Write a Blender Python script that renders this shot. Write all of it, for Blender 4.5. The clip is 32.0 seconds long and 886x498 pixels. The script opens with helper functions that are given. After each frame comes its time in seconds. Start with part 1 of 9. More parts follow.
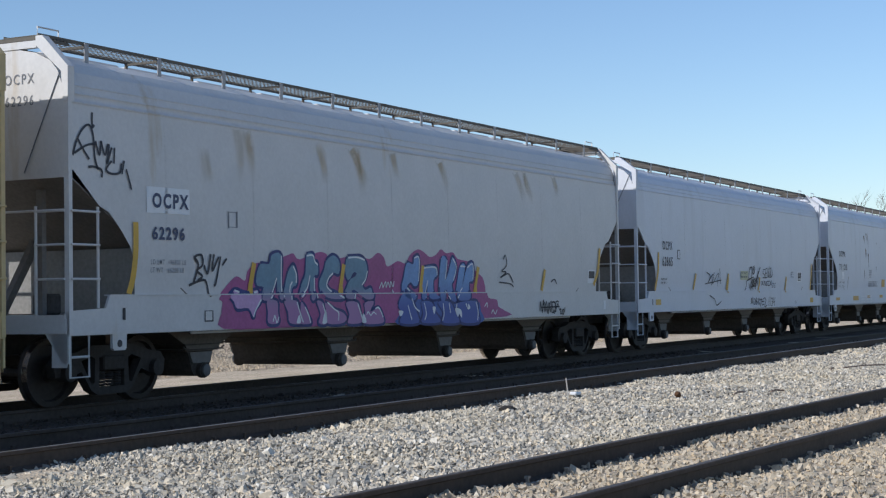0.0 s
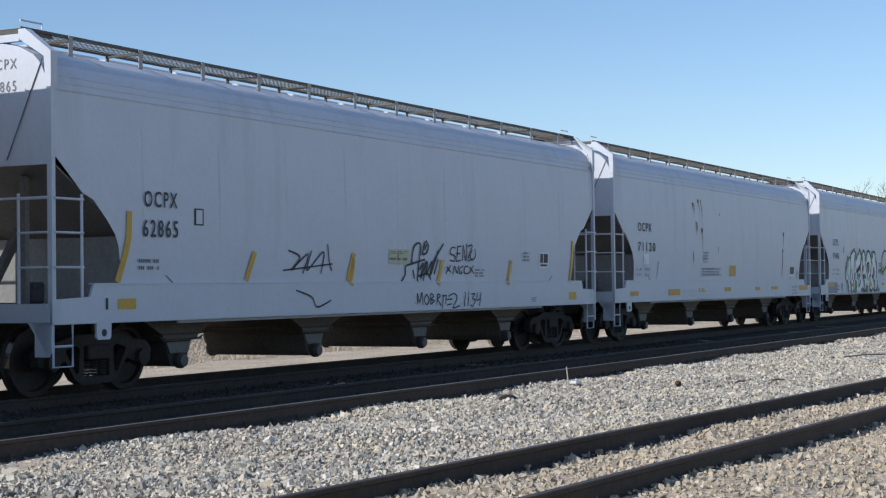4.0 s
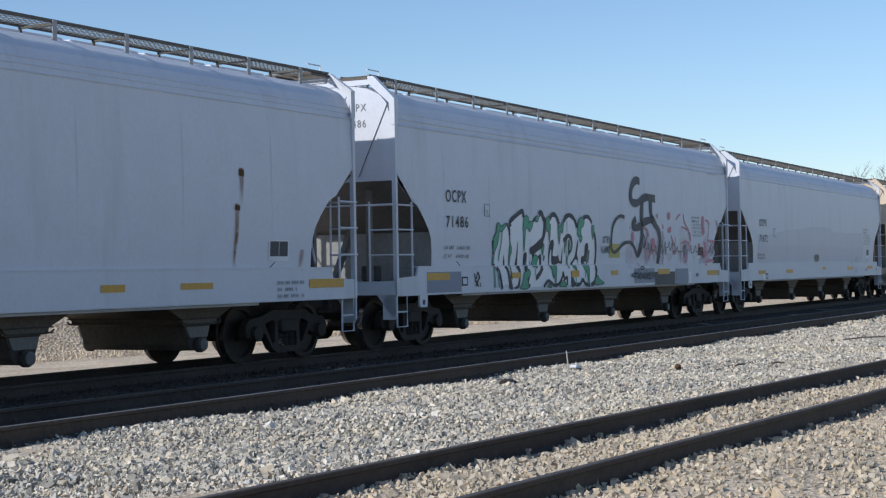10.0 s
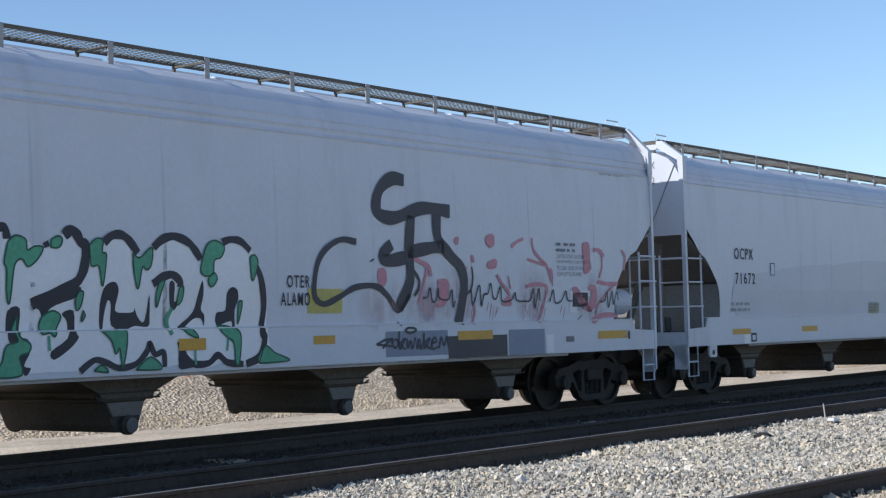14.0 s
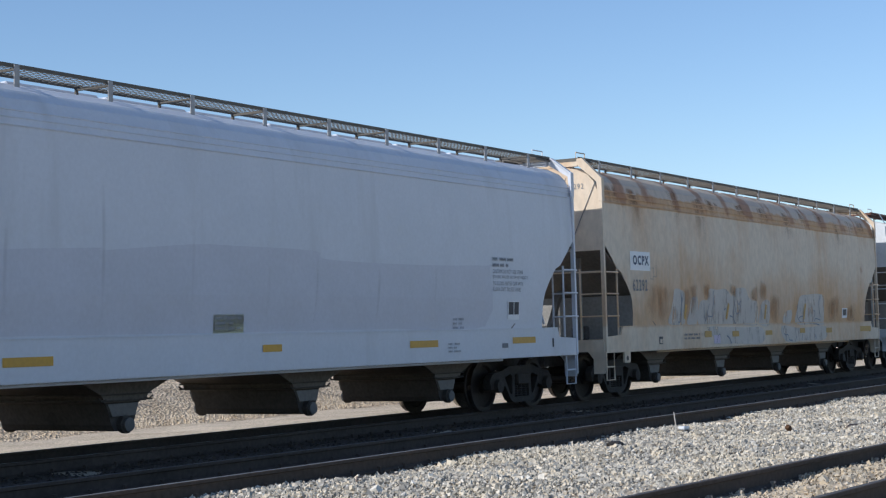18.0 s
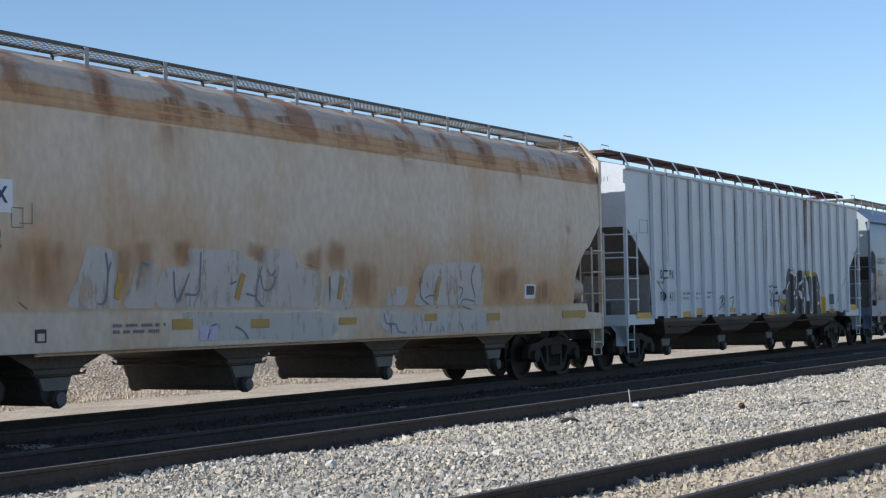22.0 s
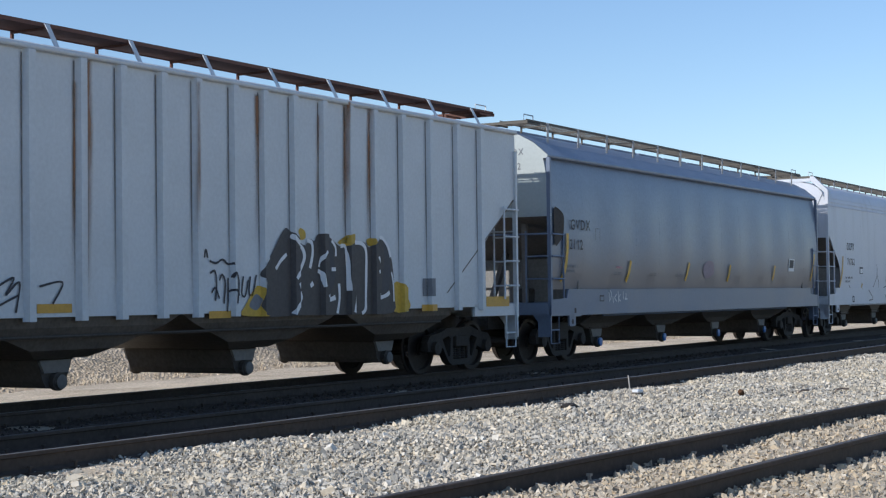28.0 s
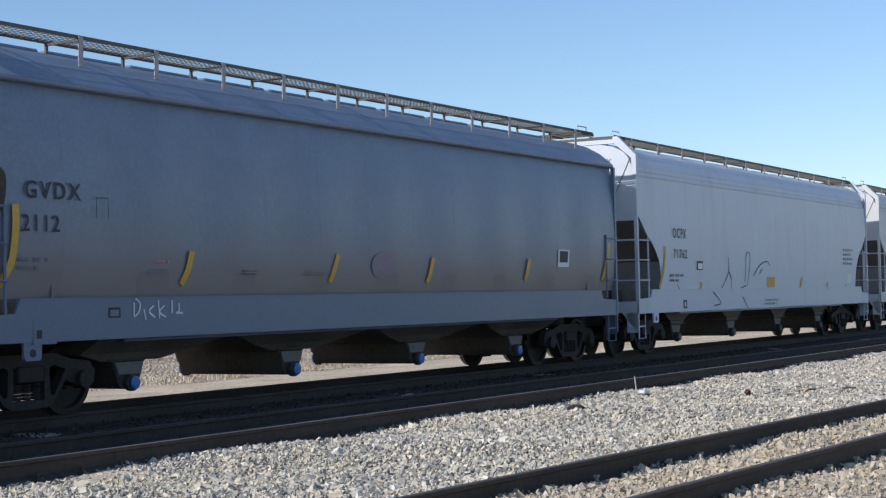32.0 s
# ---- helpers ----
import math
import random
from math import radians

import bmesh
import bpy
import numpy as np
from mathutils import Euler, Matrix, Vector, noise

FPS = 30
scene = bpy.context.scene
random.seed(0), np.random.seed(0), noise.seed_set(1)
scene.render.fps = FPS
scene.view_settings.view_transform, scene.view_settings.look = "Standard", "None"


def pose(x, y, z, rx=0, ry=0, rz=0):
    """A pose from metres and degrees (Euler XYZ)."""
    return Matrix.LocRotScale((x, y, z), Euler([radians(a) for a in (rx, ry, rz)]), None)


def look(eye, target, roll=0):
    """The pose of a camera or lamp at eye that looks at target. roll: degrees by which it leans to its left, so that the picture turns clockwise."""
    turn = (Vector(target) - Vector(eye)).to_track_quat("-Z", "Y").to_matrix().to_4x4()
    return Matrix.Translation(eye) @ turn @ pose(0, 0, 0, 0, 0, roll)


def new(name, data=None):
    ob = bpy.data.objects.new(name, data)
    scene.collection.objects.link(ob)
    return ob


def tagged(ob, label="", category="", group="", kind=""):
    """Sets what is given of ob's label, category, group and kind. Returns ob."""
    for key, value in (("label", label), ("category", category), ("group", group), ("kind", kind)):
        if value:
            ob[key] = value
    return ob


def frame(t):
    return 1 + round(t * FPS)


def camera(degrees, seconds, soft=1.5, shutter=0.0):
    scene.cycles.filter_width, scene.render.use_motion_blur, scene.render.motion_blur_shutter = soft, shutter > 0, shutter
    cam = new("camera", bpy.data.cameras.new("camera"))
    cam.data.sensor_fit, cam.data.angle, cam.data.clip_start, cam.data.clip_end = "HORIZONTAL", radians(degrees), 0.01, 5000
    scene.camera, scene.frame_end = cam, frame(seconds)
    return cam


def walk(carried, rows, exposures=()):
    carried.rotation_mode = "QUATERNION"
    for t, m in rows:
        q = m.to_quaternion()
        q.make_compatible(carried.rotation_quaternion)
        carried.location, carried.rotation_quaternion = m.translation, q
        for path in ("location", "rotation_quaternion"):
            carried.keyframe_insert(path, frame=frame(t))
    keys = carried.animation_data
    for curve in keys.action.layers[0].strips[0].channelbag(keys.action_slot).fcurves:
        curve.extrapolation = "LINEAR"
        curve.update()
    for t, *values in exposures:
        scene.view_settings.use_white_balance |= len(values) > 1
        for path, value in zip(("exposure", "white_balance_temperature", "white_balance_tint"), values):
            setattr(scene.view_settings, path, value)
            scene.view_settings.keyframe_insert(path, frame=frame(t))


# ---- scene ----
from mathutils import geometry

# ------------------------------------------------------------------ camera
cam = camera(31.34, 32.0, soft=1.25)
EYE = Vector((0.0, 0.0, 1.358))
TURNS = [
    (0.0, 28.42, 1.81, -0.82), (0.5, 28.40, 1.81, -1.11), (1.0, 28.44, 1.74, -1.08), (1.5, 28.40, 1.71, -1.34), (2.0, 28.38, 1.71, -1.24),
    (2.5, 28.41, 1.66, -1.09), (3.0, 28.40, 1.60, -1.03), (3.5, 28.42, 1.49, -0.86), (5.5, 28.52, 1.34, -0.59), (6.0, 28.51, 1.35, -0.45),
    (6.5, 28.47, 1.39, -0.51), (7.0, 28.46, 1.40, -0.52), (7.5, 28.45, 1.42, -0.68), (8.0, 28.46, 1.46, -0.69), (8.5, 28.49, 1.43, -0.77),
    (9.0, 28.47, 1.31, -0.82), (9.5, 28.45, 1.08, -0.94), (10.0, 28.44, 0.85, -1.02), (10.5, 28.45, 0.64, -0.99), (11.0, 28.49, 0.46, -1.17),
    (11.5, 28.71, 0.45, -1.61), (12.0, 33.16, 1.42, -1.57), (12.5, 36.13, 1.49, -1.48), (13.0, 37.42, 1.90, -1.50), (13.5, 37.55, 2.45, -1.47),
    (14.0, 37.38, 2.97, -1.55), (14.5, 36.95, 3.27, -1.46), (15.0, 36.41, 3.46, -1.61), (15.5, 35.72, 3.62, -1.60), (17.5, 32.76, 3.44, -1.61),
    (18.0, 32.16, 3.19, -1.60), (18.5, 31.82, 3.01, -1.41), (19.0, 31.35, 2.84, -1.48), (19.5, 30.99, 2.72, -1.52), (20.0, 30.82, 2.63, -1.60),
    (20.5, 30.75, 2.55, -1.44), (21.0, 30.72, 2.49, -1.52), (21.5, 30.66, 2.44, -1.64), (22.0, 30.63, 2.28, -1.09), (22.5, 30.66, 2.20, -1.00),
    (23.0, 30.70, 2.18, -1.01), (23.5, 30.72, 2.19, -1.11), (24.0, 30.80, 2.13, -1.11), (24.5, 30.80, 2.09, -1.04), (25.0, 30.78, 2.02, -1.12),
    (25.5, 30.73, 1.93, -1.32), (27.5, 30.68, 1.77, -0.81), (28.0, 30.66, 1.73, -0.72), (28.5, 30.67, 1.72, -0.73), (29.0, 30.73, 1.71, -0.75),
    (29.5, 30.77, 1.69, -0.86), (30.0, 30.78, 1.70, -0.94), (30.5, 30.77, 1.75, -0.94), (31.0, 30.80, 1.78, -1.02), (31.5, 30.83, 1.80, -1.23),
    (32.0, 30.84, 1.83, -1.27),
]


def view_pose(heading, tilt, lean):
    h, p = radians(heading), radians(tilt)
    way = Vector((math.cos(p) * math.cos(h), math.cos(p) * math.sin(h), math.sin(p)))
    return look(EYE, EYE + way, lean)


walk(cam, [(t, view_pose(h, p, r)) for t, h, p, r in TURNS], exposures=[(0, -0.28, 5800, 11), (11, -0.28, 5800, 11), (14, -0.06, 5800, 11), (18, -0.19, 5800, 11), (25, -0.15, 5800, 11), (32, -0.17, 5800, 11)])

# ------------------------------------------------------------------ light
SUN_WAY = Vector((1.0, -0.52, -0.75)).normalized()
sun = new("sun", bpy.data.lights.new("sun", "SUN"))
sun.data.energy, sun.data.angle, sun.data.color = 5.0, radians(0.55), (1.0, 0.92, 0.80)
sun.matrix_world = look((0, 0, 60), Vector((0, 0, 60)) + SUN_WAY)
world = bpy.data.worlds.new("world")
scene.world = world
world.use_nodes = True
wn = world.node_tree
sky = wn.nodes.new("ShaderNodeTexSky")
sky.sky_type, sky.sun_disc = "NISHITA", False
sky.sun_elevation = math.asin(-SUN_WAY.z)
sky.sun_rotation = math.atan2(-SUN_WAY.x, -SUN_WAY.y)
sky.air_density, sky.dust_density, sky.ozone_density = 1.0, 0.25, 2.5
wn.nodes["Background"].inputs["Strength"].default_value = 0.145
wn.links.new(sky.outputs[0], wn.nodes["Background"].inputs["Color"])

# ------------------------------------------------------------------ materials
def mat(name, base, rough=0.6, metal=0.0, var=0.12, scale=1.2, fine=18.0, bump=0.0, bump_scale=60.0, rust=None, rust_amount=0.0,
        rust_scale=0.8, streak=False, shine=0.5):
    """A node material: base colour varied at two scales, optional stains that may run down, and a fine relief."""
    m = bpy.data.materials.new(name)
    m.use_nodes = True
    nt = m.node_tree
    n, l = nt.nodes, nt.links
    b = n["Principled BSDF"]
    b.inputs["Metallic"].default_value = metal
    b.inputs["Specular IOR Level"].default_value = shine
    tc = n.new("ShaderNodeTexCoord")
    src = tc.outputs["Object"]
    n1 = n.new("ShaderNodeTexNoise")
    n1.inputs["Scale"].default_value, n1.inputs["Detail"].default_value = scale, 4
    l.new(src, n1.inputs["Vector"])
    n2 = n.new("ShaderNodeTexNoise")
    n2.inputs["Scale"].default_value, n2.inputs["Detail"].default_value = fine, 3
    l.new(src, n2.inputs["Vector"])
    add = n.new("ShaderNodeMath")
    add.operation = "ADD"
    l.new(n1.outputs[0], add.inputs[0])
    l.new(n2.outputs[0], add.inputs[1])
    ramp = n.new("ShaderNodeMapRange")
    ramp.inputs["From Min"].default_value, ramp.inputs["From Max"].default_value = 0.6, 1.4
    ramp.inputs["To Min"].default_value, ramp.inputs["To Max"].default_value = 1 - var, 1 + var
    l.new(add.outputs[0], ramp.inputs["Value"])
    mul = n.new("ShaderNodeVectorMath")
    mul.operation = "SCALE"
    mul.inputs[0].default_value = base
    l.new(ramp.outputs[0], mul.inputs["Scale"])
    colour = mul.outputs[0]
    if rust is not None:
        mp = n.new("ShaderNodeMapping")
        mp.inputs["Scale"].default_value = (1.0, 1.0, 0.16) if streak else (1, 1, 1)
        l.new(src, mp.inputs["Vector"])
        n3 = n.new("ShaderNodeTexNoise")
        n3.inputs["Scale"].default_value, n3.inputs["Detail"].default_value, n3.inputs["Roughness"].default_value = rust_scale, 8, 0.62
        l.new(mp.outputs[0], n3.inputs["Vector"])
        r = n.new("ShaderNodeMapRange")
        r.inputs["From Min"].default_value, r.inputs["From Max"].default_value = 0.72 - rust_amount * 0.4, 0.86 - rust_amount * 0.4
        l.new(n3.outputs[0], r.inputs["Value"])
        mix = n.new("ShaderNodeMix")
        mix.data_type = "RGBA"
        mix.inputs["B"].default_value = (*rust, 1)
        mix.inputs[7].default_value = (*rust, 1)
        l.new(r.outputs[0], mix.inputs[0])
        l.new(colour, mix.inputs[6])
        colour = mix.outputs[2]
    l.new(colour, b.inputs["Base Color"])
    rr = n.new("ShaderNodeMapRange")
    rr.inputs["To Min"].default_value, rr.inputs["To Max"].default_value = max(0.05, rough - 0.1), min(1, rough + 0.1)
    l.new(n1.outputs[0], rr.inputs["Value"])
    l.new(rr.outputs[0], b.inputs["Roughness"])
    if bump > 0:
        n4 = n.new("ShaderNodeTexNoise")
        n4.inputs["Scale"].default_value, n4.inputs["Detail"].default_value = bump_scale, 4
        l.new(src, n4.inputs["Vector"])
        bp = n.new("ShaderNodeBump")
        bp.inputs["Strength"].default_value, bp.inputs["Distance"].default_value = 1.0, bump
        l.new(n4.outputs[0], bp.inputs["Height"])
        l.new(bp.outputs[0], b.inputs["Normal"])
    return m


def stain(name, base, strength=0.8, scale=7.0, low=0.36, high=0.62, top=0.3):
    """A thin stain that fades out towards the edges of its strip and breaks up into runs."""
    m = bpy.data.materials.new(name)
    m.use_nodes = True
    n, l = m.node_tree.nodes, m.node_tree.links
    b = n["Principled BSDF"]
    b.inputs["Base Color"].default_value, b.inputs["Roughness"].default_value = (*base, 1), 0.8
    tc = n.new("ShaderNodeTexCoord")
    sep = n.new("ShaderNodeSeparateXYZ")
    l.new(tc.outputs["UV"], sep.inputs[0])
    edge = n.new("ShaderNodeMapRange")
    edge.interpolation_type = "SMOOTHSTEP"
    ab = n.new("ShaderNodeMath")
    ab.operation = "ABSOLUTE"
    l.new(sep.outputs[0], ab.inputs[0])
    edge.inputs["From Min"].default_value, edge.inputs["From Max"].default_value = 1.0, 0.2
    l.new(ab.outputs[0], edge.inputs["Value"])
    tail = n.new("ShaderNodeMapRange")
    tail.interpolation_type = "SMOOTHSTEP"
    tail.inputs["From Min"].default_value, tail.inputs["From Max"].default_value = 1.0, 0.4
    l.new(sep.outputs[1], tail.inputs["Value"])
    head = n.new("ShaderNodeMapRange")
    head.interpolation_type = "SMOOTHSTEP"
    head.inputs["From Max"].default_value = top
    l.new(sep.outputs[1], head.inputs["Value"])
    mp = n.new("ShaderNodeMapping")
    mp.inputs["Scale"].default_value = (1.0, 1.0, 0.22)
    l.new(tc.outputs["Object"], mp.inputs["Vector"])
    nz = n.new("ShaderNodeTexNoise")
    nz.inputs["Scale"].default_value, nz.inputs["Detail"].default_value = scale, 6
    l.new(mp.outputs[0], nz.inputs["Vector"])
    nr = n.new("ShaderNodeMapRange")
    nr.inputs["From Min"].default_value, nr.inputs["From Max"].default_value, nr.inputs["To Max"].default_value = low, high, strength
    l.new(nz.outputs[0], nr.inputs["Value"])
    out = edge.outputs[0]
    for o in (tail.outputs[0], head.outputs[0], nr.outputs[0]):
        mu = n.new("ShaderNodeMath")
        mu.operation = "MULTIPLY"
        l.new(out, mu.inputs[0])
        l.new(o, mu.inputs[1])
        out = mu.outputs[0]
    l.new(out, b.inputs["Alpha"])
    return m


M_WHITE = mat("pale grey car paint", (0.605, 0.625, 0.67), 0.5, var=0.06, bump=0.004, bump_scale=1.6,
              rust=(0.53, 0.545, 0.575), rust_amount=0.42, rust_scale=1.0, streak=True)
M_CREAM = mat("aged cream grey car paint", (0.595, 0.585, 0.57), 0.5, var=0.08, bump=0.004, bump_scale=1.6,
              rust=(0.42, 0.33, 0.20), rust_amount=0.18, rust_scale=1.1, streak=True)
def fade_paint(name, low, high, z0, z1, rough=0.6, bump=0.0):
    """Spray or car paint that passes from one colour low down into another higher up."""
    m = mat(name, high, rough, var=0.18, scale=2.2, bump=bump, bump_scale=1.2)
    n, l = m.node_tree.nodes, m.node_tree.links
    b = n["Principled BSDF"]
    upper = b.inputs["Base Color"].links[0].from_socket
    tc = n.new("ShaderNodeTexCoord")
    sep = n.new("ShaderNodeSeparateXYZ")
    l.new(tc.outputs["Object"], sep.inputs[0])
    r = n.new("ShaderNodeMapRange")
    r.interpolation_type = "SMOOTHSTEP"
    r.inputs["From Min"].default_value, r.inputs["From Max"].default_value = z0, z1
    l.new(sep.outputs[2], r.inputs["Value"])
    mix = n.new("ShaderNodeMix")
    mix.data_type = "RGBA"
    mix.inputs[6].default_value = (*low, 1)
    l.new(r.outputs[0], mix.inputs[0])
    l.new(upper, mix.inputs[7])
    l.new(mix.outputs[2], b.inputs["Base Color"])
    return m


def rust_paint(name):
    """Aged tan car paint: rust tint low on the sides, rust patches under the roof seams, thin vertical runs."""
    m = bpy.data.materials.new(name)
    m.use_nodes = True
    n, l = m.node_tree.nodes, m.node_tree.links
    b = n["Principled BSDF"]
    tc = n.new("ShaderNodeTexCoord")
    sep = n.new("ShaderNodeSeparateXYZ")
    l.new(tc.outputs["Object"], sep.inputs[0])

    def noise(scale, stretch, detail, rough=0.55):
        mp = n.new("ShaderNodeMapping")
        mp.inputs["Scale"].default_value = stretch
        l.new(tc.outputs["Object"], mp.inputs["Vector"])
        nz = n.new("ShaderNodeTexNoise")
        nz.inputs["Scale"].default_value, nz.inputs["Detail"].default_value, nz.inputs["Roughness"].default_value = scale, detail, rough
        l.new(mp.outputs[0], nz.inputs["Vector"])
        return nz.outputs[0]

    def span(src, a, c, low=0.0, high=1.0):
        r = n.new("ShaderNodeMapRange")
        r.interpolation_type = "SMOOTHSTEP"
        for key, val in (("From Min", a), ("From Max", c), ("To Min", low), ("To Max", high)):
            r.inputs[key].default_value = val
        l.new(src, r.inputs["Value"])
        return r.outputs[0]

    def calc(op, a, c):
        q = n.new("ShaderNodeMath")
        q.operation = op
        for i, v in enumerate((a, c)):
            if isinstance(v, (int, float)):
                q.inputs[i].default_value = v
            else:
                l.new(v, q.inputs[i])
        return q.outputs[0]

    def blend(fac, a, c):
        q = n.new("ShaderNodeMix")
        q.data_type = "RGBA"
        l.new(fac, q.inputs[0])
        for i, v in ((6, a), (7, c)):
            if isinstance(v, tuple):
                q.inputs[i].default_value = (*v, 1)
            else:
                l.new(v, q.inputs[i])
        return q.outputs[2]

    x, z = sep.outputs[0], sep.outputs[2]
    big = noise(0.42, (1, 1, 1), 5)
    runs = noise(2.6, (1.0, 1.0, 0.10), 6, 0.65)
    spots = noise(1.5, (1.0, 1.0, 0.55), 8, 0.65)
    low = calc("MULTIPLY", span(z, 3.3, 1.7), span(z, 1.40, 1.52))
    tint = calc("ADD", calc("MULTIPLY", low, 0.42), calc("MULTIPLY", calc("MULTIPLY", span(z, 3.90, 3.95), span(calc("ABSOLUTE", x, 0), 9.32, 9.26)), 0.62))
    tint = calc("ADD", tint, calc("MULTIPLY", calc("SUBTRACT", big, 0.47), 2.0))
    tint = calc("ADD", tint, calc("MULTIPLY", calc("SUBTRACT", runs, 0.5), 0.75))
    sides = span(calc("ABSOLUTE", x, 0), 9.32, 9.26)
    colour = blend(span(tint, -0.2, 0.8), (0.665, 0.565, 0.435), (0.54, 0.325, 0.155))
    colour = blend(calc("MULTIPLY", span(calc("ADD", z, calc("MULTIPLY", calc("SUBTRACT", spots, 0.5), 0.35)), 4.17, 4.23), calc("MULTIPLY", sides, 0.6)), colour, (0.55, 0.515, 0.45))
    wave = calc("COSINE", calc("MULTIPLY", calc("ADD", x, calc("MULTIPLY", big, 2.0)), math.tau / 1.45), 0)
    seat = calc("ADD", calc("MULTIPLY", wave, 0.26), calc("MULTIPLY", spots, 0.9))
    seat = calc("ADD", seat, calc("MULTIPLY", span(z, 3.80, 4.12, 0.0, 0.27), sides))
    seat = calc("ADD", seat, calc("MULTIPLY", calc("SUBTRACT", runs, 0.5), 0.4))
    colour = blend(span(seat, 0.80, 0.98, 0.0, 0.85), colour, (0.34, 0.16, 0.07))
    grain = span(noise(9.0, (1, 1, 0.6), 4), 0.2, 0.8, 0.9, 1.1)
    mul = n.new("ShaderNodeVectorMath")
    mul.operation = "SCALE"
    l.new(colour, mul.inputs[0])
    l.new(grain, mul.inputs["Scale"])
    l.new(mul.outputs[0], b.inputs["Base Color"])
    b.inputs["Roughness"].default_value = 0.65
    bp = n.new("ShaderNodeBump")
    bp.inputs["Distance"].default_value = 0.004
    l.new(noise(1.6, (1, 1, 1), 4), bp.inputs["Height"])
    l.new(bp.outputs[0], b.inputs["Normal"])
    return m


M_RUSTY = rust_paint("tan car paint stained by rust")
M_RIB = mat("weathered light grey car paint", (0.58, 0.61, 0.63), 0.5, var=0.1, bump=0.003, bump_scale=1.6,
            rust=(0.30, 0.17, 0.09), rust_amount=0.1, rust_scale=1.4, streak=True)
M_BLUE = mat("dusty blue grey car paint", (0.16, 0.195, 0.265), 0.42, var=0.08, shine=0.35, bump=0.004, bump_scale=1.2)
M_TAN = mat("ochre car paint", (0.55, 0.42, 0.20), 0.55, var=0.1)
# The brown lower tone paints in the sunlit gravel mirrored by the glossy side.
M_BLUED = fade_paint("blue grey car paint with painted gravel reflection", (0.20, 0.185, 0.185), (0.165, 0.205, 0.28), 1.5, 2.7, 0.40, 0.004)
M_BLUED.node_tree.nodes["Principled BSDF"].inputs["Specular IOR Level"].default_value = 0.55
M_UNDER = mat("grimy underframe paint", (0.075, 0.066, 0.058), 0.8, var=0.35, scale=2.0, shine=0.15)
M_TRUCK = mat("oily black cast steel", (0.05, 0.044, 0.039), 0.7, var=0.3, scale=3.0, bump=0.003, shine=0.15)
M_WHEEL = mat("brown steel wheel", (0.05, 0.042, 0.037), 0.55, metal=0.3, var=0.3, shine=0.15)
M_TREAD = mat("polished steel tread", (0.5, 0.48, 0.46), 0.25, metal=1.0, var=0.1)
M_GRATE = mat("galvanised steel grating", (0.13, 0.118, 0.10), 0.7, var=0.15, shine=0.2)
M_GRATE_R = mat("rusted steel grating", (0.13, 0.06, 0.042), 0.8, var=0.25)
M_BLACK = mat("black stencil paint", (0.03, 0.03, 0.04), 0.6, var=0.1)
M_TEXT = mat("faded grey stencil paint", (0.17, 0.18, 0.20), 0.6, var=0.2)
M_FAINT = mat("worn pale grey stencil paint", (0.32, 0.33, 0.36), 0.6, var=0.2)
M_LABEL = mat("white sign paint", (0.75, 0.76, 0.77), 0.5, var=0.04)
M_YELLOW = mat("yellow reflective strip", (0.62, 0.37, 0.04), 0.5, var=0.15)
M_PINK = mat("magenta spray paint", (0.36, 0.09, 0.24), 0.6, var=0.2)
M_NAVY = mat("dark blue spray paint", (0.03, 0.04, 0.16), 0.6, var=0.2)
M_LILAC = mat("lilac spray paint", (0.52, 0.32, 0.52), 0.6, var=0.2)
M_GREEN = mat("green spray paint", (0.10, 0.34, 0.20), 0.6, var=0.25)
M_SILVER = mat("silver grey spray paint", (0.80, 0.80, 0.81), 0.45, var=0.06)
M_RED = mat("faded red spray paint", (0.54, 0.25, 0.29), 0.65, var=0.25)
M_CHAR = mat("charcoal spray paint", (0.05, 0.05, 0.06), 0.6, var=0.2)
M_RAIL = mat("dark weathered rail steel", (0.075, 0.058, 0.047), 0.75, var=0.35, bump=0.001, shine=0.15)
M_HEAD = mat("worn rail head", (0.42, 0.40, 0.385), 0.4, metal=0.85, var=0.2)
M_DULL = mat("dull dark rail head", (0.10, 0.09, 0.082), 0.6, metal=0.3, var=0.2, shine=0.2)
M_PALEG = mat("pale green grey end paint", (0.42, 0.46, 0.45), 0.5, var=0.08)
M_SPIKE = mat("pale dusty spike", (0.30, 0.26, 0.21), 0.8, var=0.3)
M_DUST = mat("dark streaked rust", (0.10, 0.055, 0.03), 0.8, var=0.2, shine=0.15)
M_WOOD = mat("weathered pale stake", (0.45, 0.42, 0.38), 0.8, var=0.15)
M_BRUSH = mat("dry tan brush", (0.60, 0.49, 0.34), 0.9, var=0.3)
M_BARK = mat("grey brown bark", (0.20, 0.15, 0.12), 0.9, var=0.2)
M_ORANGE = mat("orange marker plastic", (0.7, 0.15, 0.03), 0.5)
M_SHED = mat("white metal siding", (0.74, 0.75, 0.76), 0.5, var=0.04)
M_AIR = mat("blue plastic cap", (0.04, 0.16, 0.45), 0.4)


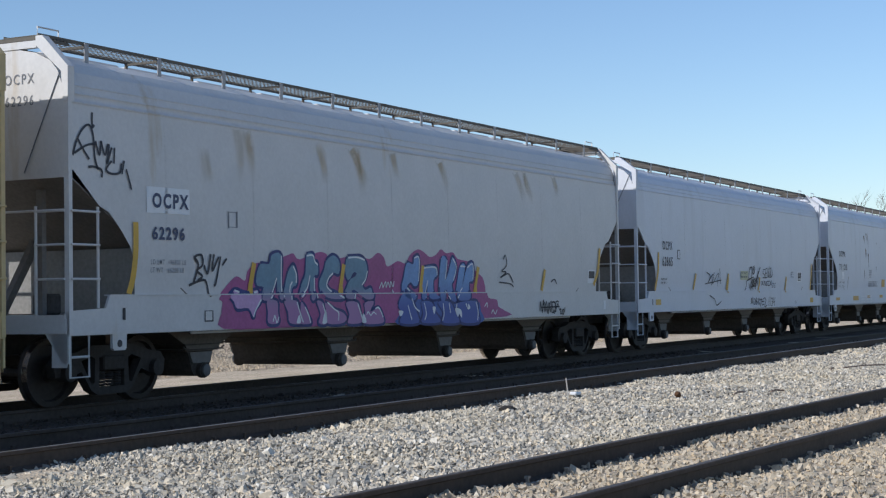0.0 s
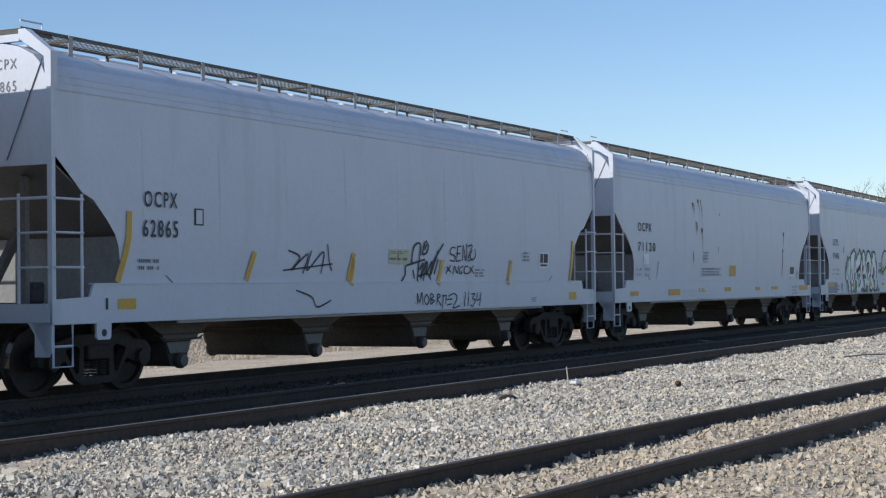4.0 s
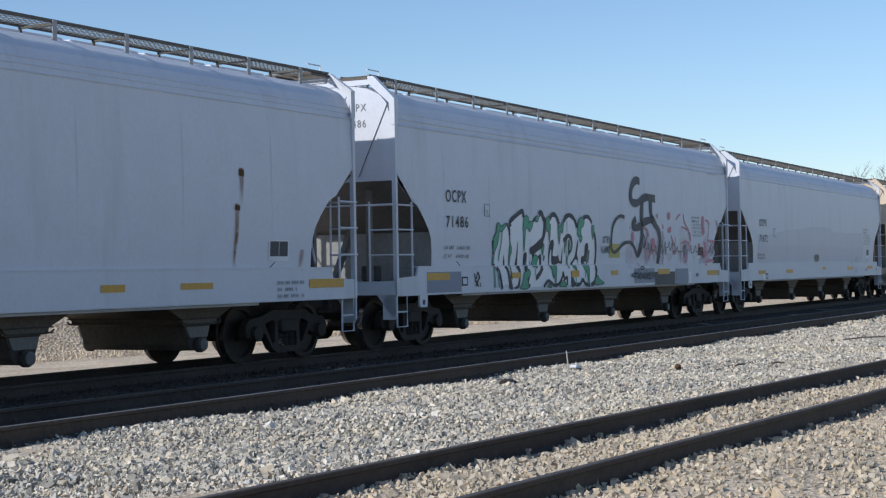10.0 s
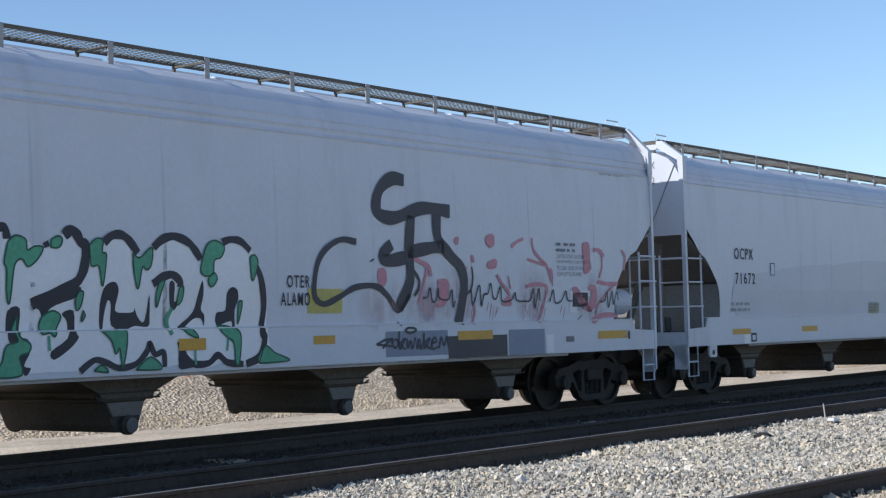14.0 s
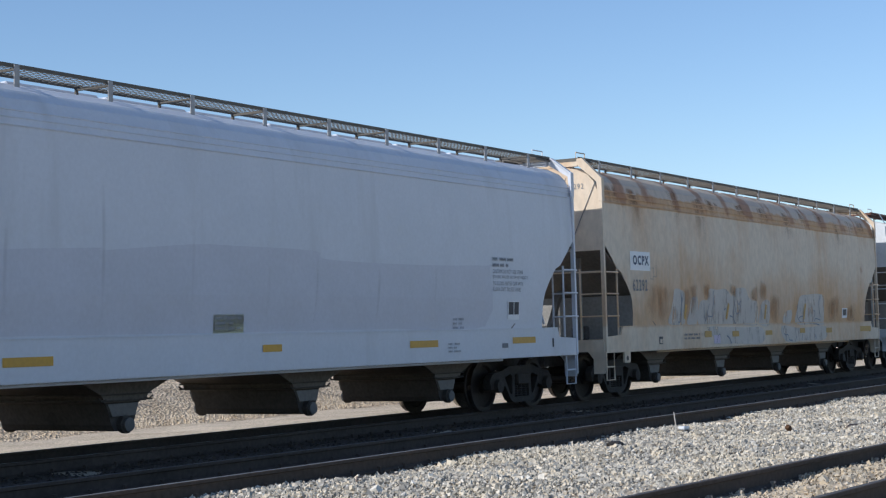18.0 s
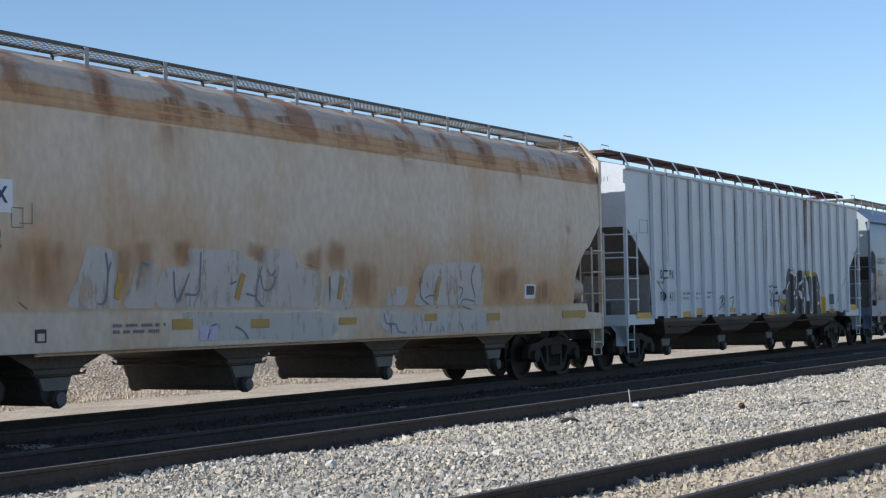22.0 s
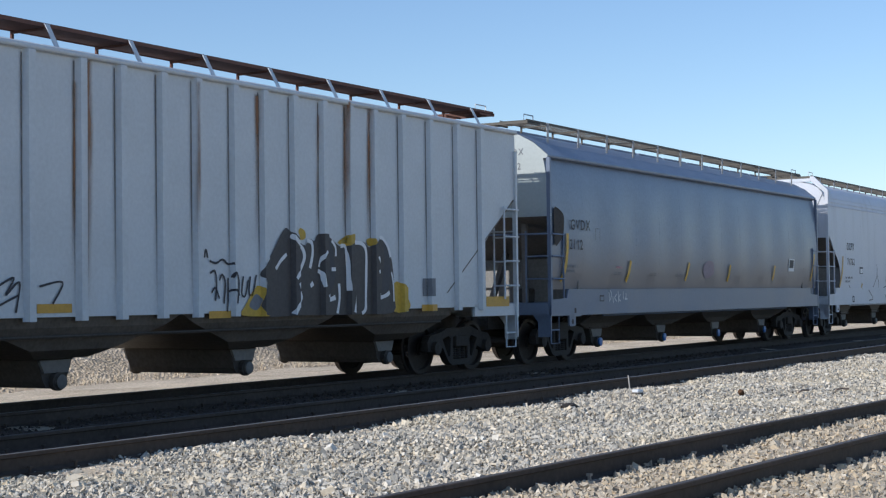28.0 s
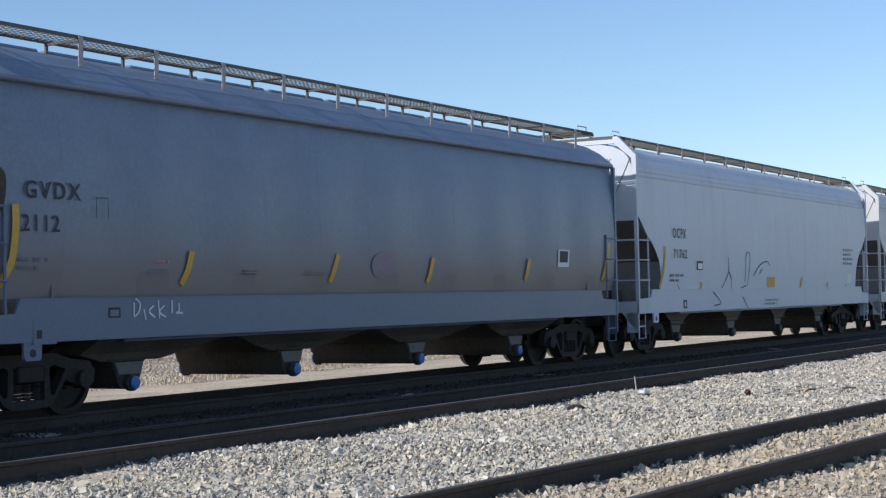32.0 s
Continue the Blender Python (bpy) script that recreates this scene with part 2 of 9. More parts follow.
def ground_material(name, colours, scales, bump):
    m = bpy.data.materials.new(name)
    m.use_nodes = True
    n, l = m.node_tree.nodes, m.node_tree.links
    b = n["Principled BSDF"]
    b.inputs["Roughness"].default_value, b.inputs["Specular IOR Level"].default_value = 0.95, 0.15
    tc = n.new("ShaderNodeTexCoord")
    v = n.new("ShaderNodeTexVoronoi")
    v.inputs["Scale"].default_value = scales[1]
    l.new(tc.outputs["Object"], v.inputs["Vector"])
    big = n.new("ShaderNodeTexNoise")
    big.inputs["Scale"].default_value, big.inputs["Detail"].default_value = scales[0], 6
    l.new(tc.outputs["Object"], big.inputs["Vector"])
    ramp = n.new("ShaderNodeValToRGB")
    ramp.color_ramp.elements[0].position, ramp.color_ramp.elements[0].color = 0.35, (*colours[0], 1)
    ramp.color_ramp.elements[1].position, ramp.color_ramp.elements[1].color = 0.68, (*colours[1], 1)
    l.new(big.outputs[0], ramp.inputs[0])
    sep = n.new("ShaderNodeSeparateColor")
    l.new(v.outputs["Color"], sep.inputs[0])
    mr = n.new("ShaderNodeMapRange")
    mr.inputs["To Min"].default_value, mr.inputs["To Max"].default_value = 0.65, 1.3
    l.new(sep.outputs[0], mr.inputs["Value"])
    mul = n.new("ShaderNodeVectorMath")
    mul.operation = "SCALE"
    l.new(ramp.outputs[0], mul.inputs[0])
    l.new(mr.outputs[0], mul.inputs["Scale"])
    l.new(mul.outputs[0], b.inputs["Base Color"])
    bp = n.new("ShaderNodeBump")
    bp.inputs["Distance"].default_value = bump
    l.new(v.outputs["Distance"], bp.inputs["Height"])
    l.new(bp.outputs[0], b.inputs["Normal"])
    return m


M_SAND = ground_material("sandy yard soil", ((0.42, 0.345, 0.25), (0.57, 0.475, 0.355)), (0.5, 26.0), 0.012)


def stone_material(name, low, high):
    m = bpy.data.materials.new(name)
    m.use_nodes = True
    n, l = m.node_tree.nodes, m.node_tree.links
    b = n["Principled BSDF"]
    b.inputs["Roughness"].default_value, b.inputs["Specular IOR Level"].default_value = 0.9, 0.25
    geo = n.new("ShaderNodeNewGeometry")
    ramp = n.new("ShaderNodeValToRGB")
    e = ramp.color_ramp.elements
    e[0].color, e[1].color = (*low, 1), (*high, 1)
    mid = e.new(0.5)
    mid.color = (low[0] * 0.45 + high[0] * 0.55, low[1] * 0.47 + high[1] * 0.53, low[2] * 0.5 + high[2] * 0.5, 1)
    warm = e.new(0.9)
    warm.color = (high[0] * 0.9, high[1] * 0.8, high[2] * 0.66, 1)
    l.new(geo.outputs["Random Per Island"], ramp.inputs[0])
    tc = n.new("ShaderNodeTexCoord")
    n1 = n.new("ShaderNodeTexNoise")
    n1.inputs["Scale"].default_value = 40
    l.new(tc.outputs["Object"], n1.inputs["Vector"])
    mr = n.new("ShaderNodeMapRange")
    mr.inputs["To Min"].default_value, mr.inputs["To Max"].default_value = 0.75, 1.25
    l.new(n1.outputs[0], mr.inputs["Value"])
    dust = n.new("ShaderNodeTexNoise")
    dust.inputs["Scale"].default_value, dust.inputs["Detail"].default_value = 0.55, 5
    l.new(tc.outputs["Object"], dust.inputs["Vector"])
    dr = n.new("ShaderNodeMapRange")
    dr.inputs["From Min"].default_value, dr.inputs["From Max"].default_value, dr.inputs["To Max"].default_value = 0.50, 0.70, 0.55
    l.new(dust.outputs[0], dr.inputs["Value"])
    mix = n.new("ShaderNodeMix")
    mix.data_type = "RGBA"
    mix.inputs[7].default_value = (high[0] * 0.82, high[1] * 0.75, high[2] * 0.62, 1)
    l.new(dr.outputs[0], mix.inputs[0])
    l.new(ramp.outputs[0], mix.inputs[6])
    mul = n.new("ShaderNodeVectorMath")
    mul.operation = "SCALE"
    l.new(mix.outputs[2], mul.inputs[0])
    l.new(mr.outputs[0], mul.inputs["Scale"])
    l.new(mul.outputs[0], b.inputs["Base Color"])
    return m


M_STONE = stone_material("pale crushed stone", (0.185, 0.177, 0.158), (0.71, 0.68, 0.61))
M_PEBBLE = stone_material("sandy gravel", (0.30, 0.26, 0.20), (0.60, 0.54, 0.44))

# ------------------------------------------------------------------ mesh helpers
def part(name, bm, material, parent=None, label="", smooth=False):
    me = bpy.data.meshes.new(name)
    if smooth:
        for f in bm.faces:
            f.smooth = True
    bm.to_mesh(me)
    bm.free()
    for m in (material if isinstance(material, (list, tuple)) else [material]):
        me.materials.append(m)
    ob = new(name, me)
    ob.parent = parent
    if label:
        ob["label"] = label
    return ob


def shared(name, me, parent, m):
    ob = new(name, me)
    ob.parent = parent
    ob.matrix_basis = m
    return ob


def empty(name, label, category, group="", kind=""):
    ob = new(name)
    ob.empty_display_size = 0.3
    return tagged(ob, label, category, group, kind)


def box(bm, x0, x1, y0, y1, z0, z1):
    v = [bm.verts.new(p) for p in ((x0, y0, z0), (x1, y0, z0), (x1, y1, z0), (x0, y1, z0), (x0, y0, z1), (x1, y0, z1), (x1, y1, z1), (x0, y1, z1))]
    for f in ((3, 2, 1, 0), (4, 5, 6, 7), (0, 1, 5, 4), (1, 2, 6, 5), (2, 3, 7, 6), (3, 0, 4, 7)):
        bm.faces.new([v[i] for i in f])


def prism(bm, outline, axis, a, b):
    """Extrude an outline (pairs) along an axis from a to b: for 'y' pairs are x, z; for 'x' pairs are y, z."""
    def at(p, c):
        return (p[0], c, p[1]) if axis == "y" else (c, p[0], p[1]) if axis == "x" else (p[0], p[1], c)
    lo = [bm.verts.new(at(p, a)) for p in outline]
    hi = [bm.verts.new(at(p, b)) for p in outline]
    n = len(outline)
    for i in range(n):
        bm.faces.new((lo[i], lo[(i + 1) % n], hi[(i + 1) % n], hi[i]))
    bm.faces.new(lo[::-1])
    bm.faces.new(hi)
    bmesh.ops.recalc_face_normals(bm, faces=bm.faces)


def tube(bm, points, r, sides=6):
    """A round bar through the points."""
    pts = [Vector(p) for p in points]
    rings = []
    for i, p in enumerate(pts):
        d = (pts[min(i + 1, len(pts) - 1)] - pts[max(i - 1, 0)]).normalized()
        up = Vector((0, 0, 1)) if abs(d.z) < 0.9 else Vector((1, 0, 0))
        a = d.cross(up).normalized()
        b = d.cross(a)
        rings.append([bm.verts.new(p + r * (math.cos(k * math.tau / sides) * a + math.sin(k * math.tau / sides) * b)) for k in range(sides)])
    for q, w in zip(rings, rings[1:]):
        for k in range(sides):
            bm.faces.new((q[k], q[(k + 1) % sides], w[(k + 1) % sides], w[k]))
    bm.faces.new(rings[0][::-1])
    bm.faces.new(rings[-1])


def disc_stack(bm, profile, centre, axis="y", sides=24):
    """Turn a profile of (radius, offset along the axis) about an axis through the centre."""
    rings = []
    c = Vector(centre)
    for r, o in profile:
        ring = []
        for k in range(sides):
            a = k * math.tau / sides
            if axis == "y":
                p = Vector((r * math.cos(a), o, r * math.sin(a)))
            elif axis == "x":
                p = Vector((o, r * math.cos(a), r * math.sin(a)))
            else:
                p = Vector((r * math.cos(a), r * math.sin(a), o))
            ring.append(bm.verts.new(c + p))
        rings.append(ring)
    for q, w in zip(rings, rings[1:]):
        for k in range(sides):
            bm.faces.new((q[k], q[(k + 1) % sides], w[(k + 1) % sides], w[k]))
    bm.faces.new(rings[0][::-1])
    bm.faces.new(rings[-1])
    bmesh.ops.recalc_face_normals(bm, faces=bm.faces)

# ------------------------------------------------------------------ the yard
CURVE = 0.000418          # the main tracks bend away very gently
TRACK_C, TRACK_B = 15.22, 11.17
A_NEAR, A_TURN = 4.79, -0.0497


def bent(x, y):
    return y + CURVE * x * x / 2


def rail_points(y0, turn, curve, xs):
    return [(x, y0 + turn * x + curve * x * x / 2) for x in xs]


RAIL = [(-0.07, -0.19), (0.07, -0.19), (0.07, -0.175), (0.012, -0.15), (0.012, -0.045), (0.036, -0.035), (0.036, -0.006), (0.028, 0.0),
        (-0.028, 0.0), (-0.036, -0.006), (-0.036, -0.035), (-0.012, -0.045), (-0.012, -0.15), (-0.07, -0.175)]


def rail(name, y0, turn, curve, z, x0, x1, parent, head, steps=40):
    bm = bmesh.new()
    xs = [x0 + (x1 - x0) * (i / steps) ** 1.6 for i in range(steps + 1)]
    rings = [[bm.verts.new((x, y + oy, z + oz)) for oy, oz in RAIL] for x, y in rail_points(y0, turn, curve, xs)]
    n = len(RAIL)
    for q, w in zip(rings, rings[1:]):
        for k in range(n):
            f = bm.faces.new((q[k], w[k], w[(k + 1) % n], q[(k + 1) % n]))
            f.material_index = 1 if k in (6, 7) else 0
    bm.faces.new(rings[0])
    bm.faces.new(rings[-1][::-1])
    bmesh.ops.recalc_face_normals(bm, faces=bm.faces)
    return part(name, bm, [M_RAIL, head], parent)


def track(label, y_near, turn, curve, z, x0, x1, tie_step, tie_to, spike_m, heads):
    t = empty("railway_track", label, "railway track", kind="structure")
    rail("rail", y_near, turn, curve, z, x0, x1, t, heads[0])
    rail("rail", y_near + 1.43, turn, curve, z, x0, x1, t, heads[1])
    tie = bmesh.new()
    box(tie, -0.11, 0.11, -0.55, 1.98, -0.36, -0.205)
    bmesh.ops.bevel(tie, geom=tie.edges[:], offset=0.012, segments=1, affect="EDGES")
    tm = bpy.data.meshes.new("tie")
    tie.to_mesh(tm)
    tm.materials.append(M_UNDER)
    sp = bmesh.new()
    box(sp, -0.09, 0.09, -0.13, 0.13, -0.204, -0.180)
    for sx, sy in ((0.05, 0.085), (-0.05, -0.085)):
        box(sp, sx - 0.011, sx + 0.011, sy - 0.011, sy + 0.011, -0.18, -0.14)
        box(sp, sx - 0.02, sx + 0.02, sy - 0.02, sy + 0.02, -0.14, -0.12)
    sm = bpy.data.meshes.new("spike_plate")
    sp.to_mesh(sm)
    sm.materials.append(spike_m)
    x = x0 + 0.3
    rng = random.Random(4)
    while x < tie_to:
        y = y_near + turn * x + curve * x * x / 2
        a = math.degrees(math.atan(turn + curve * x))
        shared("tie", tm, t, pose(x, y, z, 0, 0, a + rng.uniform(-1, 1)))
        for k in (0, 1.43):
            shared("spike_plate", sm, t, pose(x + rng.uniform(-0.02, 0.02), y + k, z, 0, 0, a + (0 if rng.random() < 0.5 else 180)))
        x += tie_step * rng.uniform(0.94, 1.06)
    return t


def stones(name, label, material, zone, count, size, height, seed):
    """Crushed stone as one mesh of small uneven six-sided pieces."""
    rng = np.random.default_rng(seed)
    x, y = zone(rng, count)
    c = np.stack([x, y, height(x, y)], 1)
    base = np.array([(-1, -1, -1), (1, -1, -1), (1, 1, -1), (-1, 1, -1), (-1, -1, 1), (1, -1, 1), (1, 1, 1), (-1, 1, 1)], float) * 0.62
    quad = np.array([(3, 2, 1, 0), (4, 5, 6, 7), (0, 1, 5, 4), (1, 2, 6, 5), (2, 3, 7, 6), (3, 0, 4, 7)])
    s = size * np.exp(rng.normal(0, 0.28, (count, 1, 1)))
    v = (base[None] * rng.uniform(0.55, 1.2, (count, 8, 1)) + rng.normal(0, 0.13, (count, 8, 3))) * s
    v *= rng.uniform(0.4, 1.5, (count, 1, 3))
    q = rng.normal(size=(count, 4))
    q /= np.linalg.norm(q, axis=1, keepdims=True)
    w, a, b, d = q.T
    rot = np.stack([np.stack([1 - 2 * (b * b + d * d), 2 * (a * b - d * w), 2 * (a * d + b * w)], 1),
                    np.stack([2 * (a * b + d * w), 1 - 2 * (a * a + d * d), 2 * (b * d - a * w)], 1),
                    np.stack([2 * (a * d - b * w), 2 * (b * d + a * w), 1 - 2 * (a * a + b * b)], 1)], 1)
    v = np.einsum("nij,nkj->nki", rot, v) + c[:, None]
    faces = (quad[None] + 8 * np.arange(count)[:, None, None]).reshape(-1)
    me = bpy.data.meshes.new(name)
    me.vertices.add(8 * count)
    me.vertices.foreach_set("co", v.reshape(-1))
    me.loops.add(len(faces))
    me.loops.foreach_set("vertex_index", faces.astype(np.int32))
    me.polygons.add(len(faces) // 4)
    me.polygons.foreach_set("loop_start", np.arange(0, len(faces), 4, dtype=np.int32))
    me.polygons.foreach_set("use_smooth", np.zeros(len(faces) // 4, dtype=bool))
    me.update()
    me.materials.append(material)
    return tagged(new(name, me), label, "gravel", kind="stuff")


def ground_height(x, y):
    """The yard: flat, a slight hollow at the near track, a low bank far behind the train."""
    y0 = y - CURVE * x * x / 2
    z = -0.20 + 0.0 * x
    z = z + 0.02 * np.sin(x * 0.9 + y) + 0.015 * np.sin(x * 2.3 - y * 1.7)
    off = np.abs(y - (A_NEAR + 0.715 + A_TURN * x))
    z = z + 0.055 * np.clip((2.2 - off) / 0.8, 0, 1)
    back = np.clip((y0 - 18.5) / 6, 0, 1)
    z = z - 0.25 * back
    return z


def build_ground():
    xs = np.concatenate([np.array([-3000, -800, -200, -60, -25]), np.arange(-12, 60, 1.0), np.array([64, 70, 80, 95, 120, 160, 220, 320, 500, 900, 1800, 4000])])
    ys = np.concatenate([np.array([-3000, -500, -100, -30, -10]), np.arange(-4, 34, 0.75), np.array([36, 40, 46, 55, 70, 100, 160, 300, 600, 1500, 4000])])
    gx, gy = np.meshgrid(xs, ys, indexing="ij")
    gz = ground_height(gx, np.where(np.abs(gx) > 200, gy, gy))
    far = (np.abs(gx) > 100) | (gy > 60) | (gy < -10)
    gz = np.where(far, -0.45, gz)
    n, m = gx.shape
    v = np.stack([gx, gy, gz], -1).reshape(-1, 3)
    i = np.arange(n * m).reshape(n, m)
    f = np.stack([i[:-1, :-1], i[1:, :-1], i[1:, 1:], i[:-1, 1:]], -1).reshape(-1, 4)
    me = bpy.data.meshes.new("ground")
    me.from_pydata(v.tolist(), [], f.tolist())
    me.materials.append(M_SAND)
    return tagged(new("ground", me), "pale sandy yard soil with dry patches", "ground", kind="structure")


build_ground()
track("dusty yard track with dark rails half sunk in sand", A_NEAR, A_TURN, 0.0, 0.03, -6.0, 190.0, 0.70, 45.0, M_SPIKE, (M_DULL, M_DULL))
track("shaded main track with one bright rail", TRACK_B - 0.715, -0.0037, CURVE, 0.02, -30.0, 900.0, 0.52, 50.0, M_RAIL, (M_HEAD, M_DULL))
track("shaded main track under the train", TRACK_C - 0.715, 0.0, CURVE, 0.0, -30.0, 900.0, 0.52, 50.0, M_RAIL, (M_DULL, M_DULL))


def near_zone(rng, n):
    x = 4 + 34 * rng.random(n) ** 1.25
    a = A_NEAR + 1.43 + A_TURN * x
    return x, a + 0.12 + (10.95 - a) * rng.random(n)


def far_zone(rng, n):
    x = 38 + 52 * rng.random(n)
    a = A_NEAR + 1.43 + A_TURN * x
    return x, a + 0.12 + (11.2 - a) * rng.random(n)


def sand_zone(rng, n):
    x = 5 + 40 * rng.random(n) ** 1.4
    return x, A_NEAR + A_TURN * x - 3.2 + 4.7 * rng.random(n) ** 0.8


def ballast_top(x, y):
    a = A_NEAR + 1.43 + A_TURN * x
    f = np.clip((y - a) / 0.6, 0, 1)
    g = np.clip((10.2 - y) / 1.2, 0, 1)
    return -0.185 + 0.03 * f * (0.2 + 0.8 * g) + 0.03 * np.sin(x * 1.3 + y) * f + np.random.default_rng(3).normal(0, 0.012, x.shape)


stones("ballast", "pale crushed limestone ballast between the tracks", M_STONE, near_zone, 140000, 0.0215, ballast_top, 5)
stones("ballast", "pale crushed limestone ballast farther along the tracks", M_STONE, far_zone, 34000, 0.038, ballast_top, 6)
stones("gravel", "sandy gravel round the near track", M_PEBBLE, sand_zone, 36000, 0.021, lambda x, y: ground_height(x, y) + 0.012, 7)

# ------------------------------------------------------------------ freight cars
def interp(pairs, v):
    for (a, p), (b, q) in zip(pairs, pairs[1:]):
        if v <= b:
            k = 0 if b == a else max(0.0, (v - a) / (b - a))
            return p + (q - p) * k
    return pairs[-1][1]


SIDE = {
    "smooth": [(0.9, 1.535), (1.465, 1.535), (1.47, 1.50), (2.0, 1.53), (2.8, 1.535), (3.4, 1.525), (3.92, 1.50), (4.2, 1.437), (4.36, 1.372), (4.50, 1.25), (4.62, 1.0)],
    "ribbed": [(0.9, 1.50), (4.6, 1.50)],
    "round": [(0.9, 1.535), (1.465, 1.535), (1.47, 1.45), (1.8, 1.52), (2.3, 1.56), (2.9, 1.56), (3.5, 1.51), (4.1, 1.40)],
}
EAVE = {
    "smooth": [(1.50, 3.94), (1.506, 3.945), (1.506, 3.965), (1.49, 3.972), (1.475, 4.055), (1.481, 4.06), (1.481, 4.08), (1.465, 4.087),
               (1.445, 4.165), (1.451, 4.17), (1.451, 4.19), (1.435, 4.197), (1.372, 4.36), (1.25, 4.50), (1.0, 4.62), (0.6, 4.70), (0.3, 4.72)],
    "ribbed": [(1.50, 4.36), (1.56, 4.365), (1.56, 4.43), (1.50, 4.45), (1.2, 4.52), (0.7, 4.60), (0.3, 4.63)],
    "round": [(1.41, 4.03), (1.50, 4.04), (1.51, 4.10), (1.44, 4.16), (1.2, 4.36), (0.9, 4.52), (0.6, 4.62), (0.3, 4.66)],
}
CUT = {
    "smooth": [(0.0, 3.14), (0.12, 3.06), (0.62, 2.62), (0.8, 2.56), (1.05, 2.33), (1.23, 2.12), (1.33, 1.9), (1.345, 1.72), (1.28, 1.47)],
    "ribbed": [(0.0, 3.2), (0.1, 3.15), (1.45, 2.15), (1.45, 1.2)],
    "round": [(0.0, 1.47)],
}


def eave(kind, crown):
    """The section of the roof, lowered on the cars with a flatter crown."""
    return [(y, z + crown * min(1.0, max(0.0, (z - 3.85) / 0.6))) for y, z in EAVE[kind]]


def side_y(kind, z):
    return interp(SIDE[kind], z)


def cut_z(kind, d, low):
    if kind == "round":
        return low
    pts = CUT[kind]
    far = max(p[0] for p in pts)
    if d >= far:
        return low
    return interp([p for p in pts if p[1] > low + 0.2], d)


def shell(kind, half, low, dent, crown):
    """Sides and roof of a hopper body in one sheet, with the end cut-outs."""
    ds = [0.0, 0.12, 0.3, 0.45, 0.6, 0.8, 0.95, 1.08, 1.23, 1.30, 1.343, 1.349, 1.452, 1.46] if kind != "round" else [0.0, 0.5, 1.0, 1.5]
    xs = [-half + d for d in ds]
    n = 96
    mid = [-half + 1.5 + (2 * half - 3.0) * i / n for i in range(1, n)]
    xs = xs + mid + [-x for x in reversed(xs)]
    roof = eave(kind, crown)
    top = roof[0][1] - 0.02
    bm = bmesh.new()
    rings = []
    for x in xs:
        d = half - abs(x)
        zb = cut_z(kind, d, low)
        ring = []
        for i in range(9):
            z = zb + (top - zb) * i / 8
            wave = dent * (0.5 - 0.5 * math.cos(x * math.tau / 1.9)) * math.sin(math.pi * min(1.0, max(0.0, (z - low) / (top - low))))
            ring.append((side_y(kind, z) - wave, z))
        ring += roof + [(0.0, roof[-1][1] + 0.005)]
        full = [(-y, z) for y, z in ring] + [(y, z) for y, z in reversed(ring[:-1])]
        rings.append([bm.verts.new((x, y, z)) for y, z in full])
    for q, w in zip(rings, rings[1:]):
        for k in range(len(q) - 1):
            bm.faces.new((q[k], w[k], w[k + 1], q[k + 1]))
    bmesh.ops.recalc_face_normals(bm, faces=bm.faces)
    for f in bm.faces:
        f.smooth = abs(f.normal.z) < 0.2 and abs(f.normal.y) > 0.9
    return bm


def end_sheet(kind, half, sign, low, crown):
    bm = bmesh.new()
    x = sign * (half - 0.03)
    ring = [(side_y(kind, low) - 0.01, low), (side_y(kind, 3.6) - 0.01, 3.6)] + [(y - 0.01, z - 0.005) for y, z in eave(kind, crown)]
    full = [(-y, z) for y, z in ring] + [(y, z) for y, z in reversed(ring)]
    prism(bm, full, "x", x - 0.015, x + 0.015)
    return bm


def wheelset_mesh():
    bm = bmesh.new()
    for s in (-1, 1):
        disc_stack(bm, [(0.11, s * 0.66), (0.36, s * 0.685), (0.38, s * 0.66), (0.485, s * 0.665), (0.485, s * 0.69), (0.457, s * 0.705), (0.45, s * 0.795),
                        (0.38, s * 0.80), (0.36, s * 0.745), (0.13, s * 0.765), (0.12, s * 0.81)], (0, 0, 0), "y", 28)
    for f in bm.faces:
        c = f.calc_center_median()
        r = math.hypot(c.x, c.z)
        f.material_index = 1 if 0.44 < r < 0.465 else 0
    disc_stack(bm, [(0.085, -0.98), (0.085, 0.98)], (0, 0, 0), "y", 14)
    # bolts and wear marks that show the turning
    for s in (-1, 1):
        for k in range(3):
            a = k * math.tau / 3
            disc_stack(bm, [(0.02, s * 0.975), (0.02, s * 0.995)], (0.05 * math.cos(a), 0, 0.05 * math.sin(a)), "y", 6)
    me = bpy.data.meshes.new("wheelset")
    bm.to_mesh(me)
    bm.free()
    me.materials.append(M_WHEEL)
    me.materials.append(M_TREAD)
    return me


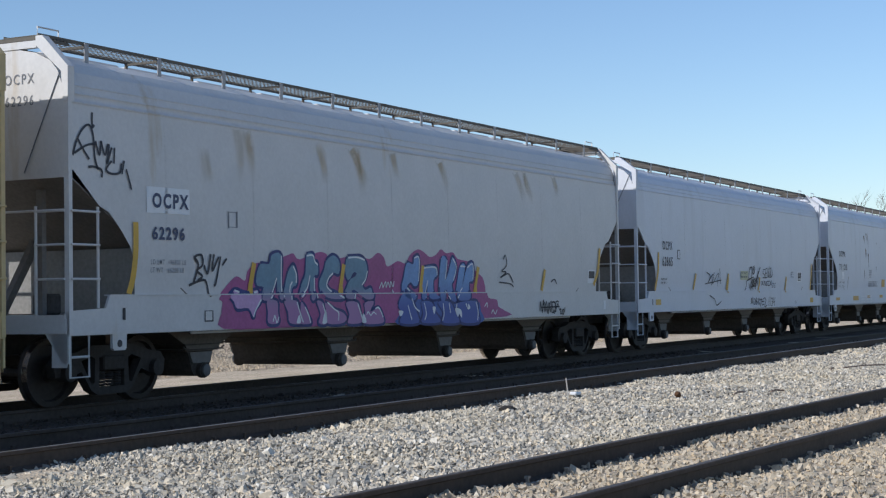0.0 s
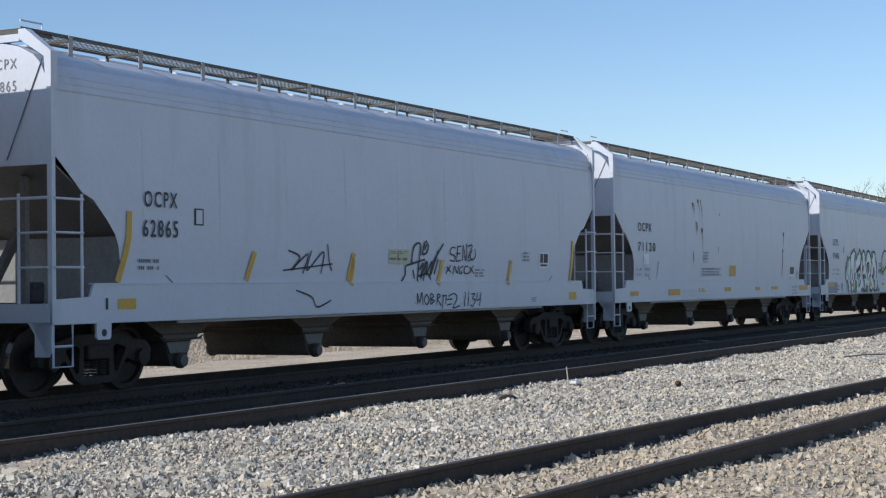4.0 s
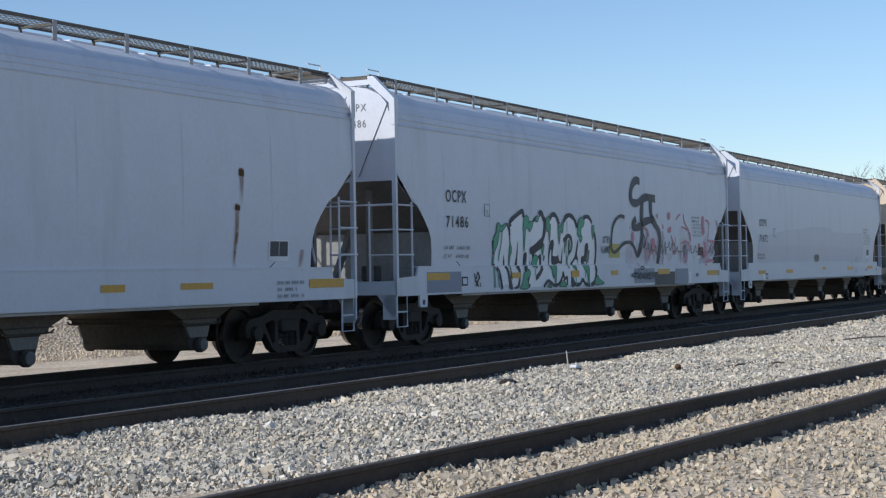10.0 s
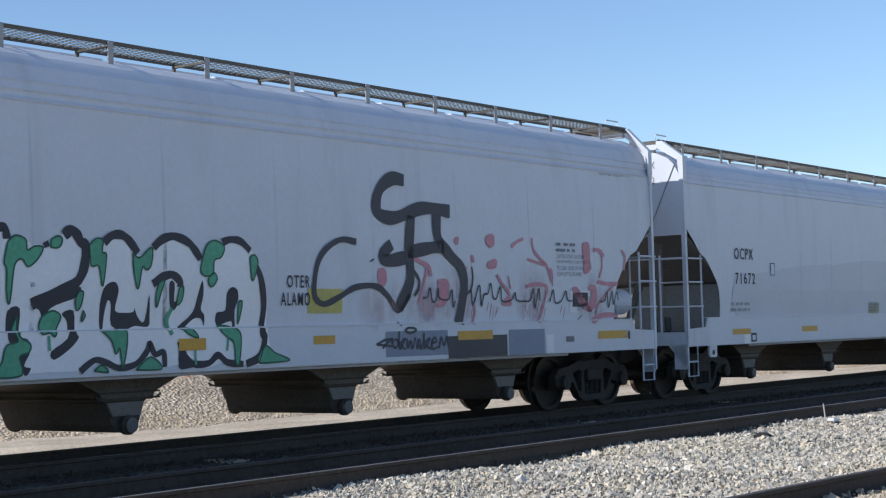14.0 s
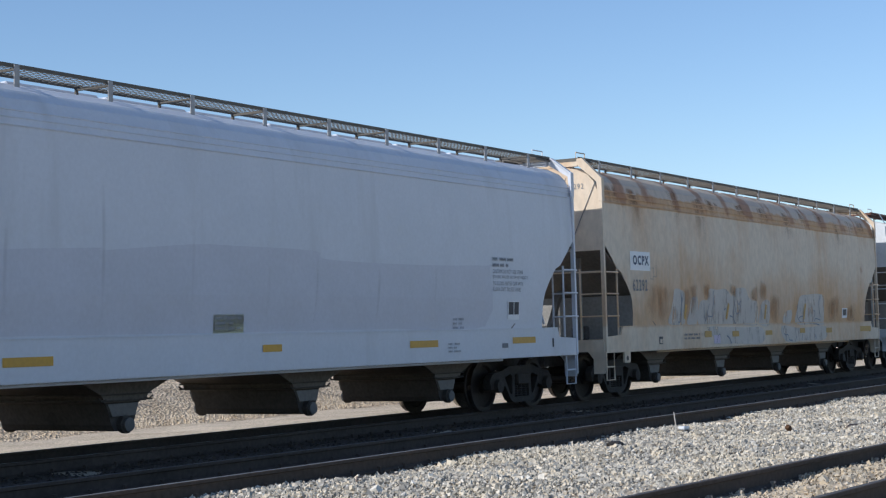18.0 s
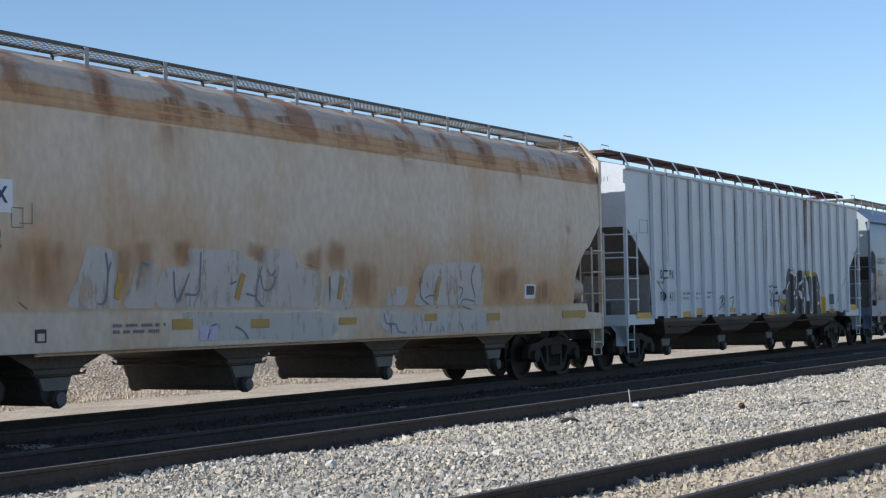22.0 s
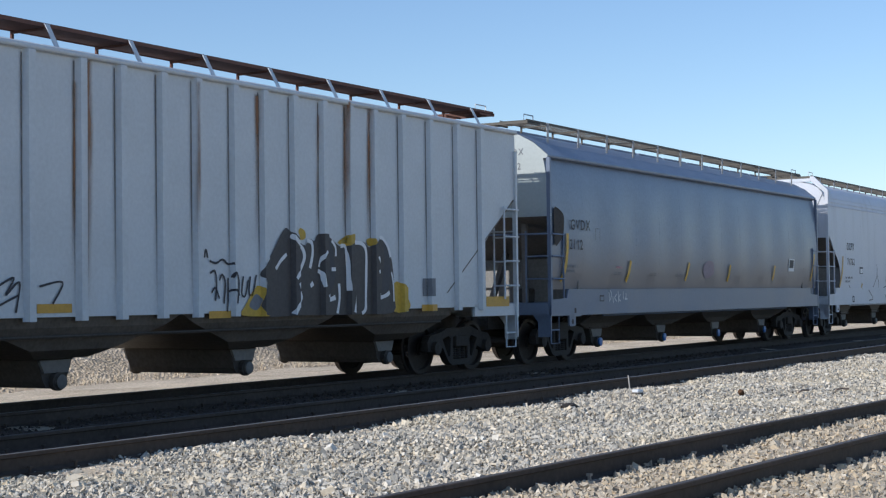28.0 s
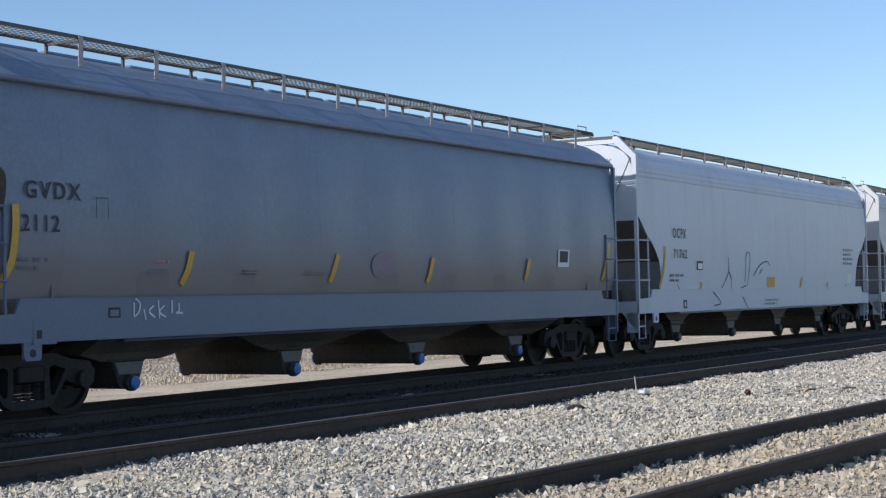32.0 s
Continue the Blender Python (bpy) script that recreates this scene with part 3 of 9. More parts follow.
def sideframe_mesh():
    bm = bmesh.new()
    outline = [(-1.12, 0.40), (-1.15, 0.56), (-1.05, 0.68), (-0.72, 0.72), (-0.45, 0.80), (0.45, 0.80), (0.72, 0.72), (1.05, 0.68), (1.15, 0.56),
               (1.12, 0.40), (0.80, 0.40), (0.62, 0.46), (0.42, 0.20), (0.30, 0.14), (-0.30, 0.14), (-0.42, 0.20), (-0.62, 0.46), (-0.80, 0.40)]
    holes = [[(-0.62, 0.60), (-0.42, 0.66), (-0.34, 0.62), (-0.36, 0.30), (-0.42, 0.28)], [(0.62, 0.60), (0.42, 0.28), (0.36, 0.30), (0.34, 0.62), (0.42, 0.66)],
             [(-0.26, 0.64), (0.26, 0.64), (0.26, 0.24), (-0.26, 0.24)]]
    loops = [[Vector((x, z, 0)) for x, z in o] for o in [outline] + holes]
    tris = geometry.tessellate_polygon(loops)
    flat = [p for lp in loops for p in lp]
    lo = [bm.verts.new((p.x, -0.07, p.y)) for p in flat]
    hi = [bm.verts.new((p.x, 0.07, p.y)) for p in flat]
    for t in tris:
        bm.faces.new([lo[i] for i in t])
        bm.faces.new([hi[i] for i in reversed(t)])
    s = 0
    for lp in loops:
        n = len(lp)
        for i in range(n):
            a, b = s + i, s + (i + 1) % n
            bm.faces.new((lo[a], lo[b], hi[b], hi[a]))
        s += n
    bmesh.ops.recalc_face_normals(bm, faces=bm.faces)
    me = bpy.data.meshes.new("sideframe")
    bm.to_mesh(me)
    bm.free()
    me.materials.append(M_TRUCK)
    return me


WHEELSET, SIDEFRAME = wheelset_mesh(), sideframe_mesh()
bmj = bmesh.new()
disc_stack(bmj, [(0.03, -0.1), (0.115, -0.09), (0.12, 0.09), (0.06, 0.11)], (0, 0, 0), "y", 16)
JOURNAL = bpy.data.meshes.new("journal_cap")
bmj.to_mesh(JOURNAL)
JOURNAL.materials.append(M_TRUCK)
bms = bmesh.new()
for k in range(5):
    disc_stack(bms, [(0.062, 0.0), (0.075, 0.016), (0.062, 0.032)], (0, 0, 0.25 + k * 0.04), "z", 10)
SPRING = bpy.data.meshes.new("spring")
bms.to_mesh(SPRING)
SPRING.materials.append(M_TRUCK)
WHEELSETS = []


def truck(parent, x):
    bm = bmesh.new()
    box(bm, -0.22, 0.22, -1.12, 1.12, 0.46, 0.66)
    box(bm, -0.3, 0.3, -0.35, 0.35, 0.66, 0.86)
    bmesh.ops.bevel(bm, geom=bm.edges[:], offset=0.02, segments=1, affect="EDGES")
    t = part("truck", bm, M_TRUCK, parent, "grimy black cast steel truck")
    t.location = (x, 0, 0)
    for s in (-1, 1):
        shared("sideframe", SIDEFRAME, t, pose(0, s * 1.0, 0))
        for k in (-0.16, 0.0, 0.16):
            shared("spring", SPRING, t, pose(k, s * 1.0, 0))
        for w in (-0.91, 0.91):
            shared("journal_cap", JOURNAL, t, pose(w, s * 1.06, 0.457))
    for w in (-0.91, 0.91):
        ws = shared("wheelset", WHEELSET, t, pose(w, 0, 0.457))
        WHEELSETS.append((ws, w))
    bm = bmesh.new()
    for w in (-0.42, 0.42):
        box(bm, w - 0.05, w + 0.05, -0.85, 0.85, 0.32, 0.44)
    part("brake_beam", bm, M_TRUCK, t)
    return t


def bar_part(name, paths, r, m, parent, label=""):
    bm = bmesh.new()
    for p in paths:
        tube(bm, p, r)
    return part(name, bm, m, parent, label)


def grating(width, length, step):
    bm = bmesh.new()
    n = int(length / step)
    for i in range(n + 1):
        x = length * i / n
        box(bm, x - 0.004, x + 0.004, 0, width, -0.006, 0.004)
    for k in range(9):
        y = width * k / 8
        t, d = (0.016, 0.025) if k in (0, 8) else (0.004, 0.003)
        box(bm, 0, length, y - t / 2, y + t / 2, -d, d)
    return bm


# half length, half width and height of the rings of a discharge bay
BAYS = {
    "smooth": [(1.95, 1.34, 1.16), (1.55, 1.25, 1.08), (0.92, 1.08, 0.96), (0.42, 1.05, 0.74), (0.38, 1.05, 0.65)],
    "ribbed": [(1.95, 1.44, 1.165), (1.62, 1.42, 1.04), (0.74, 1.30, 0.76), (0.46, 1.10, 0.65)],
    "round": [(1.95, 1.36, 1.16), (1.80, 1.32, 0.93), (1.05, 1.12, 0.76), (0.55, 1.05, 0.65)],
}


def hopper_car(spec):
    kind, L, paint = spec["kind"], spec["length"], spec["paint"]
    half, crown = L / 2, spec.get("crown", 0.0)
    low = 1.473 if kind != "ribbed" else 1.17
    trim, board_m = spec.get("trim", paint), spec.get("board", M_GRATE)
    car = empty("hopper_car", spec["label"], "freight car", "cars of the freight train")
    part("body", shell(kind, half, low, spec.get("dent", 0.005), crown), paint, car)
    low_end = {"smooth": 2.98, "ribbed": 3.12, "round": 2.9}[kind]
    edge = 1.44 if kind == "round" else 1.505
    for s in (-1, 1):
        part("end_sheet", end_sheet(kind, half, s, low_end, crown), spec.get("end", trim), car)
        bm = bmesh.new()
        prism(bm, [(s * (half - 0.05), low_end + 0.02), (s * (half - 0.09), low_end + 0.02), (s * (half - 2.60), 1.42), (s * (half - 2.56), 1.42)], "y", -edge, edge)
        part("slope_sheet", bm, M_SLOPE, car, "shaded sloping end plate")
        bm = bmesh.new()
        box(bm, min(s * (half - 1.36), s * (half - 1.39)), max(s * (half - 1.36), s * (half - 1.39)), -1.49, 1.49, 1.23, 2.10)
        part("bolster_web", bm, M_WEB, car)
    # side sills
    if kind != "ribbed":
        for s in (-1, 1):
            bm = bmesh.new()
            o = [(-half, 0.97), (-half, 1.27), (-half + 0.72, 1.30), (-half + 0.80, 1.47), (half - 0.80, 1.47), (half - 0.72, 1.30), (half, 1.27), (half, 0.97)]
            prism(bm, o, "y", s * 1.535, s * 1.50)
            box(bm, -half, half, min(s * 1.40, s * 1.53), max(s * 1.40, s * 1.53), 0.955, 0.972)
            box(bm, -half + 0.8, half - 0.8, min(s * 1.44, s * 1.545), max(s * 1.44, s * 1.545), 1.462, 1.478)
            part("side_sill", bm, trim, car)
    else:
        for s in (-1, 1):
            for x in spec["ribs"]:
                bm = bmesh.new()
                prism(bm, [(x - half - 0.09, s * 1.49), (x - half - 0.055, s * 1.575), (x - half + 0.055, s * 1.575), (x - half + 0.09, s * 1.49)], "z",
                      1.12, 4.36)
                part("rib", bm, paint, car)
            for e in (-1, 1):
                bm = bmesh.new()
                box(bm, min(e * half, e * (half - 1.6)), max(e * half, e * (half - 1.6)), min(s * 1.44, s * 1.5), max(s * 1.44, s * 1.5), 1.0, 1.2)
                part("side_sill", bm, paint, car)
    for s in (-1, 1):
        bm = bmesh.new()
        box(bm, min(s * (half - 2.3), s * (half + 0.1)), max(s * (half - 2.3), s * (half + 0.1)), -0.2, 0.2, 0.70, 1.02)
        part("stub_sill", bm, M_UNDER, car)
    # discharge bays: a tapered pan across the car, the trough under it, its gate boxes, pipe and caps
    span = 0.204 * L
    for i in range(4):
        c = -0.2 + span * (i - 1.5)
        bm = bmesh.new()
        rings = []
        for hx, hy, z in BAYS[kind]:
            hx = min(hx, span / 2 - 0.03)
            back, ahead = min(hx, c + half - 2.35) if z > 0.9 else hx, min(hx, half - 2.35 - c) if z > 0.9 else hx
            rings.append([bm.verts.new(q) for q in ((c - back, -hy, z), (c + ahead, -hy, z), (c + ahead, hy, z), (c - back, hy, z))])
        for q, w in zip(rings, rings[1:]):
            for k in range(4):
                bm.faces.new((q[k], q[(k + 1) % 4], w[(k + 1) % 4], w[k]))
        bm.faces.new(rings[-1])
        bm.faces.new(rings[0][::-1])
        bmesh.ops.recalc_face_normals(bm, faces=bm.faces)
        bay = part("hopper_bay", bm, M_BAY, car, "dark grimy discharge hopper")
        bm = bmesh.new()
        prism(bm, [(c - 0.34, 0.655), (c + 0.34, 0.655), (c + 0.30, 0.62), (c + 0.20, 0.36), (c + 0.14, 0.28), (c - 0.14, 0.28), (c - 0.20, 0.36), (c - 0.30, 0.62)], "y", -0.99, 0.99)
        part("trough", bm, M_UNDER, bay)
        bm = bmesh.new()
        for z in (0.66, 0.735):
            box(bm, c - 0.47, c + 0.47, -1.08, 1.08, z, z + 0.018)
        part("flange", bm, M_UNDER, bay)
        bm = bmesh.new()
        disc_stack(bm, [(0.085, -1.08), (0.115, -1.07), (0.115, -1.0), (0.09, -0.98), (0.09, 0.98), (0.115, 1.0), (0.115, 1.07), (0.085, 1.08)], (c, 0, 0.36), "y", 16)
        part("outlet_pipe", bm, M_UNDER, bay)
        for s in (-1, 1):
            bm = bmesh.new()
            disc_stack(bm, [(0.082, s * 1.082), (0.09, s * 1.092), (0.09, s * 1.12), (0.05, s * 1.128)], (c, 0, 0.36), "y", 16)
            part("pipe_cap", bm, spec.get("cap", M_CAP), bay)
            bm = bmesh.new()
            prism(bm, [(c - 0.30, 0.63), (c + 0.26, 0.63), (c + 0.20, 0.47), (c - 0.22, 0.47)], "y", s * 0.985, s * 1.03)
            part("gate_box", bm, M_FRAME, bay)
            for e in (-1, 1):
                bar_part("latch", [[(c + e * 0.30, s * 1.03, 0.70), (c + e * 0.42, s * 1.06, 0.67), (c + e * 0.50, s * 1.06, 0.71)]], 0.012, M_UNDER, bay)
    for s in (-1, 1):
        bar_part("train_pipe", [[(-half + 2.7, s * 1.42, 0.93), (half - 2.7, s * 1.42, 0.93)]], 0.022, M_UNDER if kind == "ribbed" else trim, car)
    # trucks
    for s in (-1, 1):
        truck(car, s * (half - 1.39))
    # couplers
    for s in (-1, 1):
        bm = bmesh.new()
        box(bm, min(s * half, s * (half + 0.5)), max(s * half, s * (half + 0.5)), -0.08, 0.08, 0.76, 0.92)
        box(bm, min(s * (half + 0.42), s * (half + 0.66)), max(s * (half + 0.42), s * (half + 0.66)), -0.16, 0.14, 0.70, 0.98)
        bmesh.ops.bevel(bm, geom=bm.edges[:], offset=0.02, segments=1, affect="EDGES")
        part("coupler", bm, M_TRUCK, car)
        bar_part("air_hose", [[(s * (half + 0.1), 0.3, 0.8), (s * (half + 0.3), 0.3, 0.6), (s * (half + 0.5), 0.2, 0.45), (s * (half + 0.66), 0.1, 0.5)]], 0.025, M_TRUCK, car)
        # end platform
        bm = bmesh.new()
        box(bm, min(s * (half - 0.9), s * (half + 0.02)), max(s * (half - 0.9), s * (half + 0.02)), -1.48, 1.48, 1.17, 1.22)
        box(bm, min(s * (half - 0.02), s * (half + 0.02)), max(s * (half - 0.02), s * (half + 0.02)), -1.50, 1.50, 0.98, 1.17)
        part("end_platform", bm, trim, car)
    if spec.get("tank"):
        bm = bmesh.new()
        disc_stack(bm, [(0.03, -0.46), (0.15, -0.43), (0.21, -0.35), (0.22, 0.35), (0.15, 0.43), (0.03, 0.46)], (half - 0.62, -1.0, 1.78), "x", 20)
        part("air_reservoir", bm, trim, car, "round air tank on the end platform", smooth=False)
    for e in (-1, 1):
        for y in (-0.85, 0.85):
            bm = bmesh.new()
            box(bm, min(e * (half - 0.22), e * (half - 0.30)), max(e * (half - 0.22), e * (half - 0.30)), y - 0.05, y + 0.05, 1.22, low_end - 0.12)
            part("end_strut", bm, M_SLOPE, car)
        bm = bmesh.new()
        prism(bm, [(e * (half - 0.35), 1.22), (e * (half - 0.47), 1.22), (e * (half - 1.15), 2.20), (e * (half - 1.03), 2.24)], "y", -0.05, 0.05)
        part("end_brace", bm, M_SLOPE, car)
    bm = bmesh.new()
    for k in range(24):
        a0, a1 = k * math.tau / 24, (k + 1) * math.tau / 24
        tube(bm, [(half - 0.12, 0.55 + 0.27 * math.cos(a0), 2.05 + 0.27 * math.sin(a0)), (half - 0.12, 0.55 + 0.27 * math.cos(a1), 2.05 + 0.27 * math.sin(a1))], 0.016, 5)
    for a0 in (0.3, 2.4, 4.5):
        tube(bm, [(half - 0.12, 0.55, 2.05), (half - 0.12, 0.55 + 0.27 * math.cos(a0), 2.05 + 0.27 * math.sin(a0))], 0.012, 5)
    part("brake_wheel", bm, M_UNDER, car)
    bar_part("brake_pipe", [[(half - 0.4, -1.2, 1.3), (half - 0.5, -0.6, 1.5), (half - 0.5, 0.2, 1.45), (half - 0.3, 0.7, 1.3)]], 0.02, trim, car)
    bar_part("brake_pipe", [[(half - 0.9, -1.3, 1.55), (half - 0.6, -1.0, 2.1), (half - 0.3, -0.7, 2.3)]], 0.02, trim, car)
    for bx in ((half - 0.75, half - 0.45, 0.1, 0.5, 1.22, 1.6), (-half + 0.35, -half + 0.6, -0.9, -0.6, 1.22, 1.5)):
        bm = bmesh.new()
        box(bm, *bx)
        bmesh.ops.bevel(bm, geom=bm.edges[:], offset=0.03, segments=1, affect="EDGES")
        part("brake_valve", bm, M_UNDER, car)
    # corner posts, ladders, steps
    bz = 4.835 + crown if kind == "smooth" else 4.80
    rungs = [2.55, 2.12, 1.68] if kind != "ribbed" else [2.95, 2.45, 2.0, 1.55]
    for e in (-1, 1):
        for s in (-1, 1):
            x = e * half
            bm = bmesh.new()
            box(bm, min(x, x - e * 0.07), max(x, x - e * 0.07), min(s * 1.47, s * 1.545), max(s * 1.47, s * 1.545), 0.97, 3.97 if kind == "smooth" else 4.05)
            post = part("corner_post", bm, trim, car)
            if kind == "smooth":
                bm = bmesh.new()
                prism(bm, [(s * 1.552, 3.95), (s * 1.552, 4.40), (s * 1.13, bz - 0.01), (s * 1.02, bz - 0.01), (s * 1.02, bz - 0.13), (s * 1.44, 4.34), (s * 1.47, 3.95)], "x", x + e * 0.012, x - e * 0.02)
                prism(bm, [(s * 1.552, 3.95), (s * 1.552, 4.40), (s * 1.13, bz - 0.01), (s * 1.11, bz - 0.02), (s * 1.53, 4.39), (s * 1.53, 3.95)], "x", x - e * 0.021, x - e * 0.11)
                part("bracket", bm, trim, post)
                bar_part("cross_rod", [[(x - e * 0.005, s * 1.40, 4.32), (x - e * 0.005, s * 0.80, 3.06)]], 0.008, M_TEXT, post)
            top = 2.62 if kind != "ribbed" else 3.0
            lad = bar_part("side_ladder", [[(x - e * 0.55, s * 1.55, 1.3), (x - e * 0.55, s * 1.55, top)]], 0.021, trim, car)
            for z in rungs:
                bar_part("rung", [[(x - e * 0.02, s * 1.57, z), (x - e * 0.56, s * 1.57, z)]], 0.017, trim, lad)
            lad = bar_part("end_ladder", [[(x + e * 0.03, s * 1.02, 1.22), (x + e * 0.03, s * 1.02, top)]], 0.021, trim, car)
            for z in rungs:
                bar_part("rung", [[(x + e * 0.03, s * 1.5, z), (x + e * 0.03, s * 1.0, z)]], 0.017, trim, lad)
            bar_part("sill_step", [[(x - e * 0.06, s * 1.5, 1.0), (x - e * 0.06, s * 1.5, 0.42), (x - e * 0.42, s * 1.5, 0.42), (x - e * 0.42, s * 1.5, 1.0)],
                                   [(x - e * 0.06, s * 1.5, 0.68), (x - e * 0.42, s * 1.5, 0.68)]], 0.018, trim, car)
            bm = bmesh.new()
            prism(bm, [(x, 0.98), (x - e * 0.02, 0.98), (x - e * 0.02, 0.6), (x, 0.55)], "y", s * 1.5, s * 1.25)
            prism(bm, [(s * 1.53, 1.0), (s * 1.12, 1.0), (s * 1.44, 0.6), (s * 1.53, 0.6)], "x", x, x - e * 0.03)
            part("step_bracket", bm, trim, car)
    for e in (-1, 1):
        bar_part("hand_rail", [[(e * (half + 0.03), -1.48, 2.56), (e * (half + 0.03), 1.48, 2.56)]], 0.017, trim, car)
    if kind != "ribbed":
        for s in (-1, 1):
            bm = bmesh.new()
            prism(bm, [(-half + 0.86, 1.0), (-half + 1.16, 1.0), (-half + 1.15, 0.77), (-half + 1.12, 0.74), (-half + 0.90, 0.74), (-half + 0.87, 0.77)], "y", s * 1.48, s * 1.52)
            pad = part("jacking_pad", bm, trim, car)
            bm = bmesh.new()
            disc_stack(bm, [(0.05, s * 1.515), (0.05, s * 1.524)], (-half + 1.01, 0, 0.83), "y", 12)
            part("hole", bm, M_BLACK, pad)
    # roof: running boards, posts, hatch covers
    for s in (-1, 1):
        g = part("running_board", grating(0.58, L, 0.11), board_m, car, "steel grating walkway")
        g.location = (-half, -1.05 if s < 0 else 0.47, bz)
        if kind == "ribbed":
            bm = bmesh.new()
            box(bm, 0.0, L, 0.02, 0.56, -0.012, -0.008)
            part("tread_plate", bm, board_m, g)
        n = 12
        for i in range(n):
            x = -half + 0.9 + (L - 1.8) * i / (n - 1)
            bm = bmesh.new()
            zr = {"smooth": 4.60 + crown, "ribbed": 4.5, "round": 4.46}[kind]
            lean = 0.0 if kind != "ribbed" else 0.25
            prism(bm, [(s * (1.068 + lean), zr - 0.08 - lean * 0.2), (s * (1.084 + lean), zr - 0.08 - lean * 0.2), (s * 1.088, bz + 0.01), (s * 1.074, bz + 0.01)], "x", x - 0.04, x + 0.04)
            post = part("board_post", bm, M_POST if kind != "ribbed" else M_RIB, car)
            bm = bmesh.new()
            box(bm, x - 0.02, x + 0.02, min(s * 0.47, s * 1.06), max(s * 0.47, s * 1.06), bz - 0.055, bz - 0.027)
            box(bm, x - 0.02, x + 0.02, min(s * 0.47, s * 0.5), max(s * 0.47, s * 0.5), 4.55 + crown, bz - 0.03)
            part("cross_brace", bm, board_m, post)
    for e in (-1, 1):
        def slab(x0, x1, y0, y1, z0, z1):
            one = bmesh.new()
            box(one, min(e * x0, e * x1), max(e * x0, e * x1), y0, y1, z0, z1)
            return one
        if kind == "smooth":
            part("end_beam", slab(half - 0.08, half - 0.001, -1.019, 1.019, bz - 0.16, bz - 0.065), trim, car)
        deck = part("end_board", slab(half - 0.014, half, -1.08, 1.08, bz - 0.06, bz - 0.005), board_m, car)
        for k in range(1, 9):
            part("slat", slab(half - 0.027 - 0.065 * k, half - 0.013 - 0.065 * k, -1.08, 1.08, bz - 0.035, bz - 0.012), board_m, deck)
        for y in (-1.08, -0.36, 0.36, 1.06):
            part("bearer", slab(half - 0.56, half - 0.016, y, y + 0.02, bz - 0.07, bz - 0.037), board_m, deck)
        bar_part("grab_iron", [[(e * (half - 0.1), -0.95, bz), (e * (half - 0.1), -0.95, bz + 0.13), (e * (half - 0.5), -0.95, bz + 0.13), (e * (half - 0.5), -0.95, bz)]], 0.012, trim, car)
    n = 10
    for i in range(n):
        x = -half + 0.8 + (L - 1.6) * (i + 0.5) / n
        w = (L - 1.6) / n / 2 - 0.06
        bm = bmesh.new()
        box(bm, x - w, x + w, -0.36, 0.36, 4.60 + crown, 4.80 + crown if kind == "smooth" else 4.72)
        bmesh.ops.bevel(bm, geom=bm.edges[:], offset=0.03, segments=1, affect="EDGES")
        part("hatch_cover", bm, trim, car)
    spec["car"] = car
    return car


# Board posts: the grey is lowered to stand in for shade under the walkway.
M_POST = mat("grey bracket steel darkened for shade", (0.34, 0.335, 0.33), 0.6, var=0.15)
M_CAP = mat("dull grey pipe cap", (0.15, 0.145, 0.14), 0.6, var=0.2, shine=0.2)
M_FRAME = mat("worn grey outlet casting", (0.17, 0.16, 0.148), 0.7, var=0.25)
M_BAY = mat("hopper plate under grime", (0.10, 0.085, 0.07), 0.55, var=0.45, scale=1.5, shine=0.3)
# Plates, struts and webs in the car ends: end shade included in these colours.
M_SLOPE = mat("dusty brown slope plate darkened for shade", (0.16, 0.145, 0.128), 0.65, var=0.3)
M_WEB = mat("grey bulkhead paint darkened for shade", (0.22, 0.215, 0.205), 0.6, var=0.25)
RIBS = [1.54, 2.28, 3.1, 3.98, 4.71, 5.46, 6.32, 7.2, 7.93, 8.72, 9.44, 10.25, 10.94, 11.68, 12.44, 13.16, 13.87, 14.72, 15.61, 16.53, 17.38]
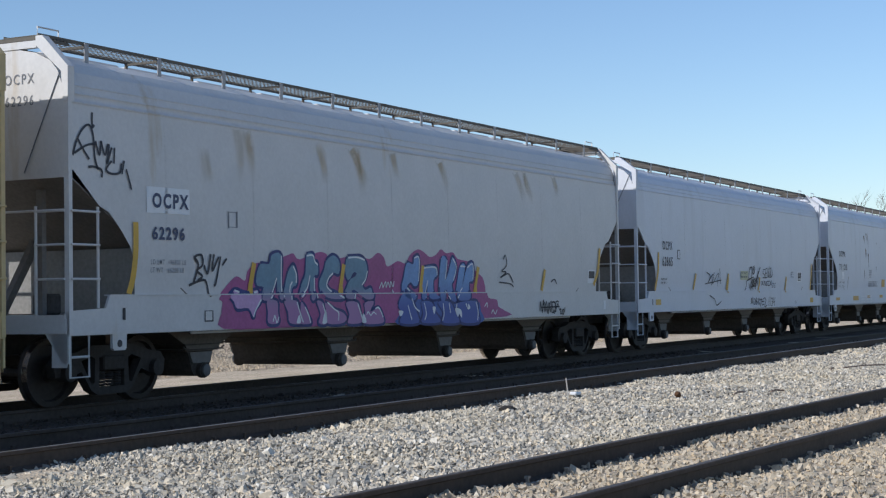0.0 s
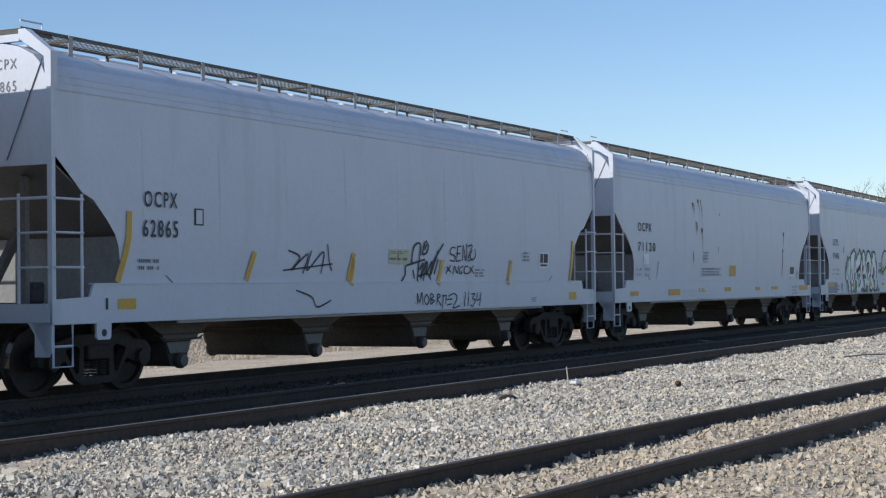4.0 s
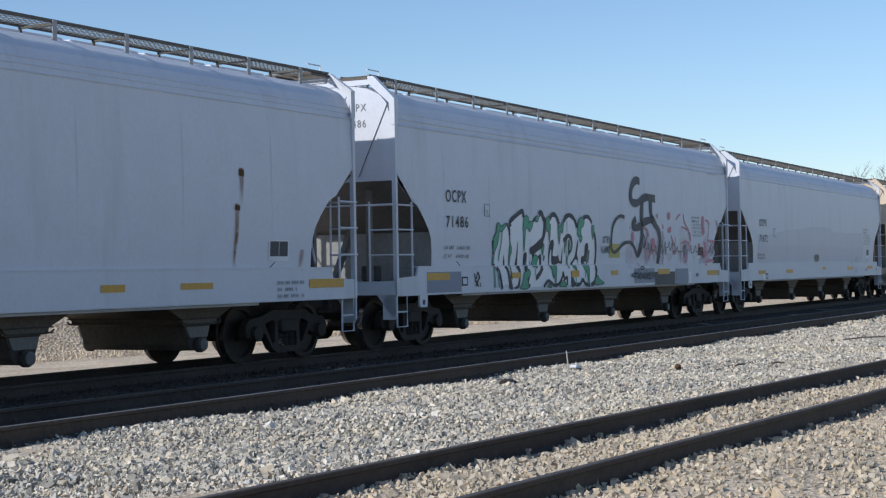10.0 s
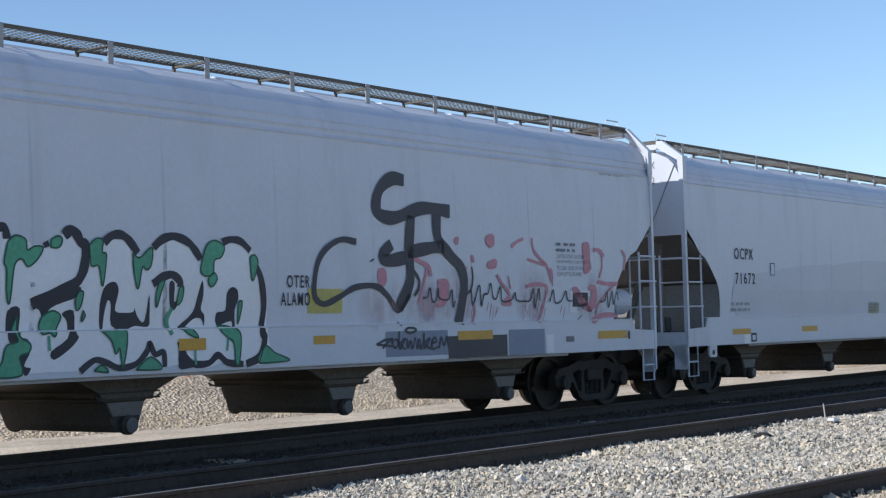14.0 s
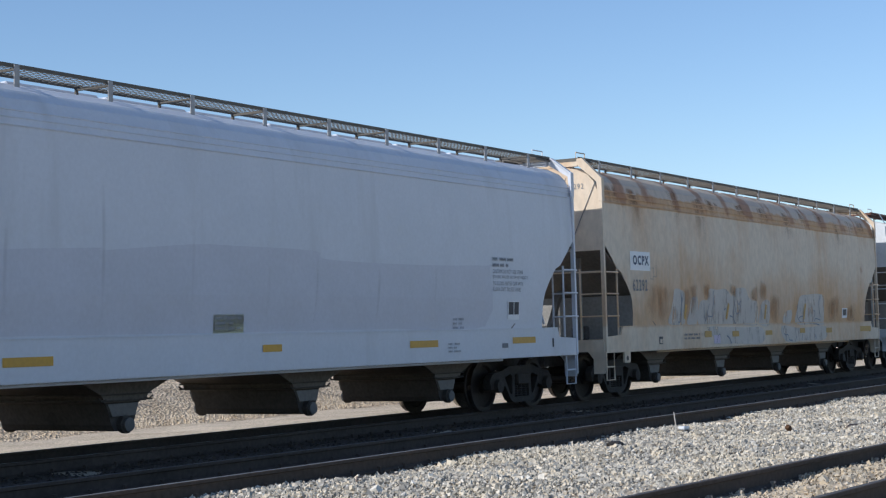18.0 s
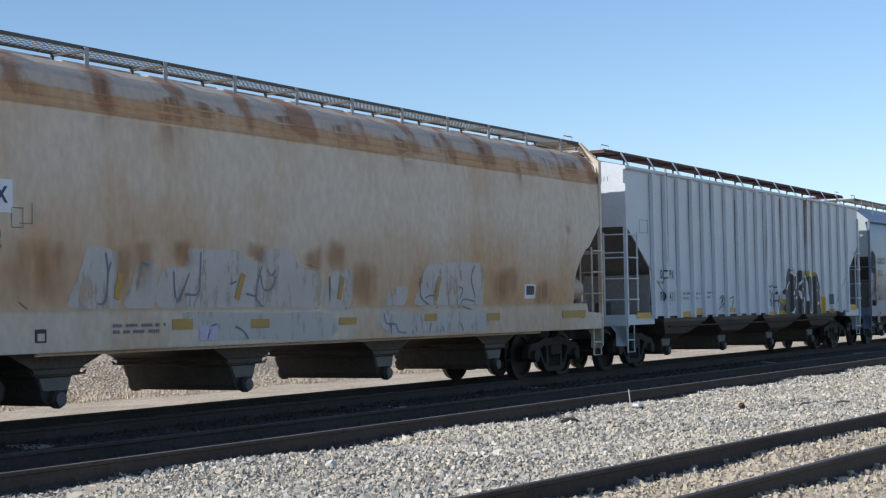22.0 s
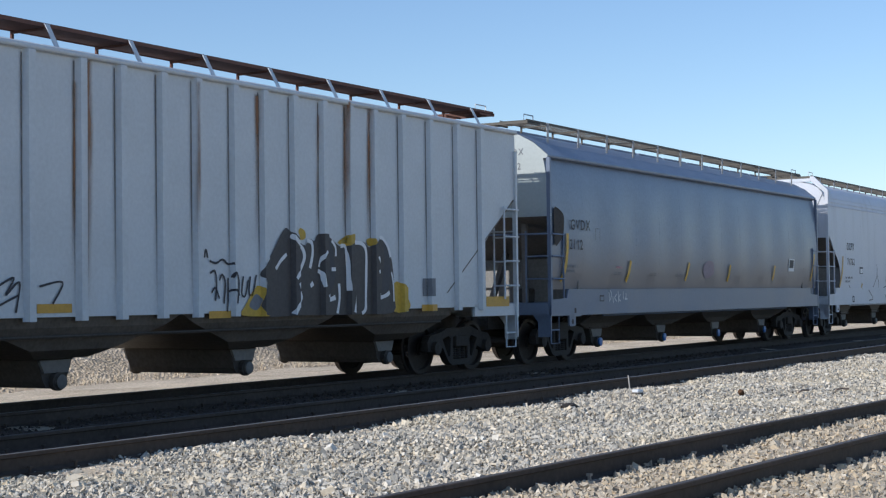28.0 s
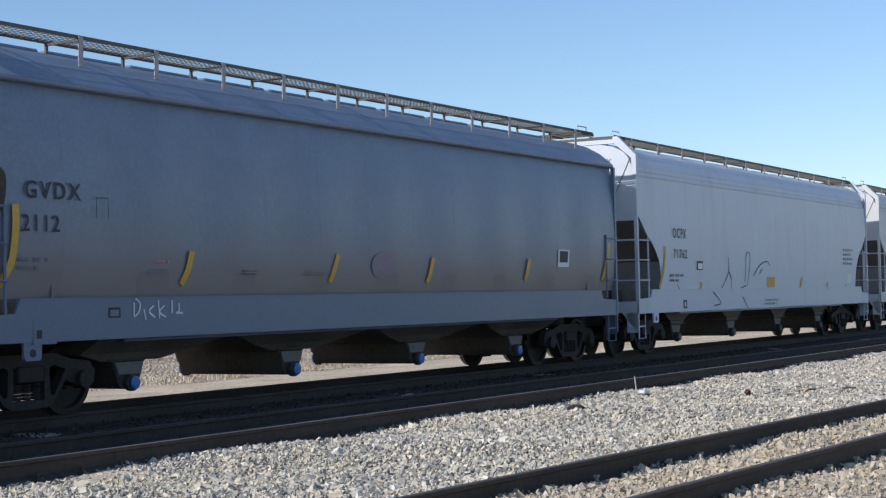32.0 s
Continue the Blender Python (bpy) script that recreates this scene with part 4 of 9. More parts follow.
CARS = [
    dict(front=-2.97, length=17.2, kind="smooth", paint=M_TAN, label="ochre covered hopper car leading the visible train"),
    dict(front=15.34, length=18.95, kind="smooth", paint=M_CREAM, mark=("OCPX", "62296"), label="cream grey covered hopper car with large magenta and blue graffiti"),
    dict(front=35.48, length=17.77, crown=-0.11, kind="smooth", paint=M_WHITE, dent=0.010, mark=("OCPX", "62865"), label="pale grey covered hopper car with black scribbled tags"),
    dict(front=54.39, length=17.81, slip=-0.05, crown=-0.11, kind="smooth", paint=M_WHITE, mark=("OCPX", "71120"), label="pale grey covered hopper car with dark rust runs"),
    dict(front=73.53, length=19.0, slip=-0.08, kind="smooth", tank=True, paint=M_WHITE, mark=("OCPX", "71486"), label="pale grey covered hopper car with green and silver graffiti"),
    dict(front=93.67, length=19.19, crown=-0.11, kind="smooth", paint=M_WHITE, mark=("OCPX", "71672"), label="clean pale grey covered hopper car"),
    dict(front=114.08, length=18.80, slip=-0.10, kind="smooth", tank=True, paint=M_RUSTY, mark=("OCPX", "62292"), label="tan covered hopper car stained by rust and patched paint"),
    dict(front=134.14, length=18.76, kind="ribbed", paint=M_RIB, board=M_GRATE_R, ribs=RIBS, dent=0.0, mark=("OCPX", "70411"), label="light grey ribbed hopper car with black and white graffiti"),
    dict(front=154.27, length=17.81, kind="round", paint=M_BLUED, trim=M_BLUE, cap=M_AIR, end=M_PALEG, dent=0.036, mark=("GVDX", "2112"), label="blue grey round sided hopper car with yellow strips"),
    dict(front=173.18, length=18.67, kind="smooth", paint=M_WHITE, dent=0.009, mark=("OCPX", "71762"), label="pale grey covered hopper car with thin looping tags"),
    dict(front=193.45, length=18.0, kind="smooth", paint=M_CREAM, label="cream grey covered hopper car at the end of view"),
]
for spec in CARS:
    hopper_car(spec)

# ------------------------------------------------------------------ paint, lettering and stickers on the cars
M_NAVYL = mat("dark blue lettering", (0.02, 0.035, 0.10), 0.5, var=0.1)
M_BLUEP = mat("strong blue spray paint", (0.07, 0.12, 0.36), 0.6, var=0.2)
M_PALEY = mat("pale yellow sticker", (0.55, 0.55, 0.36), 0.6, var=0.1)
M_YEL = mat("orange yellow reflector", (0.56, 0.31, 0.03), 0.5, var=0.15)
M_OCHRES = stain("pale ochre stain", (0.60, 0.42, 0.18), 0.42, 4.5, 0.3, 0.62)
M_PINKS = stain("faint pink stain", (0.62, 0.45, 0.46), 0.5, 3.0)
# Grey for weld seams and for the painted shading of the panel ripples.
M_WELD = stain("thin grey weld seam and ripple shade", (0.32, 0.31, 0.31), 0.13, 4.0)
M_PATCH = mat("grey blue touch-up paint", (0.20, 0.23, 0.30), 0.5, var=0.08)
M_PALEYL = mat("yellow overspray", (0.52, 0.46, 0.14), 0.7, var=0.15)
M_BLUEG = mat("faded blue grey tag paint", (0.16, 0.19, 0.24), 0.7, var=0.2)
M_OCHRE = mat("dull ochre reflector", (0.46, 0.28, 0.06), 0.6, var=0.2)
M_LILACW = mat("pale lilac paint", (0.55, 0.48, 0.60), 0.6, var=0.1)
M_RUSTD = stain("dark orange rust", (0.36, 0.175, 0.075), 0.6, 5.0)
M_BAND = mat("older duller grey paint", (0.535, 0.545, 0.60), 0.5, var=0.07)
M_GREEND = mat("dark green outline paint", (0.02, 0.09, 0.055), 0.6, var=0.2)
M_RUNR = stain("orange brown rust run", (0.30, 0.15, 0.07), 0.8, 5.0, 0.2, 0.6, 0.05)
M_REDF = mat("faded dull red mark", (0.28, 0.22, 0.26), 0.6, var=0.15)


def worn_patch(name, base):
    """Cover paint rolled on thinly: broken up by streaks where the old paint shows through."""
    m = mat(name, base, 0.6, var=0.1, scale=2.5)
    n, l = m.node_tree.nodes, m.node_tree.links
    tc = n.new("ShaderNodeTexCoord")
    mp = n.new("ShaderNodeMapping")
    mp.inputs["Scale"].default_value = (1.0, 1.0, 0.30)
    l.new(tc.outputs["Object"], mp.inputs["Vector"])
    nz = n.new("ShaderNodeTexNoise")
    nz.inputs["Scale"].default_value, nz.inputs["Detail"].default_value, nz.inputs["Roughness"].default_value = 3.2, 8, 0.68
    l.new(mp.outputs[0], nz.inputs["Vector"])
    r = n.new("ShaderNodeMapRange")
    r.inputs["From Min"].default_value, r.inputs["From Max"].default_value, r.inputs["To Max"].default_value = 0.34, 0.48, 0.82
    l.new(nz.outputs[0], r.inputs["Value"])
    l.new(r.outputs[0], n["Principled BSDF"].inputs["Alpha"])
    return m


M_FADE_N = fade_paint("teal to mauve spray paint", (0.40, 0.20, 0.38), (0.17, 0.28, 0.37), 1.22, 1.62)
M_FADE_S = fade_paint("sky blue to deep blue spray paint", (0.08, 0.11, 0.36), (0.20, 0.33, 0.58), 1.15, 1.75)
M_PATCHW = worn_patch("whitish cover paint", (0.62, 0.575, 0.515))
M_ORANGES = stain("thin orange rust wash", (0.46, 0.25, 0.11), 0.6, 4.0, 0.25, 0.6)
M_REDD = stain("thin red drip", (0.50, 0.20, 0.24), 0.75, 9.0, 0.1, 0.5, 0.05)
M_DARKG = mat("dark brown grey spray paint", (0.062, 0.056, 0.055), 0.6, var=0.3, scale=1.6)
M_OLIVEY = mat("dull yellow spray paint", (0.52, 0.34, 0.04), 0.6, var=0.2)
M_RIB_EDGE = stain("dark seam and shade line beside a rib", (0.13, 0.12, 0.115), 0.8, 3.0, 0.05, 0.45, 0.02)


def skin(spec, x, z, layer):
    """The point of a car's near side at x metres from its front end and z above the rail."""
    y = side_y(spec["kind"], z - spec.get("crown", 0.0) * min(1.0, max(0.0, (z - 3.85) / 0.6)))
    if spec["kind"] == "ribbed":
        gap = min(abs(x - r) for r in spec["ribs"])
        y = 1.575 if gap < 0.0551 else 1.505 + (0.09 - gap) * 2.0 if gap < 0.09 else 1.505
        y = max(y, 1.505)
    return (x + spec.get("slip", 0.0) - spec["length"] / 2, -(y + 0.003 + 0.0022 * layer), z)


def lay_on(spec, bm, layer):
    """Cut a flat pattern (x, z) at the folds of the car's side and lay it on the skin."""
    xs = [v.co.x for v in bm.verts]
    zs = [v.co.z for v in bm.verts]
    cuts = [((0, 0, z), (0, 0, 1)) for z in (1.462, 1.472, 1.75, 2.0, 2.4, 2.8, 3.1, 3.4, 3.7, 3.92, 4.2, 4.36, 4.5) if min(zs) < z < max(zs)]
    if spec["kind"] == "ribbed":
        cuts += [((r + o, 0, 0), (1, 0, 0)) for r in spec["ribs"] for o in (-0.0905, -0.055, 0.055, 0.0905) if min(xs) < r + o < max(xs)]
    for co, no in cuts:
        bmesh.ops.bisect_plane(bm, geom=bm.verts[:] + bm.edges[:] + bm.faces[:], plane_co=co, plane_no=no)
    for v in bm.verts:
        v.co = Vector(skin(spec, v.co.x, v.co.z, layer))
    bmesh.ops.recalc_face_normals(bm, faces=bm.faces)
    for f in bm.faces:
        if f.normal.y > 0:
            f.normal_flip()


def pairs(flat):
    return list(zip(flat[::2], flat[1::2]))


def soften(pts, closed, n):
    out = []
    m = len(pts)
    for i in range(m if closed else m - 1):
        p = [Vector(pts[(i + k) % m] if closed else pts[max(0, min(m - 1, i + k))]) for k in (-1, 0, 1, 2)]
        for j in range(n):
            u = j / n
            out.append(0.5 * (2 * p[1] + (p[2] - p[0]) * u + (2 * p[0] - 5 * p[1] + 4 * p[2] - p[3]) * u * u + (3 * p[1] - p[0] - 3 * p[2] + p[3]) * u ** 3))
    if not closed:
        out.append(Vector(pts[-1]))
    return out


def fill(car, material, layer, flat, name):
    spec = CARS[car]
    pts = soften(pairs(flat), True, 3)
    bm = bmesh.new()
    vs = [bm.verts.new((p.x, 0, p.y)) for p in pts]
    for t in geometry.tessellate_polygon([[Vector((p.x, p.y, 0)) for p in pts]]):
        if len(set(t)) == 3:
            try:
                bm.faces.new([vs[i] for i in t])
            except ValueError:
                pass
    lay_on(spec, bm, layer)
    return part(name, bm, material, spec["car"])


def stroke(car, material, layer, width, flat, name):
    spec = CARS[car]
    pts = soften(pairs(flat), False, 6 if len(flat) > 4 else 3)
    bm = bmesh.new()
    left, right = [], []
    for i, p in enumerate(pts):
        d = pts[min(i + 1, len(pts) - 1)] - pts[max(i - 1, 0)]
        if d.length < 1e-6:
            d = Vector((0, 1))
        d.normalize()
        w = width / 2 * (0.92 + 0.08 * math.sin(i * 0.6 + p.x * 3))
        if name == "reflector":
            w = width / 2
        left.append(bm.verts.new((p.x - d.y * w, 0, p.y + d.x * w)))
        right.append(bm.verts.new((p.x + d.y * w, 0, p.y - d.x * w)))
    uv = bm.loops.layers.uv.new("UVMap")
    last = len(pts) - 1
    for i in range(last):
        f = bm.faces.new((left[i], left[i + 1], right[i + 1], right[i]))
        for loop, at in zip(f.loops, ((-1, i / last), (-1, (i + 1) / last), (1, (i + 1) / last), (1, i / last))):
            loop[uv].uv = at
    if spec["kind"] == "ribbed":
        lay_on(spec, bm, layer)
    else:
        for v in bm.verts:
            v.co = Vector(skin(spec, v.co.x, v.co.z, layer))
    return part(name, bm, material, spec["car"])


def letter_shape(car, material, layer, flat):
    """One spray-painted letter piece with its dark outline."""
    stroke(car, M_NAVY, layer - 1, 0.10, flat + flat[:2], "graffiti_outline")
    fill(car, material, layer, flat, "graffiti_letter")


def plate(car, material, layer, x0, x1, z0, z1, name):
    spec = CARS[car]
    bm = bmesh.new()
    bm.faces.new([bm.verts.new((x, 0, z)) for x, z in ((x0, z0), (x1, z0), (x1, z1), (x0, z1))])
    lay_on(spec, bm, layer)
    return part(name, bm, material, spec["car"])


def bars(car, material, x0, x1, z0, z1, rows):
    spec = CARS[car]
    rng = random.Random(int(x0 * 97 + z0 * 31))
    h = (z1 - z0) / max(rows, 1)
    for i in range(rows):
        x, top = x0, z1 - i * h
        end = x1 - (0 if i % 2 == 0 else rng.uniform(0, 0.3) * (x1 - x0))
        while x < end - 0.02:
            w = min(rng.uniform(0.10, 0.26), end - x)
            zs = [top - h * k for k in (0.62, 0.40, 0.28, 0.08)]
            bm = bmesh.new()
            prev, k = None, 0.0
            while k < w - 0.02:
                cols = [[bm.verts.new((x + k + e, 0, z)) for z in zs] for e in (0, 0.026)]
                for r in range(3):
                    bm.faces.new((cols[0][r], cols[1][r], cols[1][r + 1], cols[0][r + 1]))
                if prev:
                    bm.faces.new((prev[1], cols[0][1], cols[0][2], prev[2]))
                prev = cols[1]
                k += 0.045
            if prev:
                lay_on(spec, bm, 4)
                part("text_bar", bm, material, spec["car"])
            else:
                bm.free()
            x += w + 0.06


def glyphs(text, bold=0.002):
    cu = bpy.data.curves.new("lettering", "FONT")
    cu.body, cu.size, cu.resolution_u = text, 1.0, 3
    cu.space_character = 1.28
    cu.offset = bold
    ob = bpy.data.objects.new("lettering", cu)
    scene.collection.objects.link(ob)
    me = bpy.data.meshes.new_from_object(ob.evaluated_get(bpy.context.evaluated_depsgraph_get()))
    bpy.data.objects.remove(ob)
    return me


def caption(car, material, text, x0, x1, z0, z1):
    """A line of small stencilled writing in one piece."""
    spec = CARS[car]
    bm = bmesh.new()
    bm.from_mesh(glyphs(text))
    xs, ys = [v.co.x for v in bm.verts], [v.co.y for v in bm.verts]
    ax, ay = (x1 - x0) / (max(xs) - min(xs)), (z1 - z0) / (max(ys) - min(ys))
    mx, my = min(xs), min(ys)
    for v in bm.verts:
        v.co = Vector((x0 + (v.co.x - mx) * ax, 0, z0 + (v.co.y - my) * ay))
    lay_on(spec, bm, 4)
    return part("lettering", bm, material, spec["car"])


def word(car, material, text, x0, x1, z0, z1):
    spec = CARS[car]
    bm = bmesh.new()
    bm.from_mesh(glyphs(text, 0.035 if material is M_NAVYL else 0.012))
    xs, ys = [v.co.x for v in bm.verts], [v.co.y for v in bm.verts]
    ax, ay = (x1 - x0) / (max(xs) - min(xs)), (z1 - z0) / (max(ys) - min(ys))
    mx, my = min(xs), min(ys)
    for v in bm.verts:
        v.co = Vector((x0 + (v.co.x - mx) * ax, 0, z0 + (v.co.y - my) * ay))
    for piece in islands(bm):
        lay_on(spec, piece, 4)
        part("letter", piece, material, spec["car"])


def islands(bm):
    """Split a flat mesh into one mesh for each connected piece."""
    left, out = set(bm.faces), []
    while left:
        todo, piece = [left.pop()], []
        while todo:
            f = todo.pop()
            piece.append(f)
            for e in f.edges:
                for g in e.link_faces:
                    if g in left:
                        left.remove(g)
                        todo.append(g)
        nb, seen = bmesh.new(), {}
        for f in piece:
            for v in f.verts:
                if v not in seen:
                    seen[v] = nb.verts.new(v.co)
            nb.faces.new([seen[v] for v in f.verts])
        out.append(nb)
    bm.free()
    return out


def end_words(car, lines, z, size):
    """Lettering high on a car's leading end sheet."""
    spec = CARS[car]
    for i, text in enumerate(lines):
        bm = bmesh.new()
        bm.from_mesh(glyphs(text))
        xs = [v.co.x for v in bm.verts]
        w = max(xs) - min(xs)
        for v in bm.verts:
            v.co = Vector((-spec["length"] / 2 + 0.008, -0.72 - (v.co.x - min(xs) - w / 2) * size * 0.85, z - i * size * 1.5 + v.co.y * size))
        for piece in islands(bm):
            for f in piece.faces:
                f.normal_update()
                if f.normal.x > 0:
                    f.normal_flip()
            part("letter", piece, M_TEXT, spec["car"])


def rust_runs(car, seed):
    """Rust that runs down from the roof seams, one run under each patch."""
    rng = random.Random(seed)
    length = CARS[car]["length"]
    for i in range(13):
        x, top = 0.9 + (length - 1.8) * i / 12 + rng.gauss(0, 0.25), rng.uniform(4.3, 4.5)
        stroke(car, M_RUSTD, 1, rng.uniform(0.5, 1.1), (x, top, x + rng.gauss(0, 0.03), top - 0.2, x + 0.04, top - rng.uniform(0.45, 1.1)), "rust_run")


def seams(car, spacing, start):
    """""Faint weld lines up a smooth car side, with the shading of the ripples painted in."" """
    x = start
    while x < CARS[car]["length"] - 1.3:
        stroke(car, M_WELD, 1, 0.07, (x, 3.90, x, 3.1, x + 0.01, 2.3, x, 1.48), "seam_line")
        x += spacing


for car, spacing, start in ((1, 2.1, 2.0), (2, 1.75, 1.8), (3, 2.2, 2.2), (4, 1.9, 1.9), (8, 1.35, 1.5), (9, 1.9, 1.9)):
    seams(car, spacing, start)

fill(1, M_PINK, 1, (3.22, 1.42, 3.57, 1.69, 3.72, 1.73, 3.90, 1.67, 3.95, 1.81, 4.14, 1.93, 4.30, 1.94, 4.57, 1.97, 5.01, 2.07, 5.18, 2.10, 5.35, 2.01, 5.88, 2.13, 6.12, 2.12, 6.30, 2.03, 6.74, 2.07, 7.06, 2.11, 7.52, 2.05, 7.79, 2.16, 8.00, 2.09, 8.13, 1.93, 8.49, 2.03, 8.77, 1.99, 8.92, 2.14, 9.22, 2.25, 9.45, 2.20, 9.67, 2.12, 9.91, 2.17, 10.10, 2.27, 10.30, 2.20, 10.58, 2.22, 10.78, 2.10, 11.28, 2.05, 11.53, 1.88, 11.83, 1.76, 11.96, 1.57, 12.04, 1.37, 12.40, 1.33, 12.48, 1.19, 12.76, 1.11, 12.80, 0.99, 8.82, 0.96, 6.78, 0.95, 4.99, 0.95, 3.31, 0.97, 3.26, 1.19, 3.29, 1.36), "graffiti")
letter_shape(1, M_FADE_N, 4, (4.27, 1.92, 4.51, 1.93, 4.58, 2.07, 4.83, 2.07, 4.85, 1.66, 4.90, 1.42, 4.78, 1.40, 4.72, 1.74, 4.64, 1.54, 4.53, 1.39, 4.30, 1.39, 4.38, 1.57, 4.21, 1.60, 4.18, 1.74))
letter_shape(1, M_FADE_N, 4, (5.04, 1.82, 5.17, 1.92, 5.28, 1.78, 5.29, 1.62, 5.17, 1.56, 5.11, 1.38, 4.90, 1.40, 4.96, 1.58))
letter_shape(1, M_FADE_N, 4, (5.55, 2.09, 5.74, 2.10, 5.77, 1.99, 5.88, 1.95, 5.90, 1.78, 5.79, 1.74, 5.81, 1.42, 5.68, 1.39, 5.67, 1.78, 5.56, 1.54, 5.37, 1.42, 5.43, 1.62, 5.53, 1.78))
letter_shape(1, M_FADE_N, 4, (6.13, 1.99, 6.33, 2.09, 6.50, 2.03, 6.56, 1.90, 6.52, 1.79, 6.37, 1.81, 6.26, 1.74, 6.17, 1.62, 6.26, 1.54, 6.46, 1.48, 6.69, 1.40, 6.43, 1.38, 6.14, 1.41, 6.00, 1.50, 5.95, 1.66, 6.07, 1.83))
letter_shape(1, M_FADE_N, 4, (6.80, 2.07, 7.11, 2.09, 7.34, 2.04, 7.44, 1.88, 7.41, 1.73, 7.30, 1.62, 7.40, 1.53, 7.59, 1.56, 7.63, 1.40, 7.40, 1.37, 7.02, 1.49, 6.99, 1.38, 6.72, 1.41, 6.80, 1.58, 6.90, 1.70, 7.04, 1.75, 7.10, 1.80, 7.00, 1.82, 6.86, 1.69, 6.76, 1.76, 6.73, 1.92))
letter_shape(1, M_FADE_N, 4, (4.43, 1.37, 4.70, 1.36, 4.72, 1.19, 4.74, 1.03, 4.46, 1.03, 4.45, 1.20))
letter_shape(1, M_FADE_N, 4, (4.90, 1.36, 5.25, 1.36, 5.32, 1.18, 5.40, 1.01, 5.05, 1.02, 5.00, 1.19))
letter_shape(1, M_FADE_N, 4, (5.37, 1.34, 5.48, 1.27, 5.58, 1.13, 5.65, 1.00, 5.26, 1.01, 5.34, 1.11))
letter_shape(1, M_FADE_N, 4, (5.83, 1.35, 6.00, 1.33, 6.08, 1.17, 6.13, 0.99, 5.88, 1.00, 5.94, 1.14))
letter_shape(1, M_FADE_N, 4, (6.07, 1.33, 6.35, 1.22, 6.64, 1.15, 6.74, 1.05, 6.56, 0.98, 6.16, 0.99, 6.13, 1.14))
letter_shape(1, M_FADE_N, 4, (6.72, 1.32, 7.09, 1.32, 7.19, 1.14, 7.25, 0.99, 6.78, 0.98, 6.83, 1.13))
letter_shape(1, M_FADE_N, 4, (7.32, 1.31, 7.63, 1.33, 7.50, 1.16, 7.79, 1.22, 7.94, 1.06, 7.91, 0.96, 7.28, 0.97, 7.34, 1.14))
letter_shape(1, M_LILAC, 4, (3.48, 1.44, 3.65, 1.53, 3.95, 1.48, 4.21, 1.53, 4.28, 1.39, 4.12, 1.24, 4.06, 1.13, 3.94, 1.26, 3.65, 1.26, 3.57, 1.36))
fill(1, M_BLUEP, 2, (8.49, 1.30, 9.13, 1.36, 10.22, 1.34, 11.50, 1.33, 11.70, 1.11, 11.73, 0.90, 10.02, 0.91, 8.43, 0.93, 8.54, 1.12), "graffiti")
letter_shape(1, M_FADE_S, 4, (8.80, 2.00, 9.03, 1.98, 9.07, 2.10, 9.24, 2.11, 9.25, 1.66, 9.10, 1.59, 8.97, 1.66, 8.84, 1.57, 9.13, 1.43, 9.04, 1.34, 8.78, 1.39, 8.65, 1.57, 8.71, 1.75))
letter_shape(1, M_FADE_S, 4, (9.43, 1.93, 9.87, 1.95, 9.96, 1.80, 9.82, 1.71, 9.85, 1.47, 10.04, 1.38, 9.63, 1.38, 9.59, 1.71, 9.49, 1.38, 9.34, 1.38, 9.37, 1.66))
letter_shape(1, M_FADE_S, 4, (10.08, 2.09, 10.31, 2.08, 10.27, 1.71, 10.39, 1.85, 10.54, 2.13, 10.71, 1.95, 10.62, 1.71, 10.54, 1.61, 10.68, 1.32, 10.45, 1.34, 10.27, 1.52, 10.22, 1.33, 10.04, 1.38))
letter_shape(1, M_FADE_S, 4, (10.86, 1.98, 11.06, 1.98, 10.97, 1.58, 11.14, 1.96, 11.39, 2.03, 11.42, 1.71, 11.25, 1.66, 11.26, 1.37, 11.00, 1.32, 10.72, 1.37, 10.77, 1.71))
letter_shape(1, M_FADE_S, 4, (8.47, 1.26, 8.72, 1.52, 8.96, 1.39, 9.12, 1.15, 9.19, 0.94, 8.53, 0.95, 8.61, 1.12))
letter_shape(1, M_FADE_S, 4, (9.31, 1.31, 9.70, 1.30, 9.84, 1.11, 10.02, 0.94, 9.33, 0.94, 9.37, 1.10))
letter_shape(1, M_FADE_S, 4, (9.94, 1.30, 10.41, 1.30, 10.60, 1.13, 10.78, 0.92, 10.11, 0.93, 10.14, 1.11))
letter_shape(1, M_FADE_S, 4, (10.68, 1.27, 11.48, 1.31, 11.56, 1.11, 11.59, 0.91, 10.86, 0.92, 10.83, 1.12))
stroke(1, M_LABEL, 6, 0.030, (4.83, 2.06, 4.85, 1.66, 4.90, 1.42), "graffiti")
stroke(1, M_LABEL, 6, 0.030, (4.72, 1.72, 4.64, 1.54, 4.54, 1.40), "graffiti")
stroke(1, M_LABEL, 6, 0.030, (5.17, 1.90, 5.26, 1.78, 5.27, 1.64), "graffiti")
stroke(1, M_LABEL, 6, 0.030, (5.11, 1.38, 5.10, 1.57, 5.16, 1.66), "graffiti")
stroke(1, M_LABEL, 6, 0.030, (5.55, 2.07, 5.73, 2.08, 5.78, 1.99, 5.88, 1.93), "graffiti")
stroke(1, M_LABEL, 6, 0.030, (5.66, 1.76, 5.59, 1.56, 5.40, 1.42), "graffiti")
stroke(1, M_LABEL, 6, 0.030, (5.79, 1.73, 5.81, 1.54, 5.86, 1.40), "graffiti")
stroke(1, M_LABEL, 6, 0.030, (6.35, 1.80, 6.23, 1.73, 6.17, 1.61, 6.29, 1.52, 6.67, 1.40), "graffiti")
